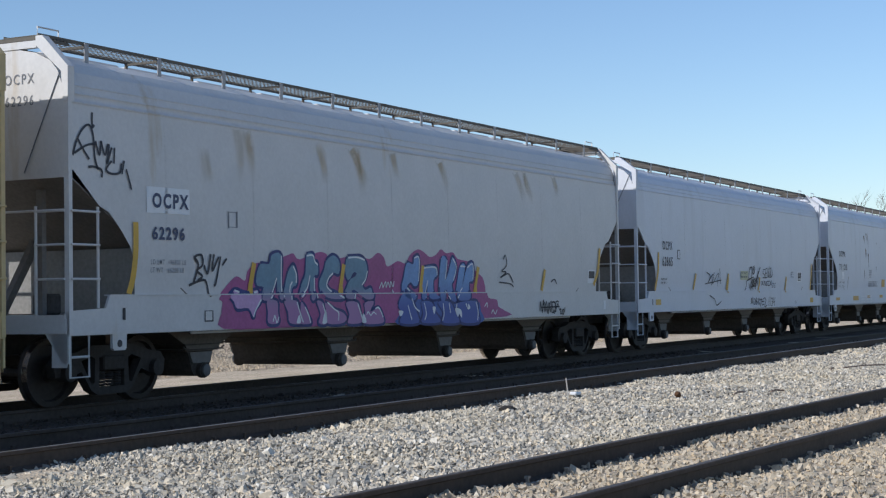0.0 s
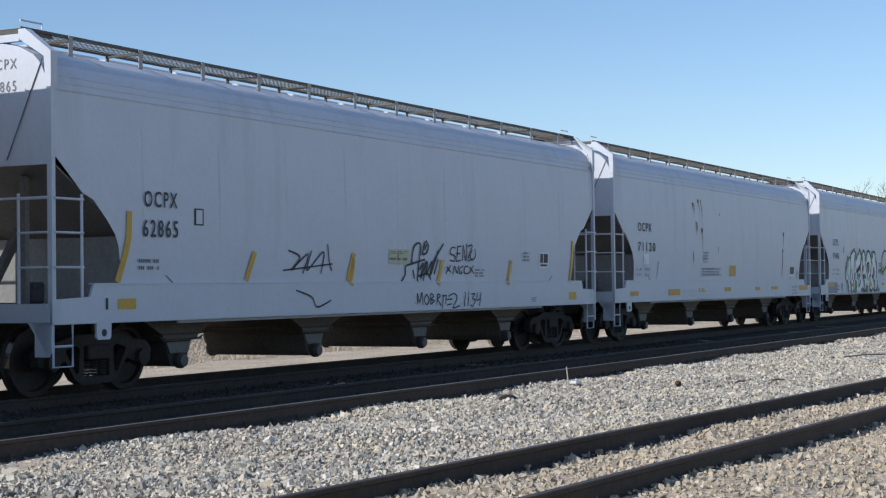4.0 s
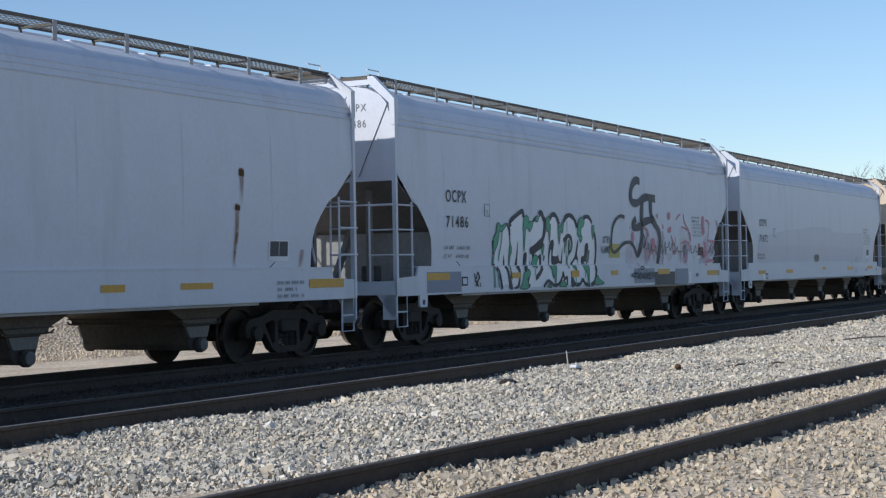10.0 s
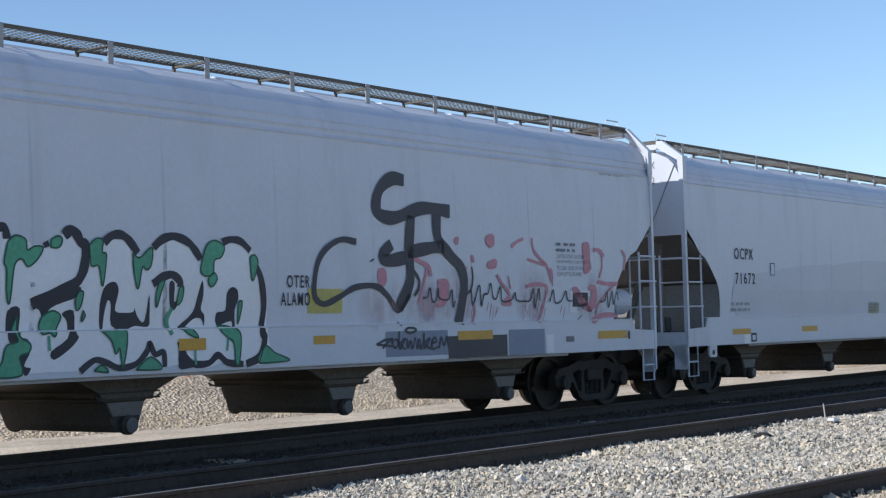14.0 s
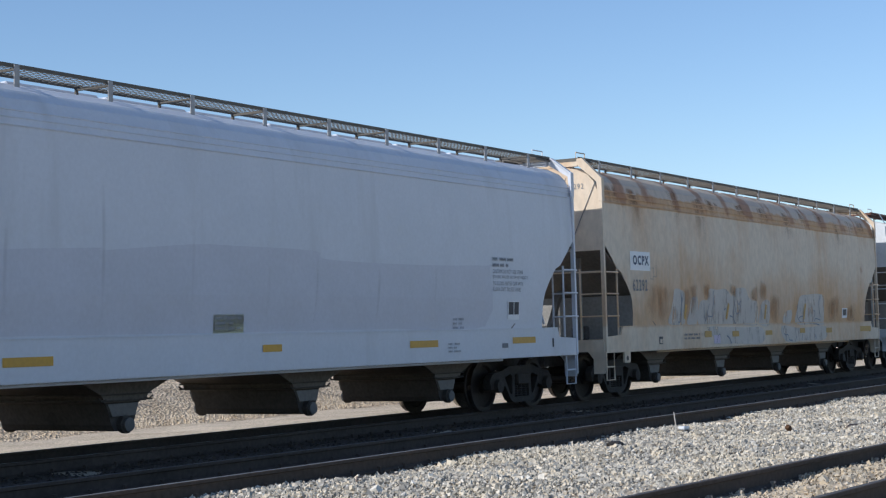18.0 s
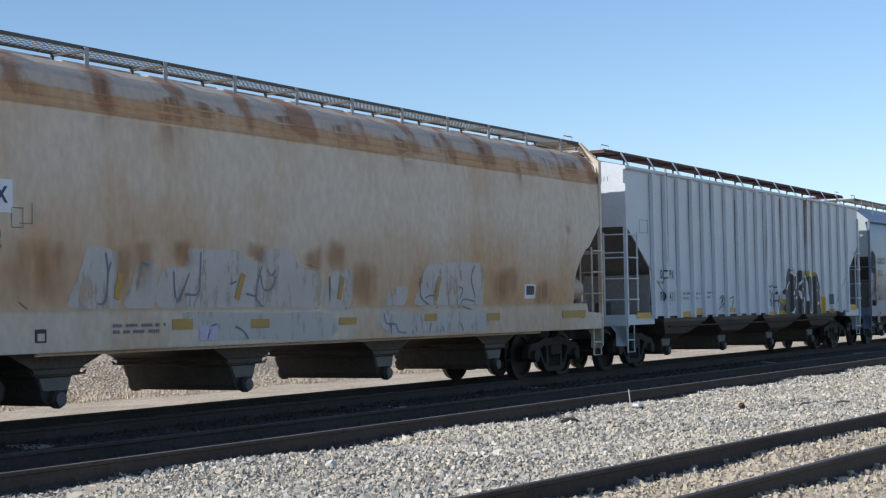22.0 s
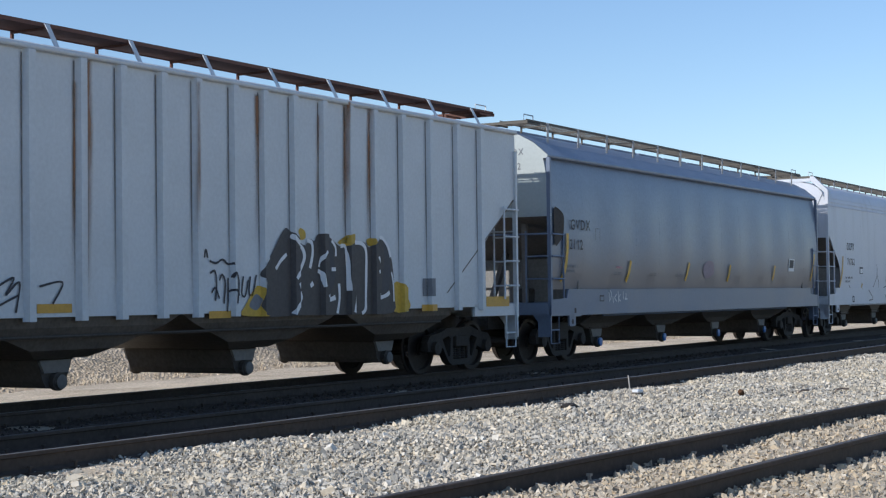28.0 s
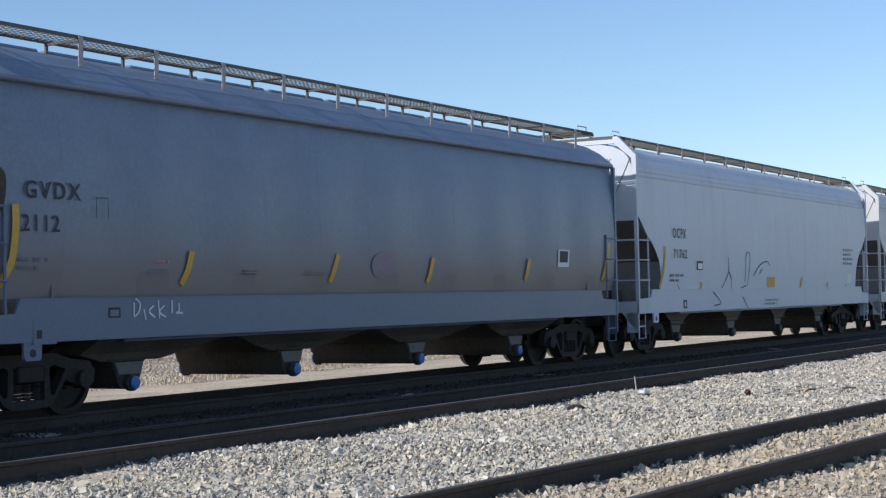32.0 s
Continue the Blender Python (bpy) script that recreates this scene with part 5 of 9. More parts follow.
stroke(1, M_LABEL, 6, 0.030, (6.81, 2.06, 7.11, 2.07, 7.34, 2.03), "graffiti")
stroke(1, M_LABEL, 6, 0.030, (7.44, 1.85, 7.39, 1.71, 7.28, 1.61), "graffiti")
stroke(1, M_LABEL, 6, 0.030, (7.03, 1.47, 7.00, 1.38), "graffiti")
stroke(1, M_LABEL, 6, 0.030, (5.25, 1.34, 5.34, 1.16, 5.42, 1.02), "graffiti")
stroke(1, M_LABEL, 6, 0.030, (5.48, 1.26, 5.58, 1.13, 5.63, 1.01), "graffiti")
stroke(1, M_LABEL, 6, 0.030, (6.00, 1.31, 6.08, 1.15, 6.12, 1.00), "graffiti")
stroke(1, M_LABEL, 6, 0.030, (6.14, 1.33, 6.35, 1.22, 6.48, 1.16, 6.47, 1.03), "graffiti")
stroke(1, M_LABEL, 6, 0.030, (7.09, 1.30, 7.19, 1.13, 7.25, 1.00), "graffiti")
stroke(1, M_LABEL, 6, 0.030, (7.66, 1.21, 7.79, 1.22, 7.93, 1.06), "graffiti")
stroke(1, M_LABEL, 6, 0.030, (3.62, 1.53, 3.94, 1.47, 4.22, 1.51), "graffiti")
stroke(1, M_LABEL, 6, 0.030, (4.27, 1.39, 4.12, 1.23, 4.06, 1.13), "graffiti")
stroke(1, M_LABEL, 6, 0.030, (9.07, 2.09, 9.24, 2.09, 9.25, 1.68), "graffiti")
stroke(1, M_LABEL, 6, 0.030, (8.84, 1.56, 9.11, 1.42), "graffiti")
stroke(1, M_LABEL, 6, 0.030, (9.43, 1.92, 9.87, 1.93, 9.94, 1.79), "graffiti")
stroke(1, M_LABEL, 6, 0.030, (9.59, 1.69, 9.49, 1.39), "graffiti")
stroke(1, M_LABEL, 6, 0.030, (10.32, 2.07, 10.27, 1.72), "graffiti")
stroke(1, M_LABEL, 6, 0.030, (10.54, 2.11, 10.69, 1.95, 10.60, 1.70), "graffiti")
stroke(1, M_LABEL, 6, 0.030, (10.27, 1.51, 10.43, 1.35), "graffiti")
stroke(1, M_LABEL, 6, 0.030, (10.86, 1.97, 11.06, 1.96), "graffiti")
stroke(1, M_LABEL, 6, 0.030, (11.14, 1.94, 11.37, 2.01, 11.40, 1.72), "graffiti")
stroke(1, M_LABEL, 6, 0.030, (10.97, 1.56, 10.72, 1.37), "graffiti")
stroke(1, M_LABEL, 6, 0.030, (8.96, 1.37, 9.06, 1.22, 9.23, 1.14), "graffiti")
stroke(1, M_LABEL, 6, 0.030, (8.81, 1.25, 8.88, 1.11, 8.94, 1.00), "graffiti")
stroke(1, M_LABEL, 6, 0.030, (9.41, 1.29, 9.48, 1.10, 9.42, 0.99), "graffiti")
stroke(1, M_LABEL, 6, 0.030, (10.13, 1.28, 10.16, 1.09, 10.10, 0.96), "graffiti")
stroke(1, M_LABEL, 6, 0.030, (10.37, 1.28, 10.42, 1.10), "graffiti")
stroke(1, M_LABEL, 6, 0.030, (10.68, 1.27, 10.64, 1.12), "graffiti")
stroke(1, M_LABEL, 6, 0.030, (11.48, 1.29, 11.56, 1.10, 11.53, 0.94), "graffiti")
stroke(1, M_LABEL, 6, 0.030, (11.05, 1.27, 11.13, 1.17, 11.19, 1.18), "graffiti")
fill(1, M_LABEL, 6, (5.23, 1.02, 5.31, 1.14, 5.35, 1.02), "graffiti")
fill(1, M_LABEL, 6, (5.98, 1.00, 6.09, 1.21, 6.12, 1.01), "graffiti")
fill(1, M_LABEL, 6, (7.22, 0.99, 7.27, 1.14, 7.37, 0.99), "graffiti")
fill(1, M_LABEL, 6, (8.47, 1.16, 8.64, 1.15, 8.54, 1.06), "graffiti")
fill(1, M_LABEL, 6, (9.72, 1.21, 9.84, 1.21, 9.78, 1.08), "graffiti")
fill(1, M_LABEL, 6, (10.60, 1.18, 10.85, 1.15, 10.87, 1.00, 10.77, 1.08, 10.71, 1.02), "graffiti")
fill(1, M_LABEL, 6, (11.15, 1.26, 11.23, 1.19, 11.15, 1.15), "graffiti")
stroke(1, M_LABEL, 6, 0.025, (7.86, 1.55, 7.94, 1.65, 7.98, 1.57, 8.07, 1.67, 8.09, 1.57, 8.15, 1.66, 8.22, 1.57, 8.24, 1.67, 8.33, 1.58, 8.36, 1.68), "graffiti")
stroke(1, M_LABEL, 6, 0.025, (8.30, 1.53, 8.36, 1.48), "graffiti")
stroke(1, M_LABEL, 6, 0.025, (11.84, 1.20, 11.95, 1.27, 11.96, 1.18), "graffiti")
stroke(1, M_LABEL, 6, 0.025, (12.14, 1.06, 12.21, 1.13, 12.30, 1.05, 12.39, 1.13), "graffiti")
stroke(1, M_LABEL, 6, 0.025, (4.58, 1.05, 4.63, 1.14, 4.68, 1.03, 4.74, 1.12), "graffiti")
stroke(1, M_LABEL, 6, 0.025, (7.38, 1.11, 7.43, 1.16, 7.51, 1.10, 7.60, 1.15, 7.70, 1.11), "graffiti")
stroke(1, M_YELLOW, 5, 0.110, (4.11, 1.94, 4.00, 1.47), "reflector")
stroke(1, M_YELLOW, 5, 0.110, (6.68, 1.95, 6.58, 1.47), "reflector")
stroke(1, M_YELLOW, 5, 0.110, (9.40, 1.96, 9.32, 1.46), "reflector")
stroke(1, M_YELLOW, 5, 0.110, (11.62, 1.96, 11.48, 1.46), "reflector")
stroke(1, M_YELLOW, 5, 0.110, (1.33, 2.45, 1.33, 2.10, 1.29, 1.72, 1.21, 1.48), "reflector")
stroke(1, M_YELLOW, 5, 0.110, (17.77, 2.45, 17.64, 1.94, 17.43, 1.62), "reflector")
stroke(1, M_YELLOW, 5, 0.110, (14.74, 1.94, 14.61, 1.50), "reflector")
stroke(1, M_BLACK, 3, 0.035, (0.09, 3.26, 0.17, 3.45, 0.30, 3.62, 0.43, 3.68, 0.50, 3.55, 0.52, 3.26, 0.58, 3.11), "tag")
stroke(1, M_BLACK, 3, 0.035, (0.12, 3.29, 0.36, 3.41, 0.54, 3.44), "tag")
stroke(1, M_BLACK, 3, 0.035, (0.19, 3.49, 0.30, 3.35, 0.41, 3.23), "tag")
stroke(1, M_BLACK, 3, 0.035, (0.50, 3.85, 0.49, 3.66, 0.53, 3.69), "tag")
stroke(1, M_BLACK, 3, 0.035, (0.54, 3.48, 0.61, 3.30, 0.65, 3.49), "tag")
stroke(1, M_BLACK, 3, 0.035, (0.65, 3.49, 0.72, 3.31, 0.79, 3.46), "tag")
stroke(1, M_BLACK, 3, 0.035, (0.81, 3.46, 0.76, 3.20, 0.86, 3.42), "tag")
stroke(1, M_BLACK, 3, 0.035, (0.92, 3.42, 0.90, 3.21), "tag")
stroke(1, M_BLACK, 3, 0.035, (0.39, 3.13, 0.52, 3.14, 0.65, 3.10, 0.65, 3.01), "tag")
stroke(1, M_BLACK, 3, 0.035, (0.85, 3.24, 0.74, 3.12, 0.85, 3.07, 1.02, 3.10, 1.05, 3.22), "tag")
stroke(1, M_BLACK, 3, 0.035, (1.11, 3.26, 1.06, 3.08), "tag")
stroke(1, M_BLACK, 3, 0.035, (1.15, 3.15, 1.22, 2.97, 1.25, 2.88), "tag")
stroke(1, M_BLACK, 3, 0.040, (2.64, 1.64, 2.73, 1.89, 2.64, 2.00, 2.80, 2.03, 2.83, 1.89, 2.70, 1.81, 2.84, 1.73, 2.73, 1.67), "tag")
stroke(1, M_BLACK, 3, 0.040, (2.87, 1.89, 2.96, 1.77, 3.02, 2.05), "tag")
stroke(1, M_BLACK, 3, 0.040, (3.10, 2.05, 3.07, 1.81, 3.21, 2.01), "tag")
stroke(1, M_BLACK, 3, 0.040, (3.26, 2.02, 3.17, 1.65, 3.12, 1.60), "tag")
stroke(1, M_BLACK, 3, 0.040, (2.53, 1.60, 2.80, 1.67, 2.93, 1.65, 3.01, 1.44), "tag")
stroke(1, M_BLACK, 3, 0.040, (3.41, 1.99, 3.31, 1.89), "tag")
stroke(1, M_BLACK, 3, 0.030, (12.73, 2.12, 12.83, 2.21, 12.88, 2.01, 12.67, 1.89, 12.87, 1.87, 12.61, 1.76, 12.98, 1.84, 13.21, 1.67), "tag")
stroke(1, M_BLACK, 3, 0.030, (12.56, 1.67, 13.07, 1.64, 13.23, 1.58), "tag")
stroke(1, M_BLACK, 3, 0.030, (15.08, 1.68, 15.26, 1.74, 15.38, 1.64), "tag")
stroke(1, M_BLACK, 3, 0.030, (14.56, 1.03, 14.66, 1.26, 14.85, 1.02, 15.01, 1.28, 15.17, 1.02, 15.36, 1.22, 15.44, 1.10), "tag")
stroke(1, M_BLACK, 3, 0.030, (14.51, 1.15, 15.45, 1.16), "tag")
plate(1, M_LABEL, 1, 1.57, 2.53, 2.59, 2.95, "sticker")
word(1, M_NAVYL, "OCPX", 1.69, 2.50, 2.66, 2.87)
word(1, M_NAVYL, "62296", 1.69, 2.41, 2.22, 2.41)
caption(1, M_TEXT, "LD LMT  196800 LB", 1.66, 2.44, 1.885, 1.955)
caption(1, M_TEXT, "LT WT   66200 LB", 1.66, 2.40, 1.775, 1.845)
plate(1, M_TEXT, 2, 3.45, 3.69, 2.67, 2.68, "sticker")
plate(1, M_TEXT, 2, 3.45, 3.69, 2.45, 2.46, "sticker")
plate(1, M_TEXT, 2, 3.45, 3.48, 2.44, 2.68, "sticker")
plate(1, M_TEXT, 2, 3.66, 3.69, 2.45, 2.69, "sticker")
plate(1, M_LABEL, 1, 17.08, 17.53, 1.66, 1.96, "sticker")
plate(1, M_BLACK, 2, 17.14, 17.47, 1.77, 1.93, "sticker")
plate(1, M_BLACK, 1, 2.86, 3.07, 1.08, 1.24, "sticker")
plate(1, M_CREAM, 2, 2.88, 3.04, 1.10, 1.23, "sticker")
plate(1, M_BLACK, 1, 1.05, 1.11, 1.14, 1.30, "sticker")
plate(1, M_LABEL, 1, 17.95, 18.08, 1.07, 1.27, "sticker")
stroke(1, M_OCHRES, 1, 0.340, (3.69, 4.03, 3.80, 3.66, 3.76, 3.07), "stain")
stroke(1, M_OCHRES, 1, 0.340, (3.95, 3.97, 4.06, 3.60, 4.08, 3.09), "stain")
stroke(1, M_OCHRES, 1, 0.340, (6.88, 4.00, 7.20, 3.64, 7.37, 3.08), "stain")
stroke(1, M_OCHRES, 1, 0.340, (7.17, 3.97, 7.31, 3.56, 7.47, 3.28), "stain")
stroke(1, M_OCHRES, 1, 0.340, (10.02, 4.00, 10.24, 3.75, 10.45, 3.29), "stain")
stroke(1, M_OCHRES, 1, 0.340, (13.29, 4.01, 13.55, 3.74, 13.81, 3.29), "stain")
stroke(1, M_OCHRES, 1, 0.340, (13.83, 3.99, 13.96, 3.65, 14.22, 3.31), "stain")
stroke(1, M_OCHRES, 1, 0.340, (5.98, 3.92, 6.11, 3.57, 6.17, 3.21), "stain")
stroke(1, M_OCHRES, 1, 0.340, (2.89, 3.59, 2.95, 3.27, 2.98, 3.03), "stain")
stroke(1, M_OCHRES, 1, 0.340, (8.35, 3.97, 8.45, 3.73, 8.54, 3.44), "stain")
stroke(1, M_OCHRES, 1, 0.340, (15.26, 4.02, 15.40, 3.73, 15.54, 3.49), "stain")
stroke(1, M_BLACK, 3, 0.035, (14.44, 1.07, 14.48, 1.27, 14.55, 1.07, 14.63, 1.31, 14.69, 1.06, 14.77, 1.27, 14.83, 1.06), "tag")
stroke(1, M_BLACK, 3, 0.035, (14.87, 1.06, 14.91, 1.25, 14.99, 1.05), "tag")
stroke(1, M_BLACK, 3, 0.035, (15.05, 1.26, 15.05, 1.05, 15.20, 1.08, 15.22, 1.24, 15.07, 1.26), "tag")
stroke(1, M_BLACK, 3, 0.035, (15.26, 1.05, 15.28, 1.26, 15.42, 1.26), "tag")
stroke(1, M_BLACK, 3, 0.035, (15.28, 1.15, 15.38, 1.17), "tag")
stroke(1, M_BLACK, 3, 0.035, (15.44, 1.08, 15.53, 1.11, 15.49, 1.01, 15.57, 1.02), "tag")
stroke(1, M_BLACK, 3, 0.035, (15.61, 1.09, 15.68, 1.09, 15.66, 1.00, 15.59, 1.02, 15.61, 1.09), "tag")
stroke(1, M_BLACK, 3, 0.035, (15.74, 1.14, 15.73, 1.03), "tag")
stroke(2, M_YELLOW, 5, 0.110, (7.30, 1.86, 7.28, 1.67, 7.21, 1.42), "reflector")
stroke(2, M_YELLOW, 5, 0.110, (10.43, 1.87, 10.39, 1.65, 10.27, 1.42), "reflector")
stroke(2, M_YELLOW, 5, 0.110, (13.39, 1.89, 13.34, 1.66, 13.22, 1.41), "reflector")
stroke(2, M_BLACK, 3, 0.045, (8.94, 1.47, 9.08, 1.60, 9.08, 1.74, 9.29, 1.79, 9.78, 1.87), "tag")
stroke(2, M_BLACK, 3, 0.045, (9.29, 1.79, 9.35, 2.06, 9.51, 2.16, 9.62, 2.11, 9.57, 1.84, 9.53, 1.46), "tag")
stroke(2, M_BLACK, 3, 0.045, (9.35, 1.68, 9.43, 1.53), "tag")
stroke(2, M_BLACK, 3, 0.045, (9.78, 2.19, 9.69, 1.99, 9.82, 1.98, 9.91, 2.11, 9.82, 2.21), "tag")
stroke(2, M_BLACK, 3, 0.045, (9.84, 2.14, 9.76, 2.04), "tag")
stroke(2, M_BLACK, 3, 0.045, (9.59, 1.68, 9.72, 1.80, 9.65, 1.53, 9.84, 1.84, 9.75, 1.49), "tag")
stroke(2, M_BLACK, 3, 0.045, (9.90, 1.84, 9.85, 1.60, 10.06, 1.84, 10.00, 1.57, 10.29, 2.04), "tag")
stroke(2, M_BLACK, 3, 0.045, (10.49, 2.17, 10.13, 1.84, 10.05, 1.62), "tag")
stroke(2, M_BLACK, 3, 0.045, (10.29, 1.88, 10.16, 1.61), "tag")
stroke(2, M_BLACK, 3, 0.045, (9.53, 1.57, 9.90, 1.61, 10.03, 1.51), "tag")
stroke(2, M_BLACK, 3, 0.030, (10.97, 2.10, 10.82, 2.10, 10.76, 2.00, 10.95, 1.94, 10.92, 1.85, 10.75, 1.87), "tag")
stroke(2, M_BLACK, 3, 0.030, (11.06, 2.12, 11.02, 1.85), "tag")
stroke(2, M_BLACK, 3, 0.030, (11.04, 2.12, 11.20, 2.14), "tag")
stroke(2, M_BLACK, 3, 0.030, (11.02, 1.99, 11.17, 2.00), "tag")
stroke(2, M_BLACK, 3, 0.030, (11.02, 1.85, 11.20, 1.87), "tag")
stroke(2, M_BLACK, 3, 0.030, (11.26, 1.86, 11.29, 2.15, 11.40, 1.86, 11.44, 2.19), "tag")
stroke(2, M_BLACK, 3, 0.030, (11.49, 2.13, 11.66, 2.15, 11.48, 1.88, 11.68, 1.90), "tag")
stroke(2, M_BLACK, 3, 0.030, (11.66, 2.07, 11.58, 1.95, 11.68, 1.88, 11.80, 1.95, 11.77, 2.10), "tag")
stroke(2, M_BLACK, 3, 0.030, (10.61, 1.62, 10.79, 1.77), "tag")
stroke(2, M_BLACK, 3, 0.030, (10.63, 1.75, 10.81, 1.64), "tag")
stroke(2, M_BLACK, 3, 0.030, (10.89, 1.61, 10.95, 1.76, 11.06, 1.63, 11.12, 1.77), "tag")
stroke(2, M_BLACK, 3, 0.030, (11.30, 1.76, 11.17, 1.72, 11.17, 1.63, 11.25, 1.63, 11.25, 1.68), "tag")
stroke(2, M_BLACK, 3, 0.030, (11.51, 1.76, 11.37, 1.74, 11.37, 1.63, 11.54, 1.63), "tag")
stroke(2, M_BLACK, 3, 0.030, (11.56, 1.63, 11.74, 1.78), "tag")
stroke(2, M_BLACK, 3, 0.030, (11.57, 1.75, 11.75, 1.63), "tag")
stroke(2, M_BLACK, 3, 0.028, (9.38, 1.10, 9.39, 1.09), "tag")
stroke(2, M_BLACK, 3, 0.028, (9.47, 1.07, 9.47, 1.26, 9.55, 1.10, 9.63, 1.28, 9.67, 1.06), "tag")
stroke(2, M_BLACK, 3, 0.028, (9.80, 1.25, 9.72, 1.14, 9.82, 1.06, 9.90, 1.15, 9.81, 1.25), "tag")
stroke(2, M_BLACK, 3, 0.028, (9.96, 1.06, 9.97, 1.25, 10.08, 1.21, 9.97, 1.15, 10.10, 1.13, 9.97, 1.06), "tag")
stroke(2, M_BLACK, 3, 0.028, (10.13, 1.13, 10.14, 1.12), "tag")
stroke(2, M_BLACK, 3, 0.028, (10.20, 1.05, 10.23, 1.24, 10.33, 1.21, 10.24, 1.15, 10.37, 1.03), "tag")
stroke(2, M_BLACK, 3, 0.028, (10.41, 0.98, 10.46, 1.22), "tag")
stroke(2, M_BLACK, 3, 0.028, (10.41, 1.21, 10.57, 1.22), "tag")
stroke(2, M_BLACK, 3, 0.028, (10.54, 1.06, 10.57, 1.22), "tag")
stroke(2, M_BLACK, 3, 0.028, (10.57, 1.14, 10.81, 1.15), "tag")
stroke(2, M_BLACK, 3, 0.028, (10.59, 1.04, 10.78, 1.06), "tag")
stroke(2, M_BLACK, 3, 0.028, (10.65, 1.20, 10.88, 1.25, 11.00, 1.16, 10.83, 0.99, 11.11, 1.02), "tag")
stroke(2, M_BLACK, 3, 0.028, (11.19, 1.07, 11.20, 1.06), "tag")
stroke(2, M_BLACK, 3, 0.028, (11.30, 1.01, 11.35, 1.28), "tag")
stroke(2, M_BLACK, 3, 0.028, (11.44, 1.01, 11.50, 1.28), "tag")
stroke(2, M_BLACK, 3, 0.028, (11.59, 1.23, 11.73, 1.24, 11.64, 1.15, 11.76, 1.11, 11.64, 1.00, 11.56, 1.04), "tag")
stroke(2, M_BLACK, 3, 0.028, (11.85, 1.26, 11.82, 1.12, 11.99, 1.14), "tag")
stroke(2, M_BLACK, 3, 0.028, (12.00, 1.27, 11.93, 1.00), "tag")
plate(2, M_PALEY, 1, 8.49, 9.23, 1.78, 2.04, "sticker")
bars(2, M_TEXT, 8.53, 9.17, 1.95, 2.01, 2)
bars(2, M_TEXT, 8.51, 9.20, 1.82, 1.90, 1)
plate(2, M_LABEL, 1, 14.75, 15.24, 1.74, 2.07, "sticker")
plate(2, M_BLACK, 2, 14.80, 15.18, 1.85, 2.04, "sticker")
plate(2, M_LABEL, 3, 14.93, 14.96, 1.85, 2.05, "sticker")
plate(2, M_BLACK, 2, 14.82, 15.16, 1.78, 1.82, "sticker")
bars(2, M_TEXT, 13.96, 14.27, 1.85, 2.07, 3)
bars(2, M_TEXT, 11.80, 12.21, 1.54, 1.71, 3)
bars(2, M_TEXT, 14.31, 14.62, 1.04, 1.14, 3)
word(2, M_BLACK, "OCPX", 1.83, 2.56, 2.51, 2.73)
word(2, M_BLACK, "62865", 1.80, 2.57, 2.10, 2.34)
bars(2, M_TEXT, 1.72, 2.20, 1.62, 1.81, 2)
stroke(2, M_YELLOW, 5, 0.110, (1.51, 2.44, 1.48, 2.02, 1.29, 1.49), "reflector")
stroke(2, M_YELLOW, 5, 0.110, (4.44, 1.93, 4.24, 1.51), "reflector")
stroke(2, M_YELLOW, 5, 0.110, (7.31, 1.95, 7.14, 1.50), "reflector")
stroke(2, M_BLACK, 3, 0.030, (5.35, 1.97, 5.68, 1.87, 5.44, 1.66, 5.91, 1.92, 5.78, 1.61), "tag")
stroke(2, M_BLACK, 3, 0.030, (6.02, 1.98, 5.90, 1.66, 6.37, 1.96, 6.31, 1.61), "tag")
stroke(2, M_BLACK, 3, 0.030, (6.49, 2.09, 6.55, 1.82, 6.64, 1.66), "tag")
stroke(2, M_BLACK, 3, 0.030, (5.22, 1.66, 5.90, 1.71, 6.65, 1.77), "tag")
stroke(2, M_BLACK, 3, 0.030, (5.54, 1.35, 5.99, 1.24, 6.15, 1.08, 6.57, 1.18), "tag")
plate(2, M_BLACK, 1, 2.95, 3.17, 2.29, 2.53, "sticker")
plate(2, M_WHITE, 2, 2.99, 3.14, 2.31, 2.51, "sticker")
plate(2, M_YELLOW, 2, 1.27, 1.64, 1.13, 1.27, "reflector")
plate(2, M_BLACK, 1, 1.02, 1.07, 1.13, 1.28, "sticker")
stroke(2, M_YELLOW, 5, 0.110, (16.49, 2.34, 16.45, 1.85, 16.36, 1.45), "reflector")
plate(2, M_YELLOW, 2, 16.26, 16.66, 1.07, 1.23, "reflector")
word(3, M_BLACK, "OCPX", 1.64, 2.60, 2.66, 2.87)
word(3, M_BLACK, "71120", 1.65, 2.85, 2.18, 2.40)
caption(3, M_TEXT, "LD LMT   198400", 1.53, 2.48, 1.71, 1.78)
caption(3, M_TEXT, "LT WT    65600", 1.53, 2.46, 1.57, 1.64)
plate(3, M_SILVER, 1, 2.06, 2.40, 1.86, 2.12, "sticker")
plate(3, M_YEL, 1, 8.98, 9.59, 1.58, 1.88, "sticker")
bars(3, M_FAINT, 6.59, 7.10, 2.00, 2.24, 3)
bars(3, M_FAINT, 6.52, 8.06, 1.59, 1.80, 3)
stroke(3, M_RUNR, 2, 0.100, (5.81, 3.51, 5.83, 3.30), "rust_run")
stroke(3, M_RUNR, 2, 0.100, (6.24, 3.64, 6.33, 3.45, 6.41, 3.21), "rust_run")
stroke(3, M_RUNR, 2, 0.100, (6.06, 3.05, 6.10, 2.61), "rust_run")
stroke(3, M_RUNR, 2, 0.100, (6.52, 2.88, 6.54, 2.44), "rust_run")
stroke(3, M_RUNR, 2, 0.100, (5.81, 2.24, 5.83, 1.95), "rust_run")
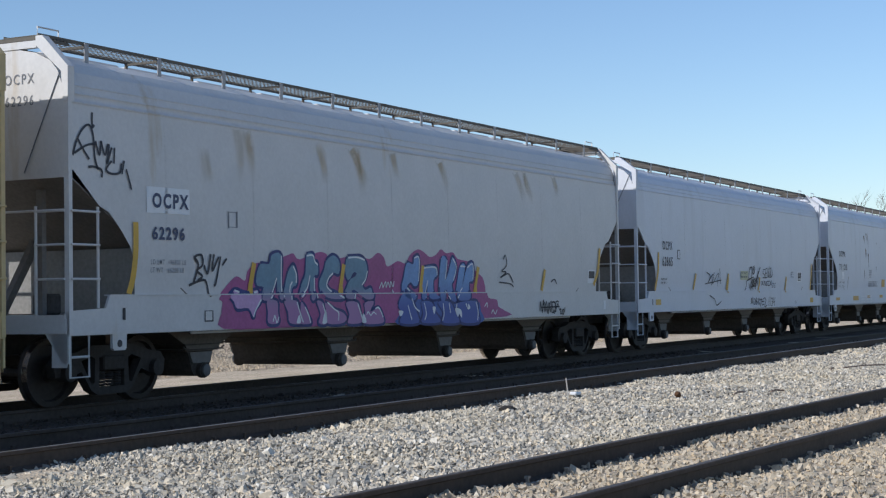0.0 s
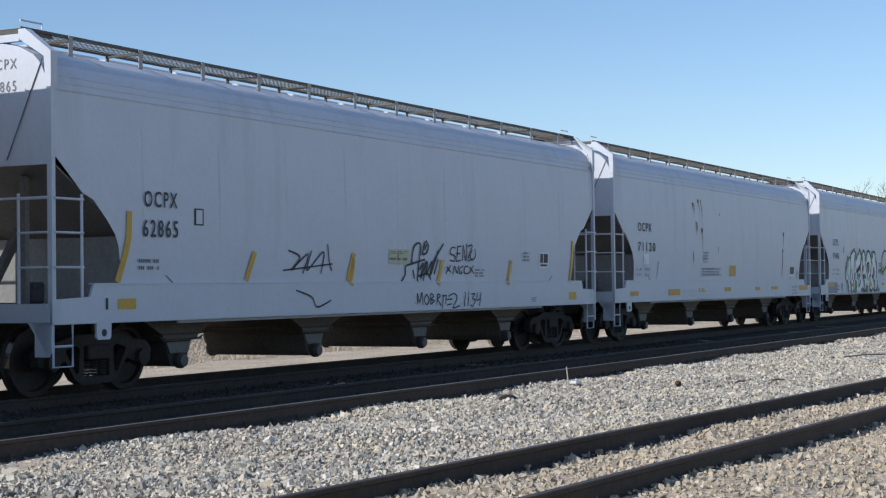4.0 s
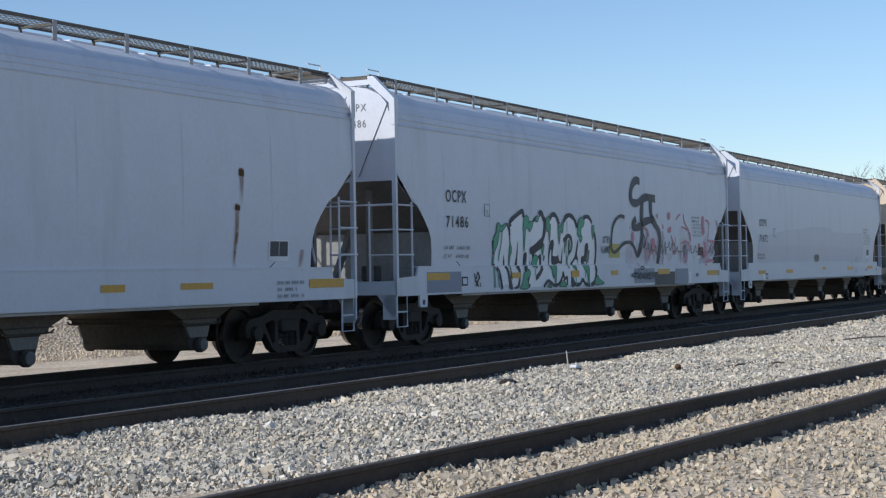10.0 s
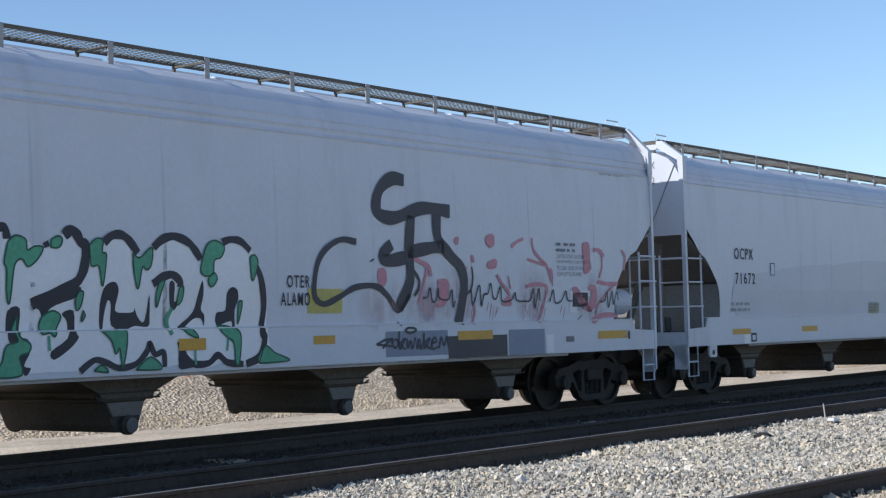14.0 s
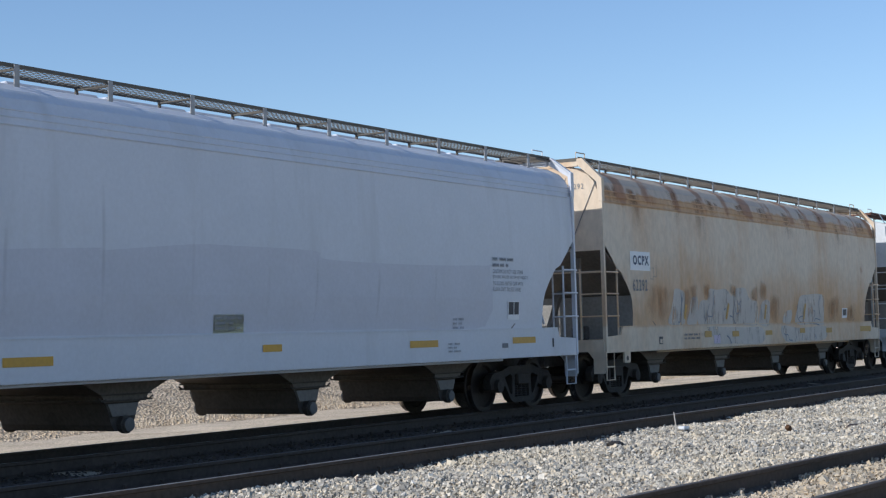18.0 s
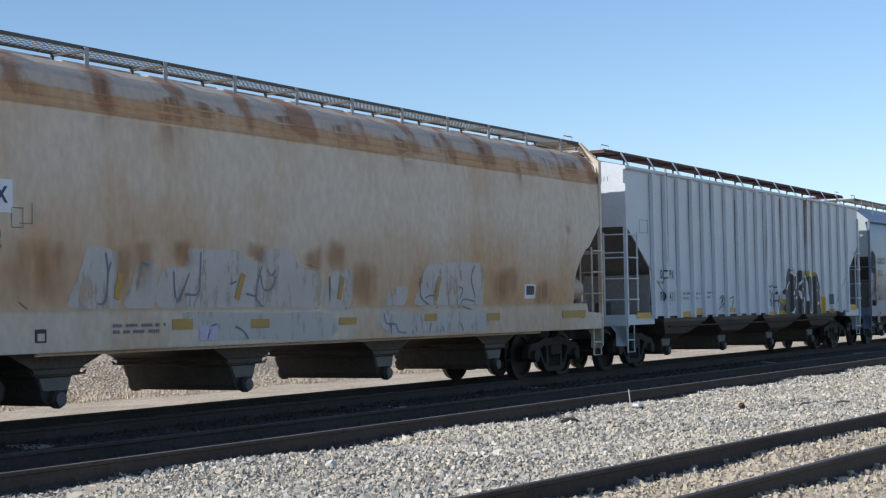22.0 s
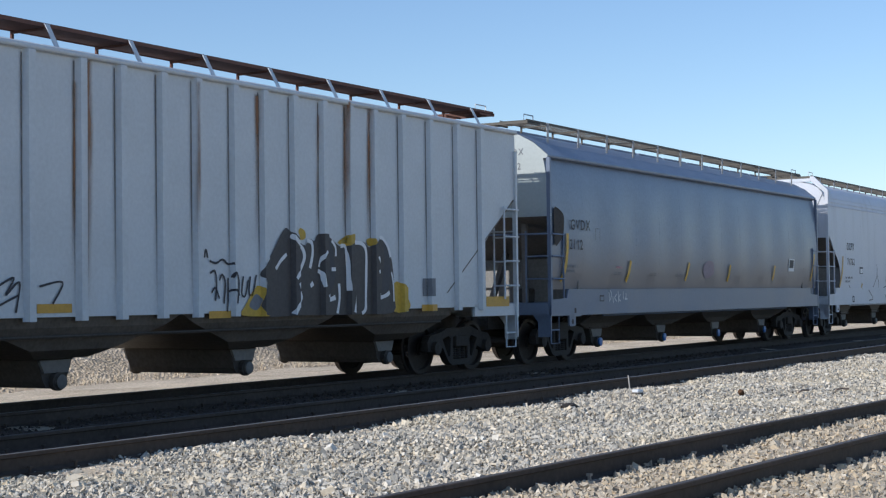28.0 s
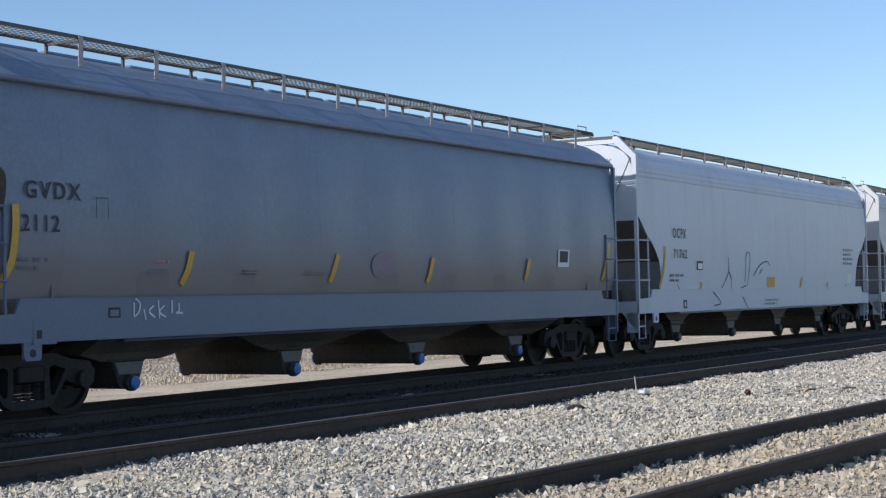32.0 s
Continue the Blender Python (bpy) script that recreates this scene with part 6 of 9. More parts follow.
stroke(3, M_RUNR, 2, 0.100, (7.95, 2.41, 7.98, 2.29), "rust_run")
stroke(3, M_RUNR, 2, 0.100, (3.07, 1.95, 3.04, 1.70, 2.96, 1.43), "rust_run")
stroke(3, M_DUST, 3, 0.090, (6.24, 3.61, 6.30, 3.54), "rust_run")
stroke(3, M_DUST, 3, 0.090, (6.52, 2.85, 6.54, 2.74), "rust_run")
stroke(3, M_DUST, 3, 0.090, (5.81, 3.51, 5.84, 3.47), "rust_run")
plate(3, M_YEL, 2, 1.06, 1.63, 1.11, 1.21, "reflector")
plate(3, M_YEL, 2, 3.77, 4.68, 1.09, 1.25, "reflector")
plate(3, M_YEL, 2, 6.19, 6.72, 1.17, 1.26, "reflector")
plate(3, M_YEL, 2, 8.44, 9.03, 1.16, 1.27, "reflector")
plate(3, M_YEL, 2, 11.43, 11.92, 1.17, 1.27, "reflector")
plate(3, M_YEL, 2, 13.12, 13.87, 1.18, 1.27, "reflector")
bars(3, M_LABEL, 5.12, 7.00, 0.95, 1.26, 3)
bars(3, M_FAINT, 6.54, 8.22, 1.56, 1.81, 3)
bars(3, M_FAINT, 6.64, 7.06, 1.91, 2.23, 4)
stroke(3, M_RUNR, 2, 0.110, (6.53, 2.80, 6.57, 2.57, 6.59, 2.20), "rust_run")
stroke(3, M_RUNR, 2, 0.110, (6.48, 3.63, 6.55, 3.38, 6.60, 3.08), "rust_run")
stroke(3, M_RUNR, 2, 0.110, (5.92, 3.51, 5.96, 3.19), "rust_run")
stroke(3, M_RUNR, 2, 0.110, (6.14, 3.02, 6.18, 2.69), "rust_run")
stroke(3, M_RUNR, 2, 0.110, (5.79, 2.19, 5.80, 1.75), "rust_run")
stroke(3, M_RUNR, 2, 0.110, (7.97, 2.37, 7.97, 2.16), "rust_run")
stroke(3, M_RUNR, 2, 0.110, (8.10, 3.32, 8.10, 3.22), "rust_run")
stroke(3, M_RUNR, 2, 0.110, (14.49, 2.01, 14.41, 1.42), "rust_run")
plate(3, M_YEL, 3, 16.41, 17.44, 1.15, 1.29, "reflector")
bars(3, M_FAINT, 15.51, 16.26, 0.97, 1.28, 3)
plate(3, M_LABEL, 1, 15.32, 15.87, 1.58, 1.90, "sticker")
plate(3, M_CHAR, 2, 15.36, 15.84, 1.65, 1.88, "sticker")
plate(3, M_LABEL, 3, 15.59, 15.60, 1.65, 1.88, "sticker")
stroke(3, M_RUNR, 2, 0.160, (14.61, 2.97, 14.61, 2.66, 14.58, 2.32), "rust_run")
stroke(3, M_RUNR, 2, 0.160, (14.51, 2.44, 14.49, 2.11, 14.46, 1.73), "rust_run")
stroke(3, M_RUNR, 2, 0.160, (16.25, 1.76, 16.23, 1.62, 16.17, 1.40), "rust_run")
stroke(3, M_DUST, 3, 0.130, (14.62, 2.94, 14.61, 2.84), "rust_run")
stroke(3, M_DUST, 3, 0.130, (14.51, 2.41, 14.50, 2.33), "rust_run")
word(4, M_BLACK, "OCPX", 1.97, 2.80, 2.66, 2.89)
word(4, M_BLACK, "71486", 1.98, 2.87, 2.19, 2.41)
word(4, M_TEXT, "LD LMT", 1.91, 2.29, 1.78, 1.85)
word(4, M_TEXT, "218600 LBS", 2.40, 2.95, 1.78, 1.85)
word(4, M_TEXT, "LT WT", 1.89, 2.21, 1.63, 1.69)
word(4, M_TEXT, "67400 LBS", 2.38, 2.92, 1.62, 1.69)
plate(4, M_BLACK, 1, 3.58, 3.81, 2.43, 2.67, "sticker")
plate(4, M_WHITE, 2, 3.60, 3.79, 2.44, 2.66, "sticker")
word(4, M_BLACK, "C", 3.66, 3.74, 2.47, 2.55)
plate(4, M_PATCH, 1, 1.19, 2.54, 0.99, 1.37, "paint_patch")
plate(4, M_YEL, 2, 1.19, 2.07, 1.22, 1.35, "reflector")
plate(4, M_BLACK, 2, 2.56, 2.81, 1.10, 1.27, "sticker")
plate(4, M_WHITE, 3, 2.60, 2.77, 1.13, 1.24, "sticker")
stroke(4, M_BLACK, 3, 0.040, (3.08, 1.33, 3.15, 1.22, 3.24, 1.35, 3.32, 1.22), "tag")
stroke(4, M_BLACK, 3, 0.040, (3.10, 1.19, 3.23, 1.18, 3.32, 1.29), "tag")
stroke(4, M_BLACK, 3, 0.040, (3.14, 1.08, 3.25, 1.16), "tag")
stroke(4, M_BLACK, 3, 0.040, (3.17, 1.16, 3.27, 1.07), "tag")
stroke(4, M_BLACK, 3, 0.040, (3.35, 1.15, 3.35, 1.07), "tag")
fill(4, M_SILVER, 1, (4.00, 1.51, 4.04, 1.70, 4.28, 2.11, 4.51, 2.26, 4.57, 2.29, 4.65, 2.26, 4.72, 1.95, 4.75, 2.35, 4.95, 2.47, 5.28, 2.58, 5.38, 2.53, 5.40, 2.42, 5.52, 2.45, 5.86, 2.40, 6.13, 2.53, 6.26, 2.58, 6.35, 2.44, 6.48, 2.45, 6.67, 2.45, 6.85, 2.53, 7.09, 2.46, 7.20, 2.32, 7.42, 2.38, 7.57, 2.51, 7.77, 2.56, 8.02, 2.45, 8.19, 2.26, 8.33, 2.46, 8.60, 2.53, 8.86, 2.51, 9.08, 2.38, 9.23, 2.15, 9.33, 1.81, 9.31, 1.41, 9.36, 1.14, 9.24, 1.01, 8.96, 1.01, 8.59, 1.06, 8.27, 1.00, 7.96, 1.01, 7.76, 1.05, 7.52, 1.02, 7.28, 1.09, 6.89, 1.03, 6.57, 1.11, 6.34, 1.03, 5.90, 1.03, 5.61, 1.02, 5.19, 1.02, 4.79, 1.02, 4.48, 1.11, 4.32, 1.01, 4.14, 1.26), "graffiti")
fill(4, M_BLACK, 3, (4.54, 2.30, 4.61, 2.32, 4.67, 2.23, 4.73, 2.24, 4.73, 1.98, 4.76, 1.93, 4.70, 1.93, 4.65, 2.16), "graffiti")
fill(4, M_BLACK, 3, (4.44, 1.68, 4.49, 1.56, 4.51, 1.47, 4.64, 1.37, 4.81, 1.02, 4.65, 1.02, 4.60, 1.22, 4.54, 1.36, 4.43, 1.45), "graffiti")
fill(4, M_BLACK, 3, (5.08, 1.97, 5.10, 1.69, 5.09, 1.49, 5.20, 1.35, 5.16, 1.12, 5.07, 1.01, 4.82, 1.02, 5.03, 1.08, 5.10, 1.24, 5.08, 1.35, 4.97, 1.44, 4.98, 1.52, 5.04, 1.69), "graffiti")
fill(4, M_BLACK, 3, (5.38, 1.69, 5.54, 1.72, 5.53, 1.43, 5.62, 1.39, 5.66, 1.27, 5.57, 1.11, 5.66, 1.08, 5.58, 1.00, 5.50, 1.17, 5.43, 1.32, 5.37, 1.40), "graffiti")
fill(4, M_BLACK, 3, (5.68, 1.76, 5.84, 1.80, 6.31, 1.96, 6.33, 1.85, 6.02, 1.75, 5.92, 1.69, 5.90, 1.60, 5.83, 1.63, 5.79, 1.70), "graffiti")
fill(4, M_BLACK, 3, (6.10, 1.66, 6.26, 1.69, 6.28, 1.45, 6.31, 1.39, 6.18, 1.27, 5.97, 1.16, 5.93, 1.25, 6.16, 1.39, 6.17, 1.57), "graffiti")
fill(4, M_BLACK, 3, (6.63, 1.51, 6.63, 1.75, 6.68, 1.93, 6.77, 2.00, 6.86, 2.00, 6.90, 1.90, 6.85, 1.69, 6.99, 1.66, 7.12, 1.67, 7.14, 1.71, 7.19, 1.61, 7.29, 1.56, 7.36, 1.87, 7.37, 1.62, 7.35, 1.50, 7.15, 1.51, 7.00, 1.47, 6.80, 1.52, 6.79, 1.75, 6.74, 1.80, 6.69, 1.63, 6.67, 1.47), "graffiti")
fill(4, M_BLACK, 3, (7.67, 2.00, 7.75, 2.00, 7.75, 1.78, 7.82, 1.84, 7.78, 1.71, 7.69, 1.70), "graffiti")
fill(4, M_BLACK, 3, (8.20, 2.04, 8.22, 1.87, 8.18, 1.70, 8.24, 1.62, 8.23, 1.49, 8.19, 1.58, 8.06, 1.58, 7.88, 1.46, 7.81, 1.49, 8.04, 1.65, 8.12, 1.84), "graffiti")
fill(4, M_BLACK, 3, (8.59, 1.68, 8.61, 1.88, 8.69, 1.96, 8.79, 1.93, 8.81, 1.81, 8.75, 1.68, 8.76, 1.41, 8.71, 1.45, 8.69, 1.55, 8.45, 1.50, 8.44, 1.65), "graffiti")
fill(4, M_BLACK, 3, (7.82, 1.32, 7.92, 1.17, 8.08, 1.04, 7.94, 1.00, 7.79, 1.02), "graffiti")
stroke(4, M_BLACK, 4, 0.100, (3.94, 1.97, 3.99, 1.75, 3.97, 1.51, 4.07, 1.43, 4.20, 1.31, 4.32, 1.01), "graffiti")
stroke(4, M_BLACK, 4, 0.100, (4.74, 2.25, 4.74, 2.35, 4.95, 2.45, 5.28, 2.57, 5.35, 2.55, 5.37, 2.45), "graffiti")
stroke(4, M_BLACK, 4, 0.130, (6.13, 2.51, 6.22, 2.57, 6.30, 2.53, 6.36, 2.44, 6.42, 2.41, 6.42, 2.26, 6.38, 2.11, 6.28, 1.99, 6.06, 1.90, 5.84, 1.82, 5.69, 1.76), "graffiti")
stroke(4, M_BLACK, 4, 0.110, (6.69, 2.45, 6.81, 2.53, 6.95, 2.54, 7.06, 2.48, 7.19, 2.34), "graffiti")
stroke(4, M_BLACK, 4, 0.110, (7.43, 2.41, 7.57, 2.51, 7.75, 2.55, 7.97, 2.49, 8.09, 2.39, 8.17, 2.29), "graffiti")
stroke(4, M_BLACK, 4, 0.110, (7.41, 1.99, 7.56, 2.07, 7.71, 2.10, 7.83, 2.03, 7.84, 1.96), "graffiti")
stroke(4, M_BLACK, 4, 0.100, (8.54, 2.50, 8.68, 2.54, 8.86, 2.52, 9.02, 2.41), "graffiti")
stroke(4, M_BLACK, 4, 0.110, (9.10, 2.24, 9.20, 2.08, 9.26, 1.74, 9.21, 1.41, 9.25, 1.34, 9.16, 1.11, 8.91, 1.02), "graffiti")
stroke(4, M_BLACK, 4, 0.080, (6.32, 1.02, 6.53, 1.14, 6.71, 1.10, 6.89, 1.04, 7.13, 1.08, 7.30, 1.22, 7.34, 1.31, 7.42, 1.18, 7.55, 1.20, 7.57, 1.03), "graffiti")
stroke(4, M_BLACK, 4, 0.090, (7.80, 1.32, 7.89, 1.14, 8.02, 1.05, 8.27, 1.05, 8.43, 1.14, 8.59, 1.05, 8.86, 1.02), "graffiti")
stroke(4, M_BLACK, 4, 0.070, (5.85, 2.39, 5.92, 2.42), "graffiti")
fill(4, M_GREEN, 5, (3.96, 2.03, 4.09, 2.14, 4.11, 2.25, 4.19, 2.32, 4.32, 2.25, 4.51, 2.31, 4.54, 2.27, 4.41, 2.19, 4.34, 2.14, 4.22, 2.15, 4.17, 1.97, 4.12, 1.86, 4.05, 1.78, 3.98, 1.73, 3.95, 1.84), "graffiti")
stroke(4, M_GREEND, 6, 0.022, (3.96, 2.03, 4.09, 2.14, 4.11, 2.25, 4.19, 2.32, 4.32, 2.25, 4.51, 2.31, 4.54, 2.27, 4.41, 2.19, 4.34, 2.14, 4.22, 2.15, 4.17, 1.97, 4.12, 1.86, 4.05, 1.78, 3.98, 1.73, 3.95, 1.84, 3.96, 2.03), "graffiti")
fill(4, M_GREEN, 5, (4.71, 1.93, 4.77, 1.87, 4.80, 1.75, 4.74, 1.64, 4.71, 1.47, 4.77, 1.19, 4.70, 1.39, 4.67, 1.50, 4.69, 1.78), "graffiti")
stroke(4, M_GREEND, 6, 0.022, (4.71, 1.93, 4.77, 1.87, 4.80, 1.75, 4.74, 1.64, 4.71, 1.47, 4.77, 1.19, 4.70, 1.39, 4.67, 1.50, 4.69, 1.78, 4.71, 1.93), "graffiti")
fill(4, M_GREEN, 5, (5.38, 2.42, 5.48, 2.49, 5.61, 2.45, 5.63, 2.34, 5.73, 2.38, 5.84, 2.37, 5.77, 2.25, 5.64, 2.16, 5.56, 2.24, 5.46, 2.16, 5.40, 1.77, 5.36, 1.90, 5.36, 2.13, 5.33, 2.21), "graffiti")
stroke(4, M_GREEND, 6, 0.022, (5.38, 2.42, 5.48, 2.49, 5.61, 2.45, 5.63, 2.34, 5.73, 2.38, 5.84, 2.37, 5.77, 2.25, 5.64, 2.16, 5.56, 2.24, 5.46, 2.16, 5.40, 1.77, 5.36, 1.90, 5.36, 2.13, 5.33, 2.21, 5.38, 2.42), "graffiti")
fill(4, M_GREEN, 5, (5.95, 2.46, 6.04, 2.50, 6.10, 2.47, 6.06, 2.38, 5.95, 2.38), "graffiti")
stroke(4, M_GREEND, 6, 0.022, (5.95, 2.46, 6.04, 2.50, 6.10, 2.47, 6.06, 2.38, 5.95, 2.38, 5.95, 2.46), "graffiti")
fill(4, M_GREEN, 5, (6.48, 2.42, 6.58, 2.49, 6.67, 2.47, 6.66, 2.34, 6.72, 2.30, 6.66, 1.96, 6.61, 2.18, 6.50, 2.19), "graffiti")
stroke(4, M_GREEND, 6, 0.022, (6.48, 2.42, 6.58, 2.49, 6.67, 2.47, 6.66, 2.34, 6.72, 2.30, 6.66, 1.96, 6.61, 2.18, 6.50, 2.19, 6.48, 2.42), "graffiti")
fill(4, M_GREEN, 5, (7.11, 2.34, 7.18, 2.29, 7.25, 2.31, 7.40, 2.41, 7.39, 2.22, 7.32, 2.15, 7.25, 2.18, 7.18, 1.93, 7.12, 2.15), "graffiti")
stroke(4, M_GREEND, 6, 0.022, (7.11, 2.34, 7.18, 2.29, 7.25, 2.31, 7.40, 2.41, 7.39, 2.22, 7.32, 2.15, 7.25, 2.18, 7.18, 1.93, 7.12, 2.15, 7.11, 2.34), "graffiti")
fill(4, M_GREEN, 5, (8.19, 2.26, 8.28, 2.46, 8.41, 2.52, 8.57, 2.45, 8.51, 2.32, 8.40, 2.28, 8.37, 2.12, 8.24, 2.09, 8.17, 2.15), "graffiti")
stroke(4, M_GREEND, 6, 0.022, (8.19, 2.26, 8.28, 2.46, 8.41, 2.52, 8.57, 2.45, 8.51, 2.32, 8.40, 2.28, 8.37, 2.12, 8.24, 2.09, 8.17, 2.15, 8.19, 2.26), "graffiti")
fill(4, M_GREEN, 5, (8.32, 2.09, 8.40, 2.13, 8.44, 2.05, 8.35, 1.96, 8.29, 2.02), "graffiti")
stroke(4, M_GREEND, 6, 0.022, (8.32, 2.09, 8.40, 2.13, 8.44, 2.05, 8.35, 1.96, 8.29, 2.02, 8.32, 2.09), "graffiti")
fill(4, M_GREEN, 5, (9.01, 2.33, 9.10, 2.36, 9.15, 2.25, 9.05, 2.04), "graffiti")
stroke(4, M_GREEND, 6, 0.022, (9.01, 2.33, 9.10, 2.36, 9.15, 2.25, 9.05, 2.04, 9.01, 2.33), "graffiti")
fill(4, M_GREEN, 5, (6.33, 1.90, 6.39, 1.89, 6.36, 1.75, 6.30, 1.69, 6.28, 1.81), "graffiti")
stroke(4, M_GREEND, 6, 0.022, (6.33, 1.90, 6.39, 1.89, 6.36, 1.75, 6.30, 1.69, 6.28, 1.81, 6.33, 1.90), "graffiti")
fill(4, M_GREEN, 5, (6.39, 1.69, 6.42, 1.63, 6.37, 1.57), "graffiti")
stroke(4, M_GREEND, 6, 0.022, (6.39, 1.69, 6.42, 1.63, 6.37, 1.57, 6.39, 1.69), "graffiti")
fill(4, M_GREEN, 5, (5.83, 1.63, 5.97, 1.69, 6.08, 1.63, 6.03, 1.51, 5.98, 1.41, 5.92, 1.45, 5.81, 1.44, 5.79, 1.54), "graffiti")
stroke(4, M_GREEND, 6, 0.022, (5.83, 1.63, 5.97, 1.69, 6.08, 1.63, 6.03, 1.51, 5.98, 1.41, 5.92, 1.45, 5.81, 1.44, 5.79, 1.54, 5.83, 1.63), "graffiti")
fill(4, M_GREEN, 5, (5.43, 1.49, 5.50, 1.63, 5.51, 1.43, 5.65, 1.34, 5.63, 1.25, 5.51, 1.20, 5.53, 1.01, 5.16, 1.01, 5.28, 1.15, 5.34, 1.32, 5.49, 1.37), "graffiti")
stroke(4, M_GREEND, 6, 0.022, (5.43, 1.49, 5.50, 1.63, 5.51, 1.43, 5.65, 1.34, 5.63, 1.25, 5.51, 1.20, 5.53, 1.01, 5.16, 1.01, 5.28, 1.15, 5.34, 1.32, 5.49, 1.37, 5.43, 1.49), "graffiti")
fill(4, M_GREEN, 5, (6.63, 1.46, 6.82, 1.47, 6.98, 1.47, 7.00, 1.32, 6.93, 1.04, 6.89, 1.26, 6.83, 1.20, 6.77, 1.35), "graffiti")
stroke(4, M_GREEND, 6, 0.022, (6.63, 1.46, 6.82, 1.47, 6.98, 1.47, 7.00, 1.32, 6.93, 1.04, 6.89, 1.26, 6.83, 1.20, 6.77, 1.35, 6.63, 1.46), "graffiti")
fill(4, M_GREEN, 5, (7.50, 2.00, 7.59, 2.03, 7.54, 1.90, 7.47, 1.72, 7.46, 1.87), "graffiti")
stroke(4, M_GREEND, 6, 0.022, (7.50, 2.00, 7.59, 2.03, 7.54, 1.90, 7.47, 1.72, 7.46, 1.87, 7.50, 2.00), "graffiti")
fill(4, M_GREEN, 5, (7.82, 1.94, 7.89, 1.96, 7.87, 1.81, 7.79, 1.75), "graffiti")
stroke(4, M_GREEND, 6, 0.022, (7.82, 1.94, 7.89, 1.96, 7.87, 1.81, 7.79, 1.75, 7.82, 1.94), "graffiti")
fill(4, M_GREEN, 5, (7.84, 1.48, 8.01, 1.46, 8.11, 1.36, 7.98, 1.39), "graffiti")
stroke(4, M_GREEND, 6, 0.022, (7.84, 1.48, 8.01, 1.46, 8.11, 1.36, 7.98, 1.39, 7.84, 1.48), "graffiti")
fill(4, M_GREEN, 5, (8.81, 1.78, 8.87, 1.79, 8.86, 1.68, 8.80, 1.51), "graffiti")
stroke(4, M_GREEND, 6, 0.022, (8.81, 1.78, 8.87, 1.79, 8.86, 1.68, 8.80, 1.51, 8.81, 1.78), "graffiti")
fill(4, M_GREEN, 5, (8.45, 1.50, 8.66, 1.48, 8.82, 1.38, 8.79, 1.05, 8.73, 1.04, 8.70, 1.28, 8.60, 1.35, 8.50, 1.42), "graffiti")
stroke(4, M_GREEND, 6, 0.022, (8.45, 1.50, 8.66, 1.48, 8.82, 1.38, 8.79, 1.05, 8.73, 1.04, 8.70, 1.28, 8.60, 1.35, 8.50, 1.42, 8.45, 1.50), "graffiti")
fill(4, M_GREEN, 5, (7.13, 1.01, 7.35, 1.15, 7.52, 1.01), "graffiti")
stroke(4, M_GREEND, 6, 0.022, (7.13, 1.01, 7.35, 1.15, 7.52, 1.01, 7.13, 1.01), "graffiti")
fill(4, M_GREEN, 5, (6.52, 1.02, 6.62, 1.08, 6.72, 1.00), "graffiti")
stroke(4, M_GREEND, 6, 0.022, (6.52, 1.02, 6.62, 1.08, 6.72, 1.00, 6.52, 1.02), "graffiti")
stroke(4, M_GREEN, 5, 0.050, (4.34, 2.13, 4.31, 1.92, 4.23, 1.70, 4.21, 1.57), "graffiti")
stroke(4, M_GREEN, 5, 0.060, (3.97, 1.70, 3.97, 1.48, 4.00, 1.04), "graffiti")
stroke(4, M_GREEN, 5, 0.040, (4.15, 1.37, 4.17, 1.04), "graffiti")
stroke(4, M_GREEN, 5, 0.040, (5.90, 1.42, 5.91, 1.26), "graffiti")
stroke(4, M_GREEN, 5, 0.060, (7.71, 1.71, 7.63, 1.56, 7.69, 1.40), "graffiti")
stroke(4, M_GREEN, 5, 0.035, (8.05, 1.36, 8.06, 1.04), "graffiti")
stroke(4, M_GREEN, 5, 0.035, (8.61, 1.34, 8.58, 1.19), "graffiti")
fill(4, M_GREEN, 5, (9.13, 1.02, 9.25, 1.23, 9.43, 1.14, 9.67, 1.06, 9.61, 1.03), "graffiti")
stroke(4, M_GREEND, 6, 0.022, (9.13, 1.02, 9.25, 1.23, 9.43, 1.14, 9.67, 1.06, 9.61, 1.03, 9.13, 1.02), "graffiti")
word(4, M_BLACK, "OTER", 9.68, 10.11, 1.96, 2.12)
word(4, M_BLACK, "ALAMO", 9.57, 10.12, 1.73, 1.90)
plate(4, M_YEL, 6, 4.75, 5.17, 1.22, 1.33, "reflector")
plate(4, M_YEL, 6, 7.79, 8.23, 1.21, 1.35, "reflector")
plate(4, M_PALEYL, 1, 10.08, 10.76, 1.63, 1.95, "paint_patch")
stroke(4, M_CHAR, 5, 0.200, (12.12, 3.47, 11.85, 3.48, 11.59, 3.33, 11.49, 3.10, 11.57, 2.97, 11.90, 2.94, 12.52, 3.10, 13.16, 3.08), "graffiti")
stroke(4, M_CHAR, 5, 0.200, (12.25, 2.98, 12.19, 2.53, 12.20, 2.07, 11.96, 1.70), "graffiti")
stroke(4, M_CHAR, 5, 0.200, (12.84, 3.02, 12.86, 2.69, 13.12, 2.46, 13.39, 2.27, 13.47, 1.98, 13.34, 1.46), "graffiti")
stroke(4, M_CHAR, 5, 0.200, (12.14, 2.46, 12.67, 2.54, 13.00, 2.57), "graffiti")
stroke(4, M_CHAR, 5, 0.200, (11.80, 2.57, 11.62, 2.43, 11.70, 2.34, 12.10, 2.39), "graffiti")
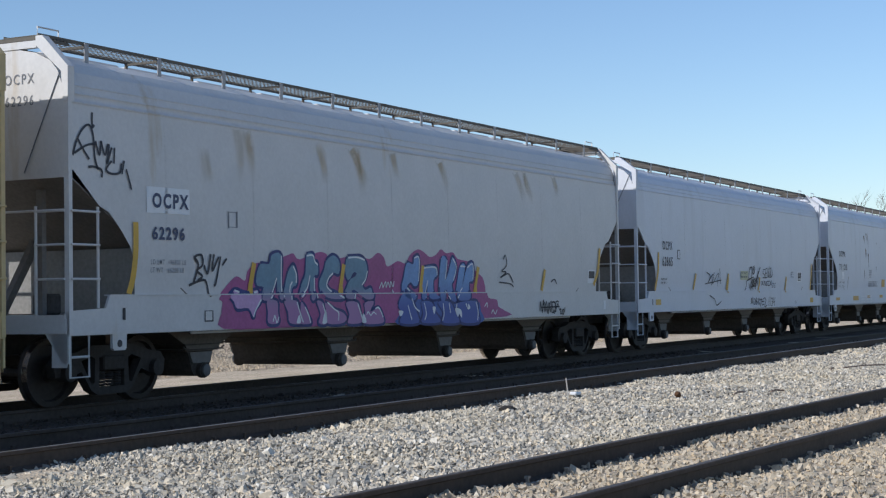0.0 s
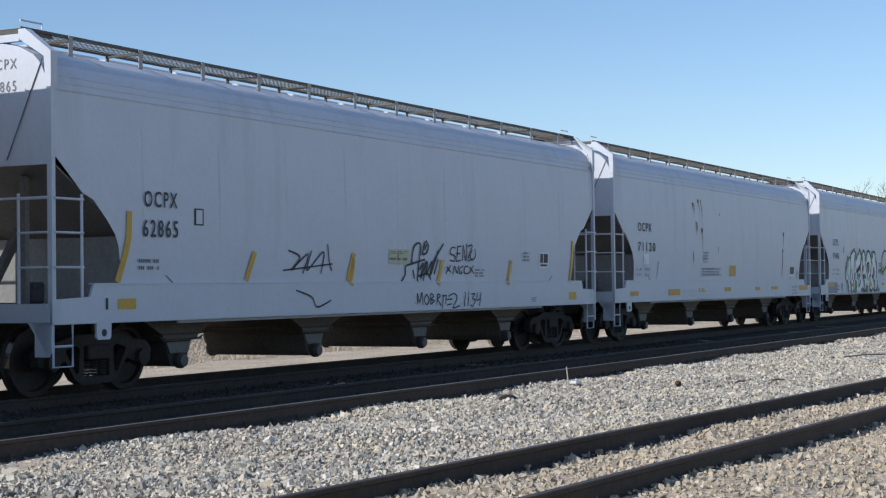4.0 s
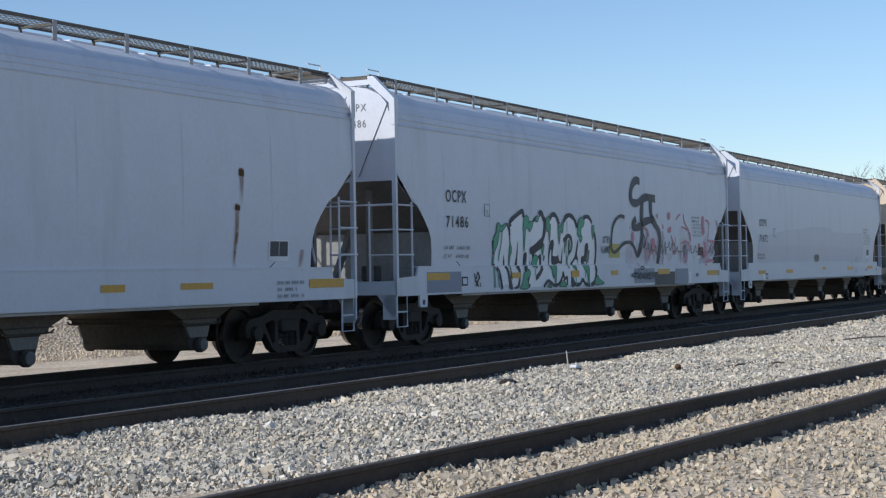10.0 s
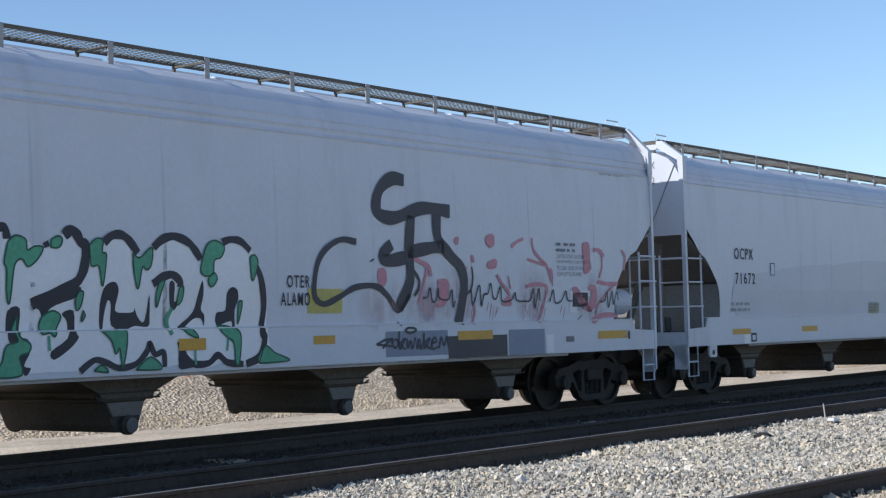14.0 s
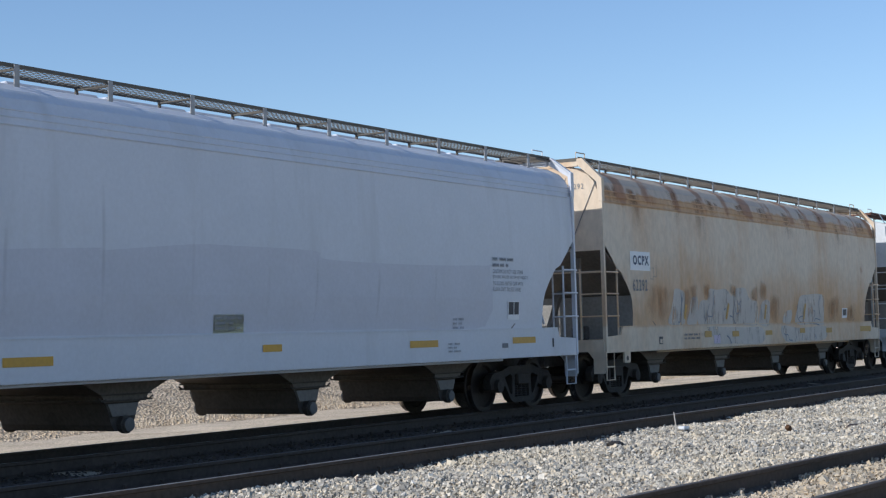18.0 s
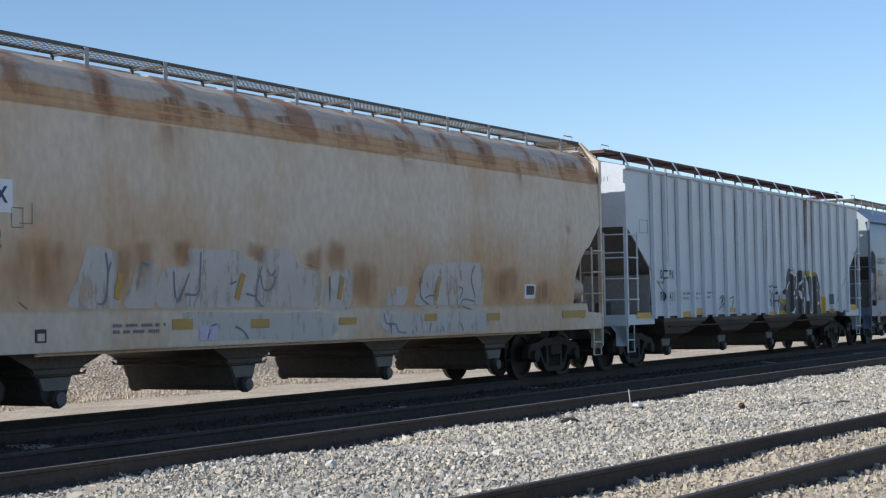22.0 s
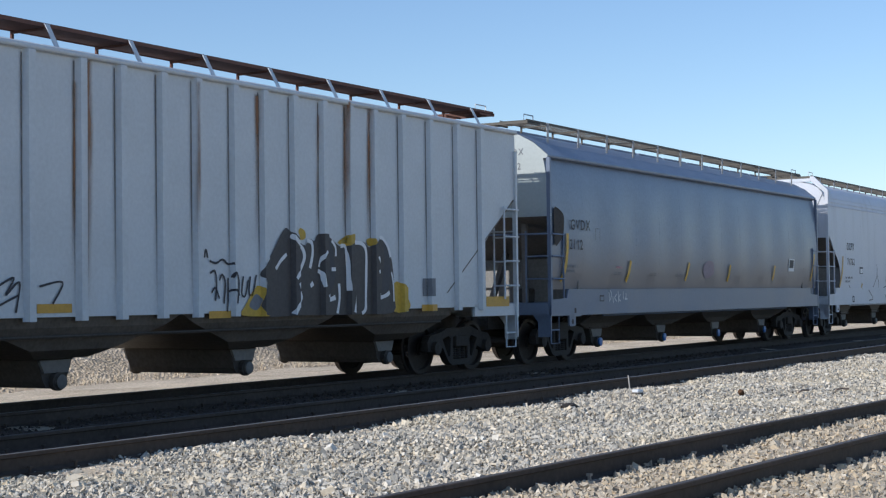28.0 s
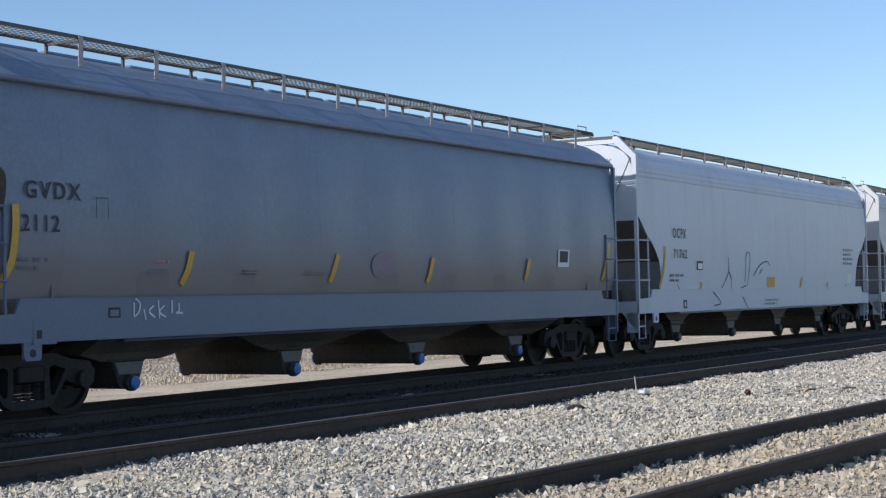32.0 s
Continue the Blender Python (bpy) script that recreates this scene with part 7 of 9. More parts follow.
stroke(4, M_CHAR, 5, 0.090, (11.05, 2.58, 10.73, 2.60, 10.41, 2.45, 10.25, 2.23, 10.20, 1.88, 10.38, 1.75, 10.69, 1.84, 11.02, 1.97, 11.43, 1.99, 11.68, 1.88, 11.95, 1.66, 12.19, 1.88), "graffiti")
stroke(4, M_CHAR, 5, 0.100, (11.37, 2.35, 11.38, 2.33), "graffiti")
bars(4, M_TEXT, 15.96, 16.55, 2.53, 2.72, 2)
caption(4, M_TEXT, "CAUTION DO NOT USE STEAM", 15.96, 16.76, 2.463, 2.526)
caption(4, M_TEXT, "BOILING WATER OR SHARP OBJECTS", 15.96, 16.91, 2.370, 2.433)
caption(4, M_TEXT, "TO CLEAN. ENTER CAR WITH", 15.96, 16.76, 2.277, 2.339)
caption(4, M_TEXT, "CLEAN SOFT SOLED SHOES", 15.96, 16.70, 2.183, 2.246)
stroke(4, M_CHAR, 4, 0.028, (12.49, 1.83, 12.59, 1.84, 12.65, 1.97, 12.71, 1.79, 12.80, 1.80, 12.84, 1.97, 12.88, 1.83, 13.09, 1.81, 13.17, 1.95, 13.21, 1.70, 13.26, 1.79), "graffiti")
stroke(4, M_CHAR, 4, 0.028, (13.54, 1.88, 13.64, 1.94, 13.68, 1.74, 13.75, 1.82, 13.85, 2.02, 13.91, 1.71, 13.97, 1.88, 14.07, 1.90, 14.14, 2.05, 14.20, 1.85, 14.29, 1.83, 14.39, 2.00, 14.44, 1.79, 14.68, 1.80, 14.78, 1.91, 14.83, 1.80, 15.04, 1.78, 15.20, 1.80, 15.29, 1.98, 15.33, 1.67, 15.43, 1.98, 15.47, 1.79), "graffiti")
stroke(4, M_CHAR, 4, 0.028, (15.75, 1.77, 15.84, 1.96, 15.91, 1.76, 16.09, 1.79, 16.21, 1.94, 16.29, 1.79, 16.58, 1.81), "graffiti")
stroke(4, M_CHAR, 4, 0.028, (17.26, 1.77, 17.40, 1.79, 17.47, 1.93, 17.53, 1.67, 17.63, 1.95, 17.69, 1.72, 17.78, 1.93, 17.84, 1.79), "graffiti")
stroke(4, M_CHAR, 4, 0.050, (12.29, 2.21, 12.40, 2.09, 12.39, 1.96, 12.30, 1.86), "graffiti")
stroke(4, M_CHAR, 4, 0.035, (13.66, 2.29, 13.69, 2.16, 13.66, 2.00, 13.59, 1.90), "graffiti")
stroke(4, M_RED, 3, 0.070, (12.23, 2.41, 12.33, 2.38, 12.51, 2.32, 12.64, 2.27, 12.68, 2.14), "graffiti")
stroke(4, M_RED, 3, 0.060, (12.60, 2.26, 12.54, 2.10, 12.47, 1.92, 12.40, 1.76), "graffiti")
stroke(4, M_RED, 3, 0.050, (13.40, 2.39, 13.30, 2.32), "graffiti")
stroke(4, M_RED, 3, 0.050, (14.71, 2.60, 14.84, 2.68, 15.03, 2.74), "graffiti")
stroke(4, M_RED, 3, 0.055, (15.27, 2.76, 15.31, 2.58, 15.50, 2.44, 15.66, 2.35, 15.76, 2.18, 15.80, 2.10), "graffiti")
stroke(4, M_RED, 3, 0.050, (15.13, 2.43, 15.36, 2.39, 15.63, 2.35), "graffiti")
stroke(4, M_RED, 3, 0.060, (14.31, 2.18, 14.43, 2.05, 14.60, 1.93, 14.65, 1.81), "graffiti")
stroke(4, M_RED, 3, 0.065, (15.08, 2.00, 15.27, 2.04, 15.51, 2.04, 15.67, 1.99, 15.61, 1.81, 15.52, 1.61, 15.40, 1.45), "graffiti")
stroke(4, M_RED, 3, 0.070, (17.07, 2.62, 17.25, 2.62, 17.40, 2.52), "graffiti")
stroke(4, M_RED, 3, 0.050, (17.33, 2.54, 17.33, 2.34, 17.23, 2.16), "graffiti")
stroke(4, M_RED, 3, 0.070, (17.17, 2.10, 17.46, 2.07, 17.82, 2.07), "graffiti")
stroke(4, M_RED, 3, 0.055, (17.70, 2.05, 17.44, 1.90, 17.21, 1.73, 17.14, 1.56), "graffiti")
stroke(4, M_RED, 3, 0.050, (17.98, 2.64, 18.09, 2.52, 18.03, 2.30), "graffiti")
stroke(4, M_RED, 3, 0.050, (13.69, 1.76, 13.75, 1.66, 13.71, 1.51, 13.67, 1.45), "graffiti")
stroke(4, M_RED, 3, 0.030, (14.60, 2.17, 14.66, 1.97), "graffiti")
stroke(4, M_RED, 3, 0.030, (13.55, 2.29, 13.51, 2.24), "graffiti")
fill(4, M_RED, 2, (13.26, 2.70, 13.36, 2.72, 13.34, 2.61, 13.26, 2.62), "graffiti")
fill(4, M_RED, 2, (14.06, 2.76, 14.24, 2.78, 14.26, 2.63, 14.15, 2.58, 14.04, 2.65), "graffiti")
fill(4, M_RED, 2, (14.08, 2.36, 14.29, 2.42, 14.30, 2.29, 14.09, 2.26), "graffiti")
fill(4, M_RED, 2, (13.66, 2.46, 13.72, 2.45, 13.74, 2.36, 13.66, 2.36), "graffiti")
fill(4, M_RED, 2, (12.83, 2.08, 13.08, 2.09, 13.10, 1.89, 13.02, 1.73, 12.79, 1.70, 12.89, 1.85), "graffiti")
fill(4, M_RED, 2, (14.48, 1.79, 14.63, 1.87, 14.70, 1.72, 14.45, 1.72), "graffiti")
fill(4, M_RED, 2, (16.40, 1.96, 16.55, 2.01, 16.79, 1.81, 17.02, 1.62, 16.87, 1.62, 16.61, 1.75), "graffiti")
fill(4, M_RED, 2, (16.89, 2.01, 17.07, 2.05, 17.17, 1.90, 17.13, 1.70, 16.93, 1.60, 16.81, 1.69, 17.00, 1.86), "graffiti")
fill(4, M_RED, 2, (16.74, 2.71, 16.95, 2.72, 16.97, 2.46, 16.99, 2.30, 16.78, 2.22, 16.76, 2.45), "graffiti")
fill(4, M_RED, 2, (17.04, 1.41, 16.98, 1.48, 17.29, 1.58, 17.67, 1.59, 17.83, 1.51, 17.43, 1.51, 17.20, 1.47), "graffiti")
fill(4, M_RED, 2, (15.71, 2.27, 15.83, 2.28, 15.84, 2.02, 15.79, 2.09), "graffiti")
fill(4, M_RED, 2, (17.15, 2.64, 17.35, 2.62, 17.37, 2.50, 17.25, 2.57), "graffiti")
fill(4, M_RED, 2, (11.49, 2.20, 11.65, 2.23, 11.69, 2.06, 11.54, 1.95), "graffiti")
stroke(4, M_REDD, 2, 0.021, (12.51, 1.78, 12.49, 1.65, 12.46, 1.53), "graffiti")
stroke(4, M_REDD, 2, 0.016, (12.56, 1.74, 12.54, 1.62, 12.51, 1.51), "graffiti")
stroke(4, M_REDD, 2, 0.019, (12.62, 1.81, 12.60, 1.64, 12.57, 1.48), "graffiti")
stroke(4, M_REDD, 2, 0.022, (12.69, 1.78, 12.66, 1.62, 12.63, 1.45), "graffiti")
stroke(4, M_REDD, 2, 0.025, (12.73, 1.71, 12.71, 1.62, 12.68, 1.53), "graffiti")
stroke(4, M_REDD, 2, 0.028, (12.78, 1.79, 12.75, 1.65, 12.72, 1.51), "graffiti")
stroke(4, M_REDD, 2, 0.025, (13.70, 1.74, 13.67, 1.61, 13.65, 1.48), "graffiti")
stroke(4, M_REDD, 2, 0.024, (13.78, 1.80, 13.75, 1.64, 13.72, 1.48), "graffiti")
stroke(4, M_REDD, 2, 0.028, (14.09, 1.77, 14.07, 1.68, 14.04, 1.60), "graffiti")
stroke(4, M_REDD, 2, 0.028, (14.17, 1.75, 14.14, 1.61, 14.11, 1.48), "graffiti")
stroke(4, M_REDD, 2, 0.021, (14.24, 1.72, 14.21, 1.58, 14.18, 1.44), "graffiti")
stroke(4, M_REDD, 2, 0.029, (14.32, 1.71, 14.29, 1.61, 14.26, 1.52), "graffiti")
stroke(4, M_REDD, 2, 0.017, (14.37, 1.69, 14.34, 1.64, 14.31, 1.58), "graffiti")
stroke(4, M_REDD, 2, 0.022, (15.09, 1.78, 15.06, 1.60, 15.03, 1.43), "graffiti")
stroke(4, M_REDD, 2, 0.023, (15.17, 1.73, 15.14, 1.63, 15.11, 1.54), "graffiti")
stroke(4, M_REDD, 2, 0.024, (15.44, 1.76, 15.41, 1.64, 15.38, 1.53), "graffiti")
stroke(4, M_REDD, 2, 0.025, (15.52, 1.73, 15.49, 1.58, 15.46, 1.43), "graffiti")
stroke(4, M_REDD, 2, 0.030, (15.63, 1.68, 15.60, 1.56, 15.57, 1.44), "graffiti")
stroke(4, M_REDD, 2, 0.028, (16.11, 1.72, 16.08, 1.64, 16.05, 1.56), "graffiti")
stroke(4, M_REDD, 2, 0.024, (16.20, 1.68, 16.16, 1.55, 16.13, 1.42), "graffiti")
stroke(4, M_PINKS, 1, 1.200, (11.74, 1.43, 11.59, 1.79, 11.44, 2.15), "stain")
stroke(4, M_PINKS, 1, 1.200, (13.34, 1.41, 13.37, 1.89, 13.58, 2.37), "stain")
stroke(4, M_PINKS, 1, 1.200, (15.11, 1.39, 15.25, 1.89, 15.39, 2.40), "stain")
stroke(4, M_PINKS, 1, 1.200, (17.09, 1.37, 17.12, 1.79, 17.38, 2.22), "stain")
stroke(4, M_PINKS, 1, 1.200, (12.43, 1.42, 12.54, 1.79, 12.47, 2.16), "stain")
plate(4, M_LABEL, 1, 16.35, 16.94, 1.60, 1.95, "sticker")
plate(4, M_BLACK, 2, 16.42, 16.88, 1.69, 1.92, "sticker")
plate(4, M_YEL, 2, 10.16, 10.58, 1.23, 1.34, "reflector")
plate(4, M_PATCH, 1, 11.63, 13.04, 1.02, 1.37, "paint_patch")
plate(4, M_CHAR, 1, 13.05, 14.53, 0.96, 1.28, "paint_patch")
plate(4, M_YEL, 3, 13.28, 14.15, 1.22, 1.35, "reflector")
plate(4, M_PATCH, 2, 14.58, 15.55, 0.96, 1.35, "paint_patch")
plate(4, M_LABEL, 2, 15.59, 15.81, 0.97, 1.26, "sticker")
plate(4, M_YEL, 2, 17.15, 18.07, 1.16, 1.29, "reflector")
plate(4, M_TEXT, 2, 16.17, 16.41, 1.13, 1.22, "sticker")
plate(4, M_BLACK, 2, 18.11, 18.17, 1.14, 1.28, "sticker")
stroke(4, M_CHAR, 5, 0.034, (11.43, 1.20, 11.59, 1.25, 11.77, 1.27, 11.65, 1.22, 11.55, 1.14), "tag")
stroke(4, M_CHAR, 5, 0.034, (11.43, 1.20, 11.77, 1.17), "tag")
stroke(4, M_CHAR, 5, 0.034, (11.81, 1.14, 11.77, 1.22, 11.86, 1.26, 11.90, 1.19, 11.81, 1.14), "tag")
stroke(4, M_CHAR, 5, 0.034, (11.92, 1.37, 11.92, 1.13, 12.05, 1.27, 11.94, 1.19, 12.05, 1.12), "tag")
stroke(4, M_CHAR, 5, 0.034, (12.09, 1.27, 12.10, 1.14, 12.17, 1.23, 12.21, 1.13, 12.28, 1.28), "tag")
stroke(4, M_CHAR, 5, 0.034, (12.30, 1.12, 12.36, 1.25, 12.41, 1.12, 12.32, 1.18), "tag")
stroke(4, M_CHAR, 5, 0.034, (12.48, 1.34, 12.47, 1.12, 12.61, 1.26, 12.49, 1.19, 12.62, 1.11), "tag")
stroke(4, M_CHAR, 5, 0.034, (12.65, 1.19, 12.76, 1.21, 12.72, 1.27, 12.65, 1.20, 12.67, 1.11, 12.80, 1.14), "tag")
stroke(4, M_CHAR, 5, 0.034, (12.82, 1.11, 12.87, 1.27, 12.94, 1.15, 13.01, 1.28, 13.05, 1.10), "tag")
stroke(4, M_CHAR, 5, 0.034, (12.05, 1.37, 12.11, 1.41, 12.24, 1.41, 12.30, 1.38, 12.17, 1.34, 12.06, 1.37), "tag")
stroke(4, M_CHAR, 5, 0.034, (11.93, 1.50, 11.97, 1.44), "tag")
bars(4, M_TEXT, 17.38, 18.35, 3.88, 3.92, 2)
word(5, M_BLACK, "OCPX", 1.96, 2.77, 2.57, 2.79)
word(5, M_BLACK, "71672", 1.98, 2.83, 2.10, 2.32)
bars(5, M_FAINT, 1.79, 2.66, 1.54, 1.76, 2)
plate(5, M_BLACK, 1, 3.53, 3.75, 2.28, 2.53, "sticker")
plate(5, M_WHITE, 2, 3.56, 3.72, 2.30, 2.51, "sticker")
plate(5, M_YEL, 2, 1.79, 2.55, 1.14, 1.25, "reflector")
plate(5, M_YEL, 2, 4.94, 5.72, 1.15, 1.26, "reflector")
plate(5, M_PALEY, 1, 8.63, 9.27, 1.49, 1.74, "sticker")
bars(5, M_FAINT, 8.67, 9.22, 1.51, 1.72, 3)
plate(5, M_BLACK, 1, 2.57, 2.81, 0.99, 1.16, "sticker")
plate(5, M_WHITE, 2, 2.62, 2.76, 1.02, 1.12, "sticker")
plate(5, M_SILVER, 1, 2.27, 2.53, 0.96, 1.14, "sticker")
bars(5, M_TEXT, 16.04, 16.82, 2.51, 2.72, 2)
caption(5, M_TEXT, "CAUTION DO NOT USE STEAM", 16.04, 17.10, 2.436, 2.505)
caption(5, M_TEXT, "BOILING WATER OR SHARP OBJECTS", 16.04, 17.30, 2.333, 2.402)
caption(5, M_TEXT, "TO CLEAN. ENTER CAR WITH", 16.04, 17.10, 2.229, 2.298)
caption(5, M_TEXT, "CLEAN SOFT SOLED SHOES", 16.04, 17.02, 2.126, 2.195)
plate(5, M_LABEL, 1, 16.56, 16.97, 1.63, 1.96, "sticker")
plate(5, M_BLACK, 2, 16.59, 16.95, 1.72, 1.94, "sticker")
plate(5, M_LABEL, 3, 16.76, 16.78, 1.72, 1.94, "sticker")
plate(5, M_YEL, 2, 9.64, 10.07, 1.22, 1.32, "reflector")
plate(5, M_YEL, 2, 13.36, 14.20, 1.20, 1.31, "reflector")
plate(5, M_YEL, 2, 16.67, 17.51, 1.21, 1.32, "reflector")
bars(5, M_FAINT, 14.51, 14.90, 1.08, 1.26, 3)
bars(5, M_FAINT, 14.72, 15.09, 1.46, 1.67, 3)
bars(5, M_FAINT, 17.83, 18.66, 3.88, 3.88, 2)
plate(5, M_TEXT, 1, 16.30, 16.51, 1.14, 1.22, "sticker")
plate(5, M_BLACK, 1, 18.16, 18.22, 1.12, 1.28, "sticker")
fill(5, M_BAND, 1, (1.98, 2.24, 2.74, 2.30, 3.80, 2.39, 4.98, 2.49, 5.85, 2.53, 6.56, 2.56, 6.58, 2.53, 8.23, 2.66, 9.04, 2.67, 10.91, 2.66, 11.10, 2.55, 12.57, 2.52, 14.44, 2.53, 15.84, 2.56, 15.95, 2.49, 15.78, 1.52, 13.04, 1.51, 9.53, 1.50, 6.77, 1.50, 4.97, 1.50, 3.43, 1.49, 1.97, 1.49), "paint_patch")
stroke(5, M_WELD, 2, 0.100, (5.03, 2.86, 5.00, 2.25, 4.97, 1.54), "seam_line")
stroke(5, M_WELD, 2, 0.100, (6.60, 3.46, 6.58, 2.55, 6.53, 1.52), "seam_line")
stroke(5, M_WELD, 2, 0.100, (8.23, 3.28, 8.24, 2.68, 8.18, 1.50), "seam_line")
stroke(5, M_WELD, 2, 0.100, (9.82, 2.82, 9.81, 2.19, 9.73, 1.52), "seam_line")
stroke(5, M_WELD, 2, 0.100, (10.95, 2.66, 10.95, 2.20, 10.85, 1.51), "seam_line")
stroke(5, M_WELD, 2, 0.100, (12.58, 2.52, 12.53, 2.05, 12.45, 1.52), "seam_line")
stroke(5, M_WELD, 2, 0.100, (14.21, 2.53, 14.17, 2.07, 14.07, 1.52), "seam_line")
plate(6, M_LABEL, 1, 1.34, 2.33, 2.61, 3.00, "sticker")
word(6, M_NAVYL, "OCPX", 1.47, 2.25, 2.72, 2.92)
word(6, M_TEXT, "62292", 1.44, 2.15, 2.19, 2.43)
plate(6, M_TEXT, 1, 2.46, 2.66, 2.73, 2.73, "sticker")
plate(6, M_TEXT, 1, 2.44, 2.65, 2.49, 2.50, "sticker")
plate(6, M_TEXT, 1, 2.46, 2.46, 2.49, 2.73, "sticker")
plate(6, M_TEXT, 1, 2.64, 2.65, 2.49, 2.74, "sticker")
fill(6, M_PATCHW, 1, (3.27, 1.51, 3.37, 1.76, 3.50, 2.06, 3.59, 2.25, 3.91, 2.24, 4.16, 2.15, 4.12, 1.91, 4.13, 1.50), "paint_patch")
fill(6, M_PATCHW, 1, (4.28, 1.50, 4.39, 1.76, 4.51, 2.07, 4.82, 2.09, 4.89, 1.92, 4.82, 1.49), "paint_patch")
fill(6, M_PATCHW, 1, (4.93, 1.49, 4.97, 1.92, 5.16, 2.02, 5.44, 2.03, 5.54, 2.27, 6.01, 2.26, 6.60, 2.28, 6.93, 2.12, 7.09, 2.27, 7.45, 2.32, 7.86, 2.31, 8.05, 2.11, 8.34, 2.02, 8.63, 1.98, 8.61, 1.45, 7.33, 1.47, 6.12, 1.48), "paint_patch")
fill(6, M_PATCHW, 1, (8.76, 1.45, 8.89, 1.84, 9.04, 2.01, 9.51, 2.01, 9.44, 1.45), "paint_patch")
fill(6, M_PATCHW, 1, (10.50, 1.47, 10.64, 1.73, 11.16, 1.79, 11.06, 1.47), "paint_patch")
fill(6, M_PATCHW, 1, (11.47, 1.44, 11.58, 1.84, 11.81, 2.15, 12.42, 2.20, 13.22, 2.23, 13.75, 2.17, 13.78, 1.85, 13.65, 1.40, 12.60, 1.43), "paint_patch")
fill(6, M_PATCHW, 1, (5.36, 1.41, 6.41, 1.41, 7.65, 1.39, 8.93, 1.36, 8.88, 1.00, 7.00, 1.02, 5.81, 1.03, 5.71, 1.18), "paint_patch")
fill(6, M_PATCHW, 1, (10.31, 1.40, 11.51, 1.34, 12.59, 1.35, 13.87, 1.35, 13.72, 1.01, 12.13, 1.01, 10.58, 1.01), "paint_patch")
stroke(6, M_BLUEG, 3, 0.032, (3.91, 2.18, 3.95, 1.91, 3.94, 1.68, 3.89, 1.55, 3.77, 1.54), "tag")
stroke(6, M_BLUEG, 3, 0.032, (4.00, 2.07, 3.95, 1.93), "tag")
stroke(6, M_BLUEG, 3, 0.032, (5.79, 2.23, 5.77, 1.92, 5.74, 1.67, 5.46, 1.66), "tag")
stroke(6, M_BLUEG, 3, 0.032, (5.22, 1.96, 5.26, 1.67, 5.33, 1.55), "tag")
stroke(6, M_BLUEG, 3, 0.032, (5.54, 1.94, 5.45, 1.76, 5.34, 1.57), "tag")
stroke(6, M_BLUEG, 3, 0.032, (7.16, 2.06, 7.07, 1.84, 7.04, 1.62, 7.21, 1.47), "tag")
stroke(6, M_BLUEG, 3, 0.032, (6.80, 1.67, 7.03, 1.63), "tag")
stroke(6, M_BLUEG, 3, 0.032, (7.13, 1.93, 7.22, 1.73, 7.41, 1.75, 7.51, 1.93), "tag")
stroke(6, M_BLUEG, 3, 0.032, (7.29, 2.01, 7.39, 1.93, 7.52, 2.02), "tag")
stroke(6, M_BLUEG, 3, 0.032, (5.90, 1.04, 5.99, 1.21, 6.11, 1.25), "tag")
stroke(6, M_BLUEG, 3, 0.032, (6.52, 1.21, 6.70, 1.14, 6.81, 1.03), "tag")
stroke(6, M_BLUEG, 3, 0.032, (11.57, 1.94, 11.59, 1.66, 11.73, 1.54, 11.94, 1.46), "tag")
stroke(6, M_BLUEG, 3, 0.032, (11.73, 1.59, 11.91, 1.64, 12.08, 1.63), "tag")
stroke(6, M_BLUEG, 3, 0.032, (11.79, 1.86, 11.83, 1.76), "tag")
stroke(6, M_BLUEG, 3, 0.032, (13.45, 2.17, 13.31, 1.95, 13.48, 1.61), "tag")
stroke(6, M_BLUEG, 3, 0.032, (13.47, 1.53, 13.06, 1.57, 12.98, 1.45, 13.28, 1.40), "tag")
stroke(6, M_BLUEG, 3, 0.032, (12.89, 1.79, 13.02, 1.74, 12.92, 1.58), "tag")
stroke(6, M_BLUEG, 3, 0.032, (10.40, 1.36, 10.45, 1.21, 10.60, 1.16, 10.60, 1.02), "tag")
stroke(6, M_BLUEG, 3, 0.032, (10.61, 1.18, 10.76, 1.17, 10.84, 1.05, 11.08, 1.03), "tag")
stroke(6, M_BLUEG, 3, 0.032, (11.37, 1.14, 11.41, 1.04), "tag")
stroke(6, M_BLUEG, 3, 0.032, (11.88, 1.18, 11.83, 1.03), "tag")
stroke(6, M_BLUEG, 3, 0.032, (12.27, 1.12, 12.30, 1.02), "tag")
stroke(6, M_BLUEG, 3, 0.032, (12.89, 1.16, 12.98, 1.03), "tag")
stroke(6, M_BLUEG, 3, 0.032, (8.89, 1.93, 8.91, 1.56), "tag")
stroke(6, M_BLUEG, 3, 0.032, (4.57, 2.07, 4.71, 2.03), "tag")
stroke(6, M_BLUEG, 3, 0.032, (6.43, 1.80, 6.58, 1.84), "tag")
stroke(6, M_ORANGES, 2, 0.55, (4.62, 2.39, 4.64, 2.07, 4.54, 1.56), "rust_run")
stroke(6, M_ORANGES, 2, 0.50, (4.24, 2.31, 4.25, 1.91, 4.18, 1.52), "rust_run")
stroke(6, M_ORANGES, 2, 0.60, (5.40, 2.41, 5.40, 2.16, 5.35, 2.00), "rust_run")
stroke(6, M_ORANGES, 2, 0.70, (7.09, 2.41, 7.05, 2.19, 7.02, 2.10), "rust_run")
stroke(6, M_ORANGES, 2, 0.70, (8.40, 2.39, 8.48, 2.11, 8.41, 1.91), "rust_run")
stroke(6, M_ORANGES, 2, 1.10, (9.97, 2.23, 9.90, 1.75, 9.85, 1.44), "rust_run")
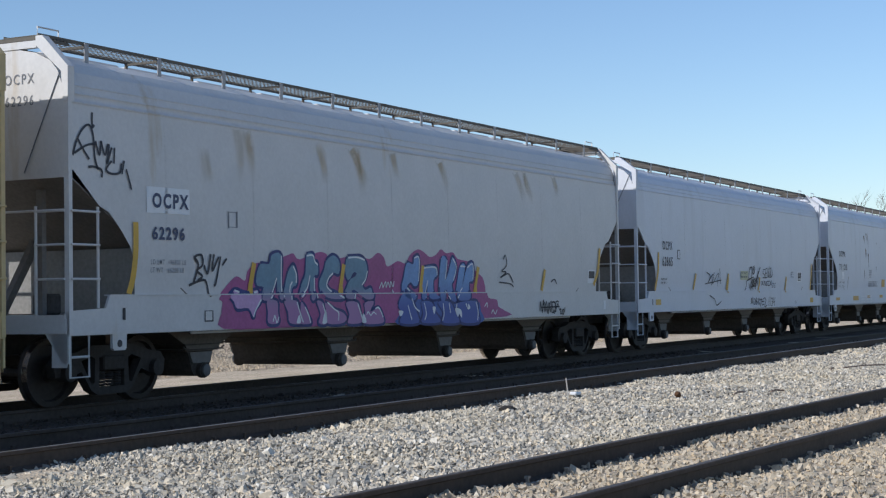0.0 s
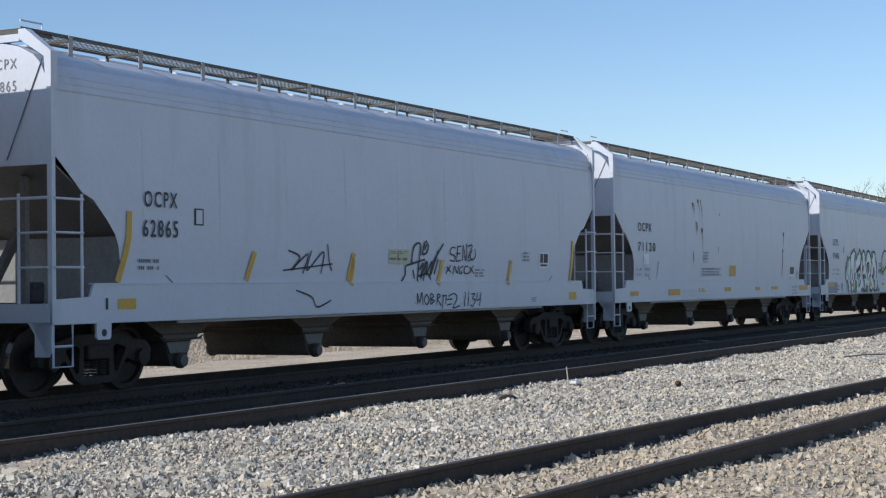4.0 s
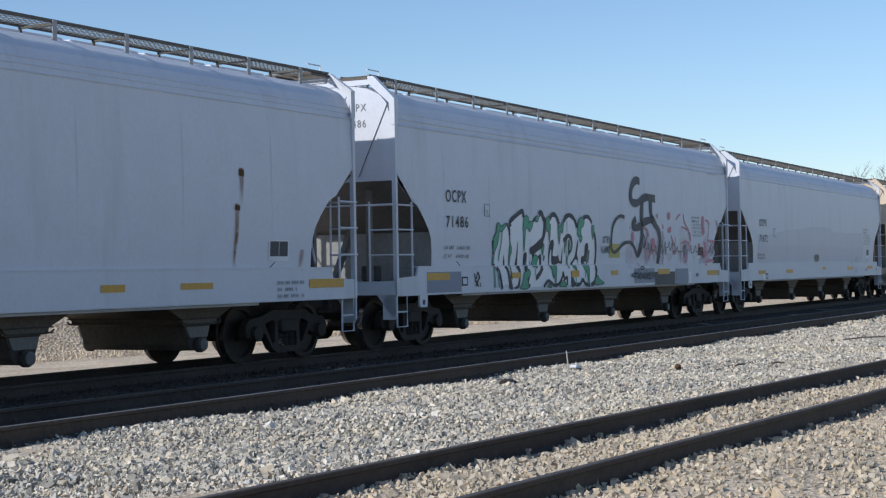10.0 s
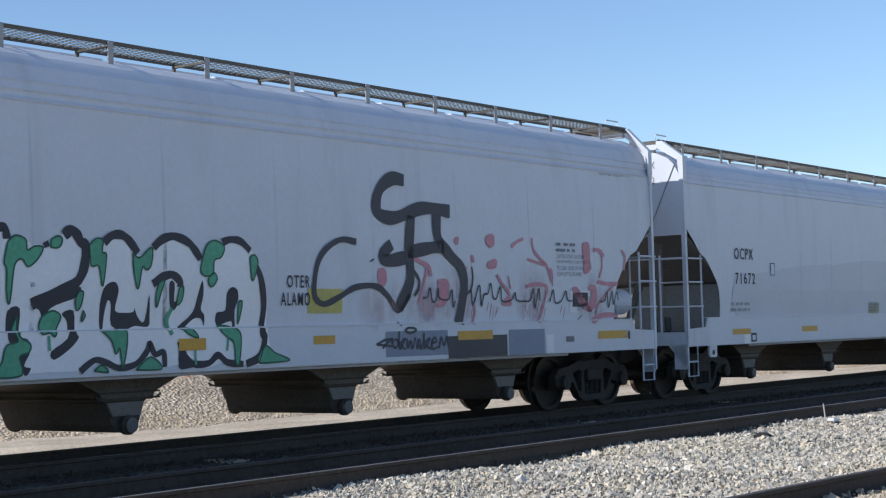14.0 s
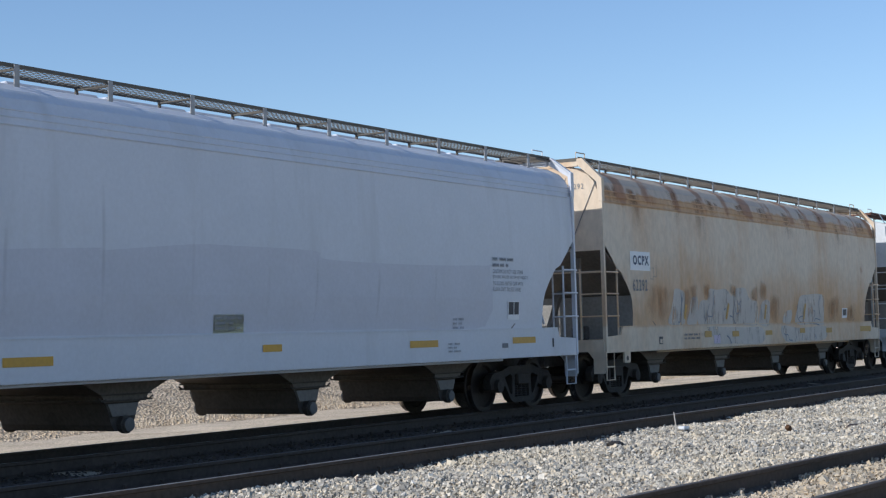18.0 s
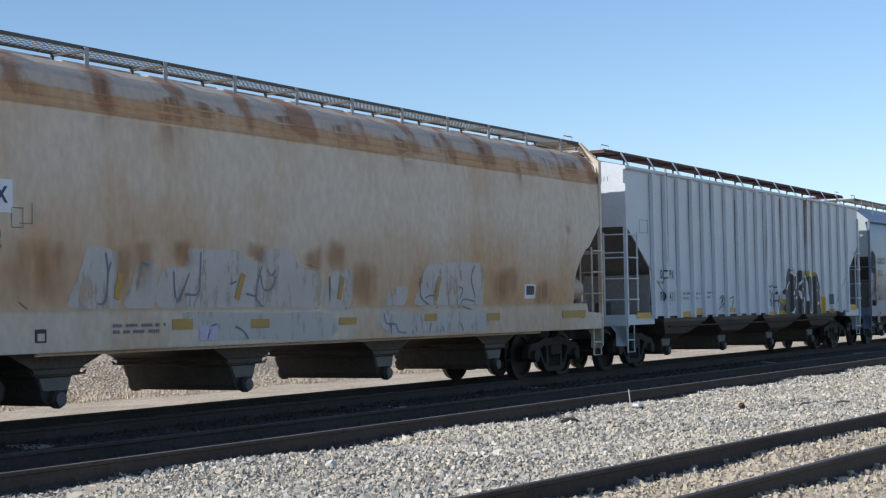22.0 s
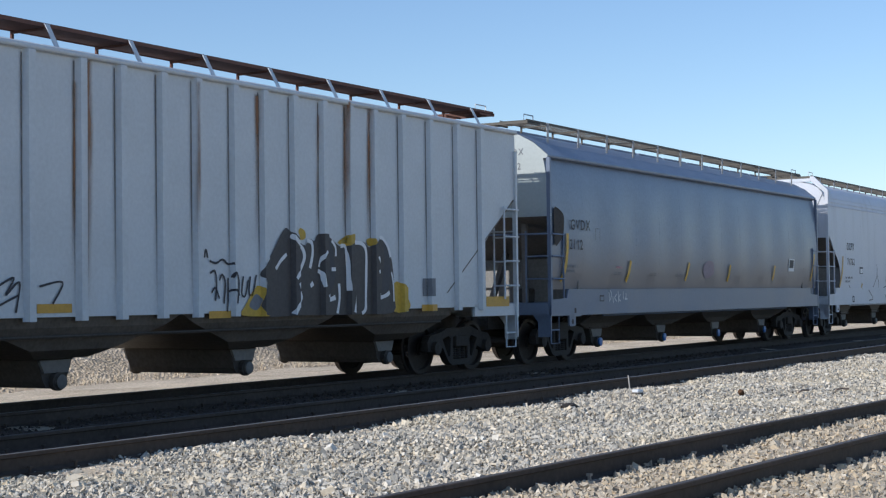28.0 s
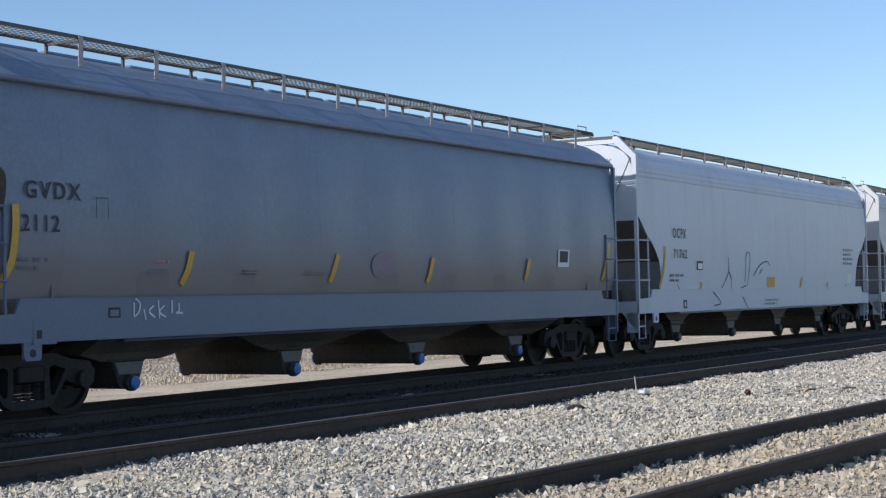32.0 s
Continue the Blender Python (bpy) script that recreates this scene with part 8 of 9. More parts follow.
stroke(6, M_ORANGES, 2, 1.60, (2.84, 2.35, 2.80, 1.91, 2.70, 1.50), "rust_run")
stroke(6, M_ORANGES, 2, 1.30, (14.54, 2.18, 14.61, 1.74, 14.64, 1.46), "rust_run")
stroke(6, M_ORANGES, 2, 1.00, (16.09, 1.96, 16.20, 1.62, 16.24, 1.45), "rust_run")
stroke(6, M_ORANGES, 2, 0.80, (9.15, 2.50, 9.05, 2.21, 8.96, 1.93), "rust_run")
stroke(6, M_OCHRE, 5, 0.110, (4.19, 1.92, 4.12, 1.60), "reflector")
stroke(6, M_OCHRE, 5, 0.110, (6.73, 1.95, 6.59, 1.59), "reflector")
stroke(6, M_OCHRE, 5, 0.110, (9.24, 1.93, 9.15, 1.58), "reflector")
stroke(6, M_OCHRE, 5, 0.110, (12.21, 1.96, 12.09, 1.57), "reflector")
plate(6, M_OCHRE, 4, 5.18, 5.59, 1.19, 1.33, "reflector")
plate(6, M_OCHRE, 4, 6.88, 7.31, 1.18, 1.31, "reflector")
plate(6, M_OCHRE, 4, 9.11, 9.59, 1.19, 1.30, "reflector")
plate(6, M_OCHRE, 4, 11.67, 12.08, 1.21, 1.33, "reflector")
plate(6, M_OCHRE, 4, 13.84, 14.34, 1.19, 1.32, "reflector")
plate(6, M_OCHRE, 4, 16.96, 18.01, 1.19, 1.34, "reflector")
plate(6, M_LABEL, 1, 15.39, 15.85, 1.58, 1.85, "sticker")
plate(6, M_BLACK, 2, 15.46, 15.78, 1.65, 1.82, "sticker")
plate(6, M_BLACK, 1, 17.82, 17.95, 1.18, 1.30, "sticker")
bars(6, M_TEXT, 4.02, 5.06, 1.13, 1.29, 2)
plate(6, M_LILACW, 3, 5.74, 6.11, 1.04, 1.23, "sticker")
plate(6, M_BLACK, 1, 2.67, 2.86, 1.08, 1.24, "sticker")
plate(6, M_RUSTY, 2, 2.71, 2.83, 1.10, 1.19, "sticker")
plate(6, M_TEXT, 1, 2.31, 2.51, 2.67, 2.68, "sticker")
plate(6, M_TEXT, 1, 2.31, 2.50, 2.44, 2.45, "sticker")
plate(6, M_TEXT, 1, 2.31, 2.32, 2.44, 2.68, "sticker")
plate(6, M_TEXT, 1, 2.49, 2.50, 2.44, 2.68, "sticker")
rust_runs(6, 9)
fill(7, M_DARKG, 3, (10.90, 1.13, 10.92, 1.59, 10.84, 1.70, 10.93, 1.88, 11.12, 2.01, 11.30, 2.24, 11.46, 2.39, 11.58, 2.35, 11.79, 2.21, 11.95, 2.15, 12.07, 2.25, 12.20, 2.22, 12.28, 2.32, 12.49, 2.33, 12.70, 2.24, 12.86, 2.16, 13.05, 2.16, 13.23, 2.22, 13.55, 2.24, 13.68, 2.16, 13.81, 2.20, 13.96, 2.32, 14.10, 2.34, 14.28, 2.19, 14.37, 1.98, 14.42, 1.77, 14.45, 1.42, 14.41, 1.11, 13.56, 1.10, 12.60, 1.10, 11.71, 1.11), "graffiti")
fill(7, M_CHAR, 4, (11.76, 2.21, 11.92, 2.12, 11.94, 1.90, 11.82, 1.73, 11.77, 1.82, 11.85, 2.02), "graffiti")
fill(7, M_CHAR, 4, (12.49, 2.27, 12.64, 2.20, 12.72, 1.91, 12.72, 1.59, 12.53, 1.42, 12.48, 1.59, 12.56, 1.83), "graffiti")
fill(7, M_CHAR, 4, (14.10, 2.29, 14.28, 2.11, 14.33, 1.77, 14.24, 1.42, 14.06, 1.36, 14.09, 1.68, 14.16, 2.02), "graffiti")
fill(7, M_CHAR, 4, (11.67, 1.55, 11.76, 1.47, 11.86, 1.32, 11.68, 1.14, 11.59, 1.14, 11.74, 1.32), "graffiti")
stroke(7, M_LABEL, 5, 0.075, (11.58, 2.29, 11.72, 2.18, 11.87, 2.11, 11.93, 1.98, 11.84, 1.82, 11.69, 1.70, 11.65, 1.65), "graffiti")
stroke(7, M_LABEL, 5, 0.075, (11.72, 1.59, 11.79, 1.47, 11.84, 1.36, 11.69, 1.24, 11.61, 1.13), "graffiti")
stroke(7, M_LABEL, 5, 0.060, (11.21, 1.79, 11.33, 1.91, 11.48, 2.01), "graffiti")
stroke(7, M_LABEL, 5, 0.065, (12.00, 2.22, 12.12, 2.19, 12.14, 2.03, 12.07, 1.81), "graffiti")
stroke(7, M_LABEL, 5, 0.050, (12.45, 2.07, 12.35, 1.95, 12.30, 1.83), "graffiti")
stroke(7, M_LABEL, 5, 0.065, (12.27, 1.77, 12.35, 1.73, 12.40, 1.53), "graffiti")
stroke(7, M_LABEL, 5, 0.080, (12.08, 1.54, 12.15, 1.59), "graffiti")
stroke(7, M_LABEL, 5, 0.050, (12.65, 2.24, 12.75, 2.14, 12.76, 2.00), "graffiti")
stroke(7, M_LABEL, 5, 0.080, (12.49, 1.42, 12.58, 1.34, 12.74, 1.37), "graffiti")
stroke(7, M_LABEL, 5, 0.065, (12.89, 2.16, 13.02, 2.15, 13.06, 1.92, 13.07, 1.63, 13.08, 1.47), "graffiti")
stroke(7, M_LABEL, 5, 0.065, (12.84, 1.58, 12.85, 1.35, 12.79, 1.12), "graffiti")
stroke(7, M_LABEL, 5, 0.070, (13.19, 2.22, 13.49, 2.21, 13.61, 2.09, 13.61, 1.76, 13.59, 1.34, 13.58, 1.18, 13.48, 1.11), "graffiti")
stroke(7, M_LABEL, 5, 0.065, (13.25, 1.63, 13.24, 1.35, 13.18, 1.13), "graffiti")
stroke(7, M_LABEL, 5, 0.060, (13.93, 2.27, 14.07, 2.32, 14.25, 2.19, 14.34, 2.01), "graffiti")
stroke(7, M_LABEL, 5, 0.050, (13.88, 2.01, 13.95, 1.91, 13.95, 1.80, 13.89, 1.76), "graffiti")
stroke(7, M_LABEL, 5, 0.070, (13.94, 1.44, 14.00, 1.36, 14.18, 1.39, 14.30, 1.44), "graffiti")
stroke(7, M_LABEL, 5, 0.040, (14.36, 1.77, 14.41, 1.59, 14.43, 1.29), "graffiti")
stroke(7, M_LABEL, 5, 0.060, (12.64, 1.80, 12.76, 1.80), "graffiti")
fill(7, M_OLIVEY, 2, (10.42, 1.13, 10.48, 1.26, 10.77, 1.55, 10.97, 1.44, 11.11, 1.25, 11.13, 1.12), "graffiti")
fill(7, M_OLIVEY, 2, (11.70, 2.37, 11.80, 2.41, 11.95, 2.37, 11.97, 2.26, 11.85, 2.23, 11.72, 2.29), "graffiti")
fill(7, M_OLIVEY, 2, (12.83, 2.21, 12.97, 2.29, 13.16, 2.35, 13.30, 2.32, 13.27, 2.22, 13.02, 2.16), "graffiti")
fill(7, M_OLIVEY, 2, (13.64, 2.28, 13.81, 2.30, 13.87, 2.20, 13.69, 2.18), "graffiti")
fill(7, M_OLIVEY, 2, (14.45, 1.59, 14.73, 1.55, 14.85, 1.38, 14.94, 1.18, 14.44, 1.13), "graffiti")
fill(7, M_TEXT, 3, (10.58, 1.26, 10.65, 1.37, 10.74, 1.43, 10.86, 1.37, 10.83, 1.25, 10.72, 1.20), "graffiti")
stroke(7, M_BLACK, 2, 0.034, (9.70, 1.89, 9.84, 1.86, 9.98, 1.91, 10.10, 1.85, 10.19, 1.86), "graffiti")
stroke(7, M_BLACK, 2, 0.034, (9.58, 1.93, 9.62, 2.04, 9.66, 1.93), "graffiti")
stroke(7, M_BLACK, 2, 0.034, (9.71, 1.72, 9.81, 1.75, 9.85, 1.59, 9.82, 1.34), "graffiti")
stroke(7, M_BLACK, 2, 0.034, (9.91, 1.62, 9.97, 1.70, 10.04, 1.59, 10.01, 1.30), "graffiti")
stroke(7, M_BLACK, 2, 0.034, (9.74, 1.45, 9.82, 1.52, 9.91, 1.37), "graffiti")
stroke(7, M_BLACK, 2, 0.034, (10.10, 1.66, 10.10, 1.37, 10.08, 1.18), "graffiti")
stroke(7, M_BLACK, 2, 0.034, (10.17, 1.66, 10.21, 1.73, 10.26, 1.59, 10.23, 1.30), "graffiti")
stroke(7, M_BLACK, 2, 0.034, (10.34, 1.74, 10.36, 1.44, 10.34, 1.24), "graffiti")
stroke(7, M_BLACK, 2, 0.034, (10.45, 1.68, 10.41, 1.44, 10.49, 1.41, 10.56, 1.63), "graffiti")
stroke(7, M_BLACK, 2, 0.034, (10.61, 1.68, 10.58, 1.44, 10.67, 1.44, 10.75, 1.70), "graffiti")
stroke(7, M_BLACK, 2, 0.034, (10.10, 1.46, 10.21, 1.49, 10.27, 1.41), "graffiti")
plate(7, M_YEL, 2, 9.68, 10.16, 1.10, 1.20, "reflector")
plate(7, M_YEL, 2, 15.32, 15.83, 1.12, 1.23, "reflector")
plate(7, M_TEXT, 1, 15.36, 15.70, 1.37, 1.67, "sticker")
word(7, M_BLACK, "OC", 1.96, 2.24, 2.01, 2.21)
word(7, M_BLACK, "PX", 2.52, 2.79, 2.02, 2.22)
word(7, M_BLACK, "70", 1.93, 2.21, 1.50, 1.72)
word(7, M_BLACK, "411", 2.50, 2.79, 1.50, 1.72)
plate(7, M_YEL, 2, 0.58, 1.38, 1.13, 1.26, "reflector")
plate(7, M_YEL, 2, 3.28, 3.82, 1.13, 1.26, "reflector")
plate(7, M_YEL, 2, 4.21, 4.61, 1.18, 1.33, "reflector")
plate(7, M_YEL, 2, 6.37, 7.03, 1.22, 1.33, "reflector")
plate(7, M_YEL, 2, 17.56, 18.44, 1.17, 1.35, "reflector")
bars(7, M_TEXT, 1.77, 2.20, 1.85, 1.97, 1)
bars(7, M_TEXT, 3.38, 3.78, 1.50, 1.72, 2)
bars(7, M_TEXT, 4.19, 4.51, 1.50, 1.72, 2)
bars(7, M_TEXT, 4.95, 5.31, 1.52, 1.74, 2)
plate(7, M_TEXT, 1, 0.82, 1.30, 3.30, 3.29, "sticker")
plate(7, M_TEXT, 1, 0.81, 1.29, 3.02, 3.01, "sticker")
plate(7, M_TEXT, 1, 0.82, 0.84, 3.00, 3.29, "sticker")
plate(7, M_TEXT, 1, 1.27, 1.29, 3.02, 3.32, "sticker")
stroke(7, M_BLACK, 3, 0.030, (5.81, 1.54, 6.07, 1.64, 5.94, 1.44, 6.16, 1.59, 6.10, 1.23), "tag")
stroke(7, M_BLACK, 3, 0.030, (5.76, 1.29, 6.15, 1.44), "tag")
stroke(7, M_BLACK, 3, 0.030, (6.48, 1.54, 6.87, 1.59, 6.70, 1.33), "tag")
# Dark line along each rib: its seam and edge shade painted as one stroke.
for r in RIBS:
    stroke(7, M_RIB_EDGE, 1, 0.05, (r - 0.115, 4.34, r - 0.115, 3.3, r - 0.115, 2.2, r - 0.115, 1.22), "seam_line")
stroke(7, M_RUNR, 2, 0.225, (7.33, 4.40, 7.34, 3.56, 7.31, 2.29, 7.28, 1.14), "rust_run")
stroke(7, M_RUNR, 2, 0.105, (9.41, 4.35, 9.41, 3.12, 9.39, 2.13), "rust_run")
stroke(7, M_RUNR, 2, 0.150, (10.80, 4.31, 10.80, 3.37, 10.76, 2.16), "rust_run")
stroke(7, M_RUNR, 2, 0.180, (13.07, 4.45, 13.05, 3.53, 13.01, 2.21), "rust_run")
stroke(7, M_RUNR, 2, 0.165, (13.75, 4.47, 13.73, 3.40, 13.69, 2.05), "rust_run")
stroke(7, M_RUNR, 2, 0.090, (7.09, 4.09, 7.08, 2.98, 7.05, 1.59), "rust_run")
stroke(7, M_RUNR, 2, 0.075, (12.33, 4.17, 12.31, 3.31, 12.27, 2.28), "rust_run")
stroke(7, M_RUNR, 2, 0.195, (2.38, 4.57, 2.35, 3.29, 2.27, 2.01), "rust_run")
stroke(7, M_RUNR, 2, 0.075, (3.86, 4.48, 3.82, 3.66, 3.77, 2.70), "rust_run")
stroke(7, M_RUNR, 2, 0.075, (5.34, 4.61, 5.30, 3.75, 5.24, 2.74), "rust_run")
# Flat dark patch on the closed side, painting the darkness inside an opening.
fill(8, M_UNDER, 2, (0.13, 3.04, 0.42, 3.03, 0.57, 2.90, 0.53, 2.56, 0.37, 2.41, 0.14, 2.36), "side_opening_patch")
word(8, M_BLACK, "GVDX", 0.87, 1.80, 2.66, 2.87)
word(8, M_BLACK, "2112", 0.82, 1.43, 2.27, 2.47)
bars(8, M_TEXT, 0.78, 1.26, 1.77, 1.97, 2)
plate(8, M_BLACK, 1, 2.07, 2.30, 2.71, 2.72, "sticker")
plate(8, M_BLACK, 1, 2.06, 2.29, 2.47, 2.47, "sticker")
plate(8, M_BLACK, 1, 2.07, 2.08, 2.46, 2.72, "sticker")
plate(8, M_BLACK, 1, 2.28, 2.29, 2.47, 2.72, "sticker")
stroke(8, M_YELLOW, 5, 0.110, (0.71, 2.58, 0.71, 2.33, 0.67, 1.93, 0.50, 1.63), "reflector")
stroke(8, M_YELLOW, 5, 0.110, (3.92, 2.08, 3.86, 1.85, 3.75, 1.63), "reflector")
bars(8, M_RED, 3.17, 3.48, 1.88, 1.96, 1)
bars(8, M_TEXT, 3.04, 3.50, 1.75, 1.84, 2)
bars(8, M_TEXT, 5.03, 5.36, 1.75, 1.83, 2)
stroke(8, M_LABEL, 3, 0.025, (2.76, 1.47, 2.76, 1.22), "tag")
stroke(8, M_LABEL, 3, 0.025, (2.76, 1.47, 2.87, 1.40, 2.85, 1.29, 2.76, 1.22), "tag")
stroke(8, M_LABEL, 3, 0.025, (2.95, 1.32, 2.98, 1.18), "tag")
stroke(8, M_LABEL, 3, 0.025, (3.14, 1.36, 3.05, 1.29, 3.16, 1.21), "tag")
stroke(8, M_LABEL, 3, 0.025, (3.23, 1.43, 3.25, 1.19), "tag")
stroke(8, M_LABEL, 3, 0.025, (3.35, 1.36, 3.25, 1.28, 3.37, 1.21), "tag")
stroke(8, M_LABEL, 3, 0.025, (3.50, 1.43, 3.50, 1.26), "tag")
stroke(8, M_LABEL, 3, 0.025, (3.64, 1.39, 3.64, 1.29, 3.58, 1.26, 3.72, 1.26), "tag")
plate(8, M_BLACK, 1, 2.29, 2.51, 1.22, 1.35, "sticker")
plate(8, M_BLUE, 2, 2.32, 2.48, 1.24, 1.32, "sticker")
plate(8, M_TEXT, 1, 1.19, 1.61, 1.46, 1.50, "sticker")
plate(8, M_BLUE, 1, 1.00, 1.38, 0.93, 1.22, "lift_pad")
plate(8, M_BLACK, 2, 1.05, 1.14, 1.00, 1.10, "sticker")
stroke(8, M_YELLOW, 5, 0.110, (7.41, 2.08, 7.32, 1.87, 7.23, 1.66), "reflector")
stroke(8, M_YELLOW, 5, 0.110, (10.25, 2.06, 10.19, 1.86, 10.11, 1.65), "reflector")
stroke(8, M_YELLOW, 5, 0.110, (13.79, 2.08, 13.74, 1.91, 13.66, 1.69), "reflector")
stroke(8, M_YELLOW, 5, 0.110, (17.35, 2.45, 17.24, 1.98, 17.09, 1.69), "reflector")
plate(8, M_LABEL, 1, 15.00, 15.50, 1.94, 2.28, "sticker")
plate(8, M_BLACK, 2, 15.07, 15.43, 2.03, 2.25, "sticker")
bars(8, M_TEXT, 6.55, 7.09, 1.74, 1.82, 2)
bars(8, M_TEXT, 5.03, 5.40, 1.75, 1.83, 2)
fill(8, M_REDF, 1, (8.38, 2.01, 8.67, 2.14, 9.03, 2.10, 9.09, 1.83, 8.66, 1.72, 8.42, 1.79), "graffiti")
word(9, M_BLACK, "OCPX", 2.05, 2.89, 2.64, 2.87)
word(9, M_BLACK, "71762", 2.09, 2.93, 2.18, 2.39)
bars(9, M_TEXT, 1.88, 2.71, 1.60, 1.83, 2)
plate(9, M_BLACK, 1, 3.55, 3.95, 1.92, 2.13, "sticker")
plate(9, M_LABEL, 2, 3.62, 3.92, 1.94, 2.08, "sticker")
stroke(9, M_BLACK, 3, 0.030, (5.72, 2.25, 5.74, 1.90, 5.47, 1.62, 5.25, 1.48), "tag")
stroke(9, M_BLACK, 3, 0.030, (5.74, 1.90, 5.97, 1.69, 5.95, 1.40), "tag")
stroke(9, M_BLACK, 3, 0.030, (6.95, 1.61, 7.05, 2.27, 7.23, 2.39, 7.35, 2.20, 7.16, 1.54), "tag")
stroke(9, M_BLACK, 3, 0.030, (7.63, 1.79, 8.10, 2.06, 8.67, 2.17, 8.95, 2.06), "tag")
stroke(9, M_BLACK, 3, 0.030, (8.09, 1.84, 8.33, 1.98), "tag")
stroke(9, M_BLACK, 3, 0.030, (6.63, 1.47, 7.07, 1.54), "tag")
stroke(9, M_BLACK, 3, 0.030, (4.57, 1.41, 5.10, 1.13, 4.62, 1.07), "tag")
stroke(9, M_BLACK, 3, 0.030, (6.70, 1.26, 7.11, 0.96), "tag")
stroke(9, M_YELLOW, 5, 0.100, (1.58, 2.44, 1.48, 1.94, 1.24, 1.50), "reflector")
stroke(9, M_YELLOW, 5, 0.100, (3.89, 1.62, 3.80, 1.46), "reflector")
stroke(9, M_YELLOW, 5, 0.100, (11.80, 1.77, 11.61, 1.45), "reflector")
stroke(9, M_YELLOW, 5, 0.100, (14.31, 1.60, 14.17, 1.40), "reflector")
plate(9, M_YEL, 1, 8.73, 9.38, 1.49, 1.76, "sticker")
bars(9, M_TEXT, 15.89, 16.98, 2.09, 2.64, 4)
plate(9, M_LABEL, 1, 16.37, 16.79, 1.60, 1.86, "sticker")
plate(9, M_BLACK, 1, 2.61, 2.84, 1.03, 1.22, "sticker")
plate(9, M_WHITE, 2, 2.68, 2.78, 1.07, 1.18, "sticker")
bars(9, M_TEXT, 8.40, 9.53, 1.00, 1.19, 2)
for n, spec in enumerate(CARS):
    if "mark" in spec:
        end_words(n, (" ".join(spec["mark"]),) if n in (6, 7) else spec["mark"], 4.22 if spec["kind"] == "smooth" else 4.12, 0.15 if n in (6, 7) else 0.19)


# ------------------------------------------------------------------ loose things in the yard and the distance
def ribbon_sheet(name, label, y0, y1, z, material, x0=-60.0, x1=320.0, kind="structure"):
    bm = bmesh.new()
    prev = None
    for i in range(61):
        x = x0 + (x1 - x0) * i / 60
        row = [bm.verts.new((x, bent(x, y0 + (y1 - y0) * k / 6), z - (0.06 if k in (0, 6) else 0.0))) for k in range(7)]
        if prev:
            for k in range(6):
                bm.faces.new((prev[k], row[k], row[k + 1], prev[k + 1]))
        prev = row
    return tagged(part(name, bm, material), label, "track bed", kind=kind)


# Bed and stones far darker than the pale ballast beside them.
M_BED = ground_material("brown black ballast", ((0.075, 0.060, 0.048), (0.125, 0.100, 0.082)), (0.7, 22.0), 0.02)
M_DARKSTONE = stone_material("dark brown stone", (0.035, 0.029, 0.024), (0.10, 0.083, 0.068))
ribbon_sheet("track_bed", "brown black ballast bed under the main tracks", 10.36, 17.2, -0.175, M_BED)


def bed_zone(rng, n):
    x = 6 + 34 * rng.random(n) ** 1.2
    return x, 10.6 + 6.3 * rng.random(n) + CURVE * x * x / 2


stones("dark_ballast", "dark brown stones on the main track bed", M_DARKSTONE, bed_zone, 22000, 0.028, lambda x, y: -0.185 + 0 * x, 11)


def stake():
    bm = bmesh.new()
    tube(bm, [(0, 0, -0.1), (-0.012, 0.0, 0.2), (-0.03, 0.01, 0.36)], 0.010, 5)
    s = part("stake", bm, M_WOOD)
    s.location = (20.45, 9.1, -0.14)
    return tagged(s, "thin weathered stake standing in the ballast", "stake")


def lump(name, label, cat, m, x, y, z, sx, sy, sz, seed):
    rng = random.Random(seed)
    bm = bmesh.new()
    bmesh.ops.create_icosphere(bm, subdivisions=2, radius=1)
    for v in bm.verts:
        v.co = Vector((v.co.x * sx, v.co.y * sy, v.co.z * sz)) * rng.uniform(0.75, 1.15)
    ob = part(name, bm, m)
    ob.location = (x, y, z)
    return tagged(ob, label, cat)


stake()
lump("rubber_scrap", "flat black scrap of rubber lying on ballast", "scrap", M_TRUCK, 18.5, 9.1, -0.09, 0.19, 0.10, 0.05, 2)
lump("rag", "small reddish brown rag on the ballast", "rag", M_DUST, 22.2, 8.1, -0.10, 0.07, 0.05, 0.05, 3)
lump("rust_lump", "rusty red lump beside the shaded rail", "scrap", M_RED, 12.75, 12.15, -0.08, 0.09, 0.05, 0.06, 4)
bm = bmesh.new()
box(bm, -0.18, 0.18, -0.05, 0.05, 0, 0.05)
bmesh.ops.bevel(bm, geom=bm.edges[:], offset=0.012, segments=1, affect="EDGES")
slab = tagged(part("white_block", bm, M_LABEL), "white painted block half buried in ballast", "block")
slab.matrix_basis = pose(21.9, 9.62, -0.12, 2, 3, 12)
for i, (x, y, ln, rz) in enumerate(((22.6, 7.3, 0.55, 4), (23.2, 6.9, 0.3, -20), (31.5, 7.6, 1.5, -18), (13.5, 9.6, 0.5, 30), (30.2, 7.9, 0.8, 12))):
    bm = bmesh.new()
    tube(bm, [(-ln / 2, 0, 0), (0, 0.02, 0.015), (ln / 2, -0.01, 0)], 0.014, 5)
    st = tagged(part("stick", bm, M_BARK), "dry broken stick lying on the stones", "stick", "sticks on the ballast")
    st.matrix_basis = pose(x, y, -0.09, 0, 0, rz)


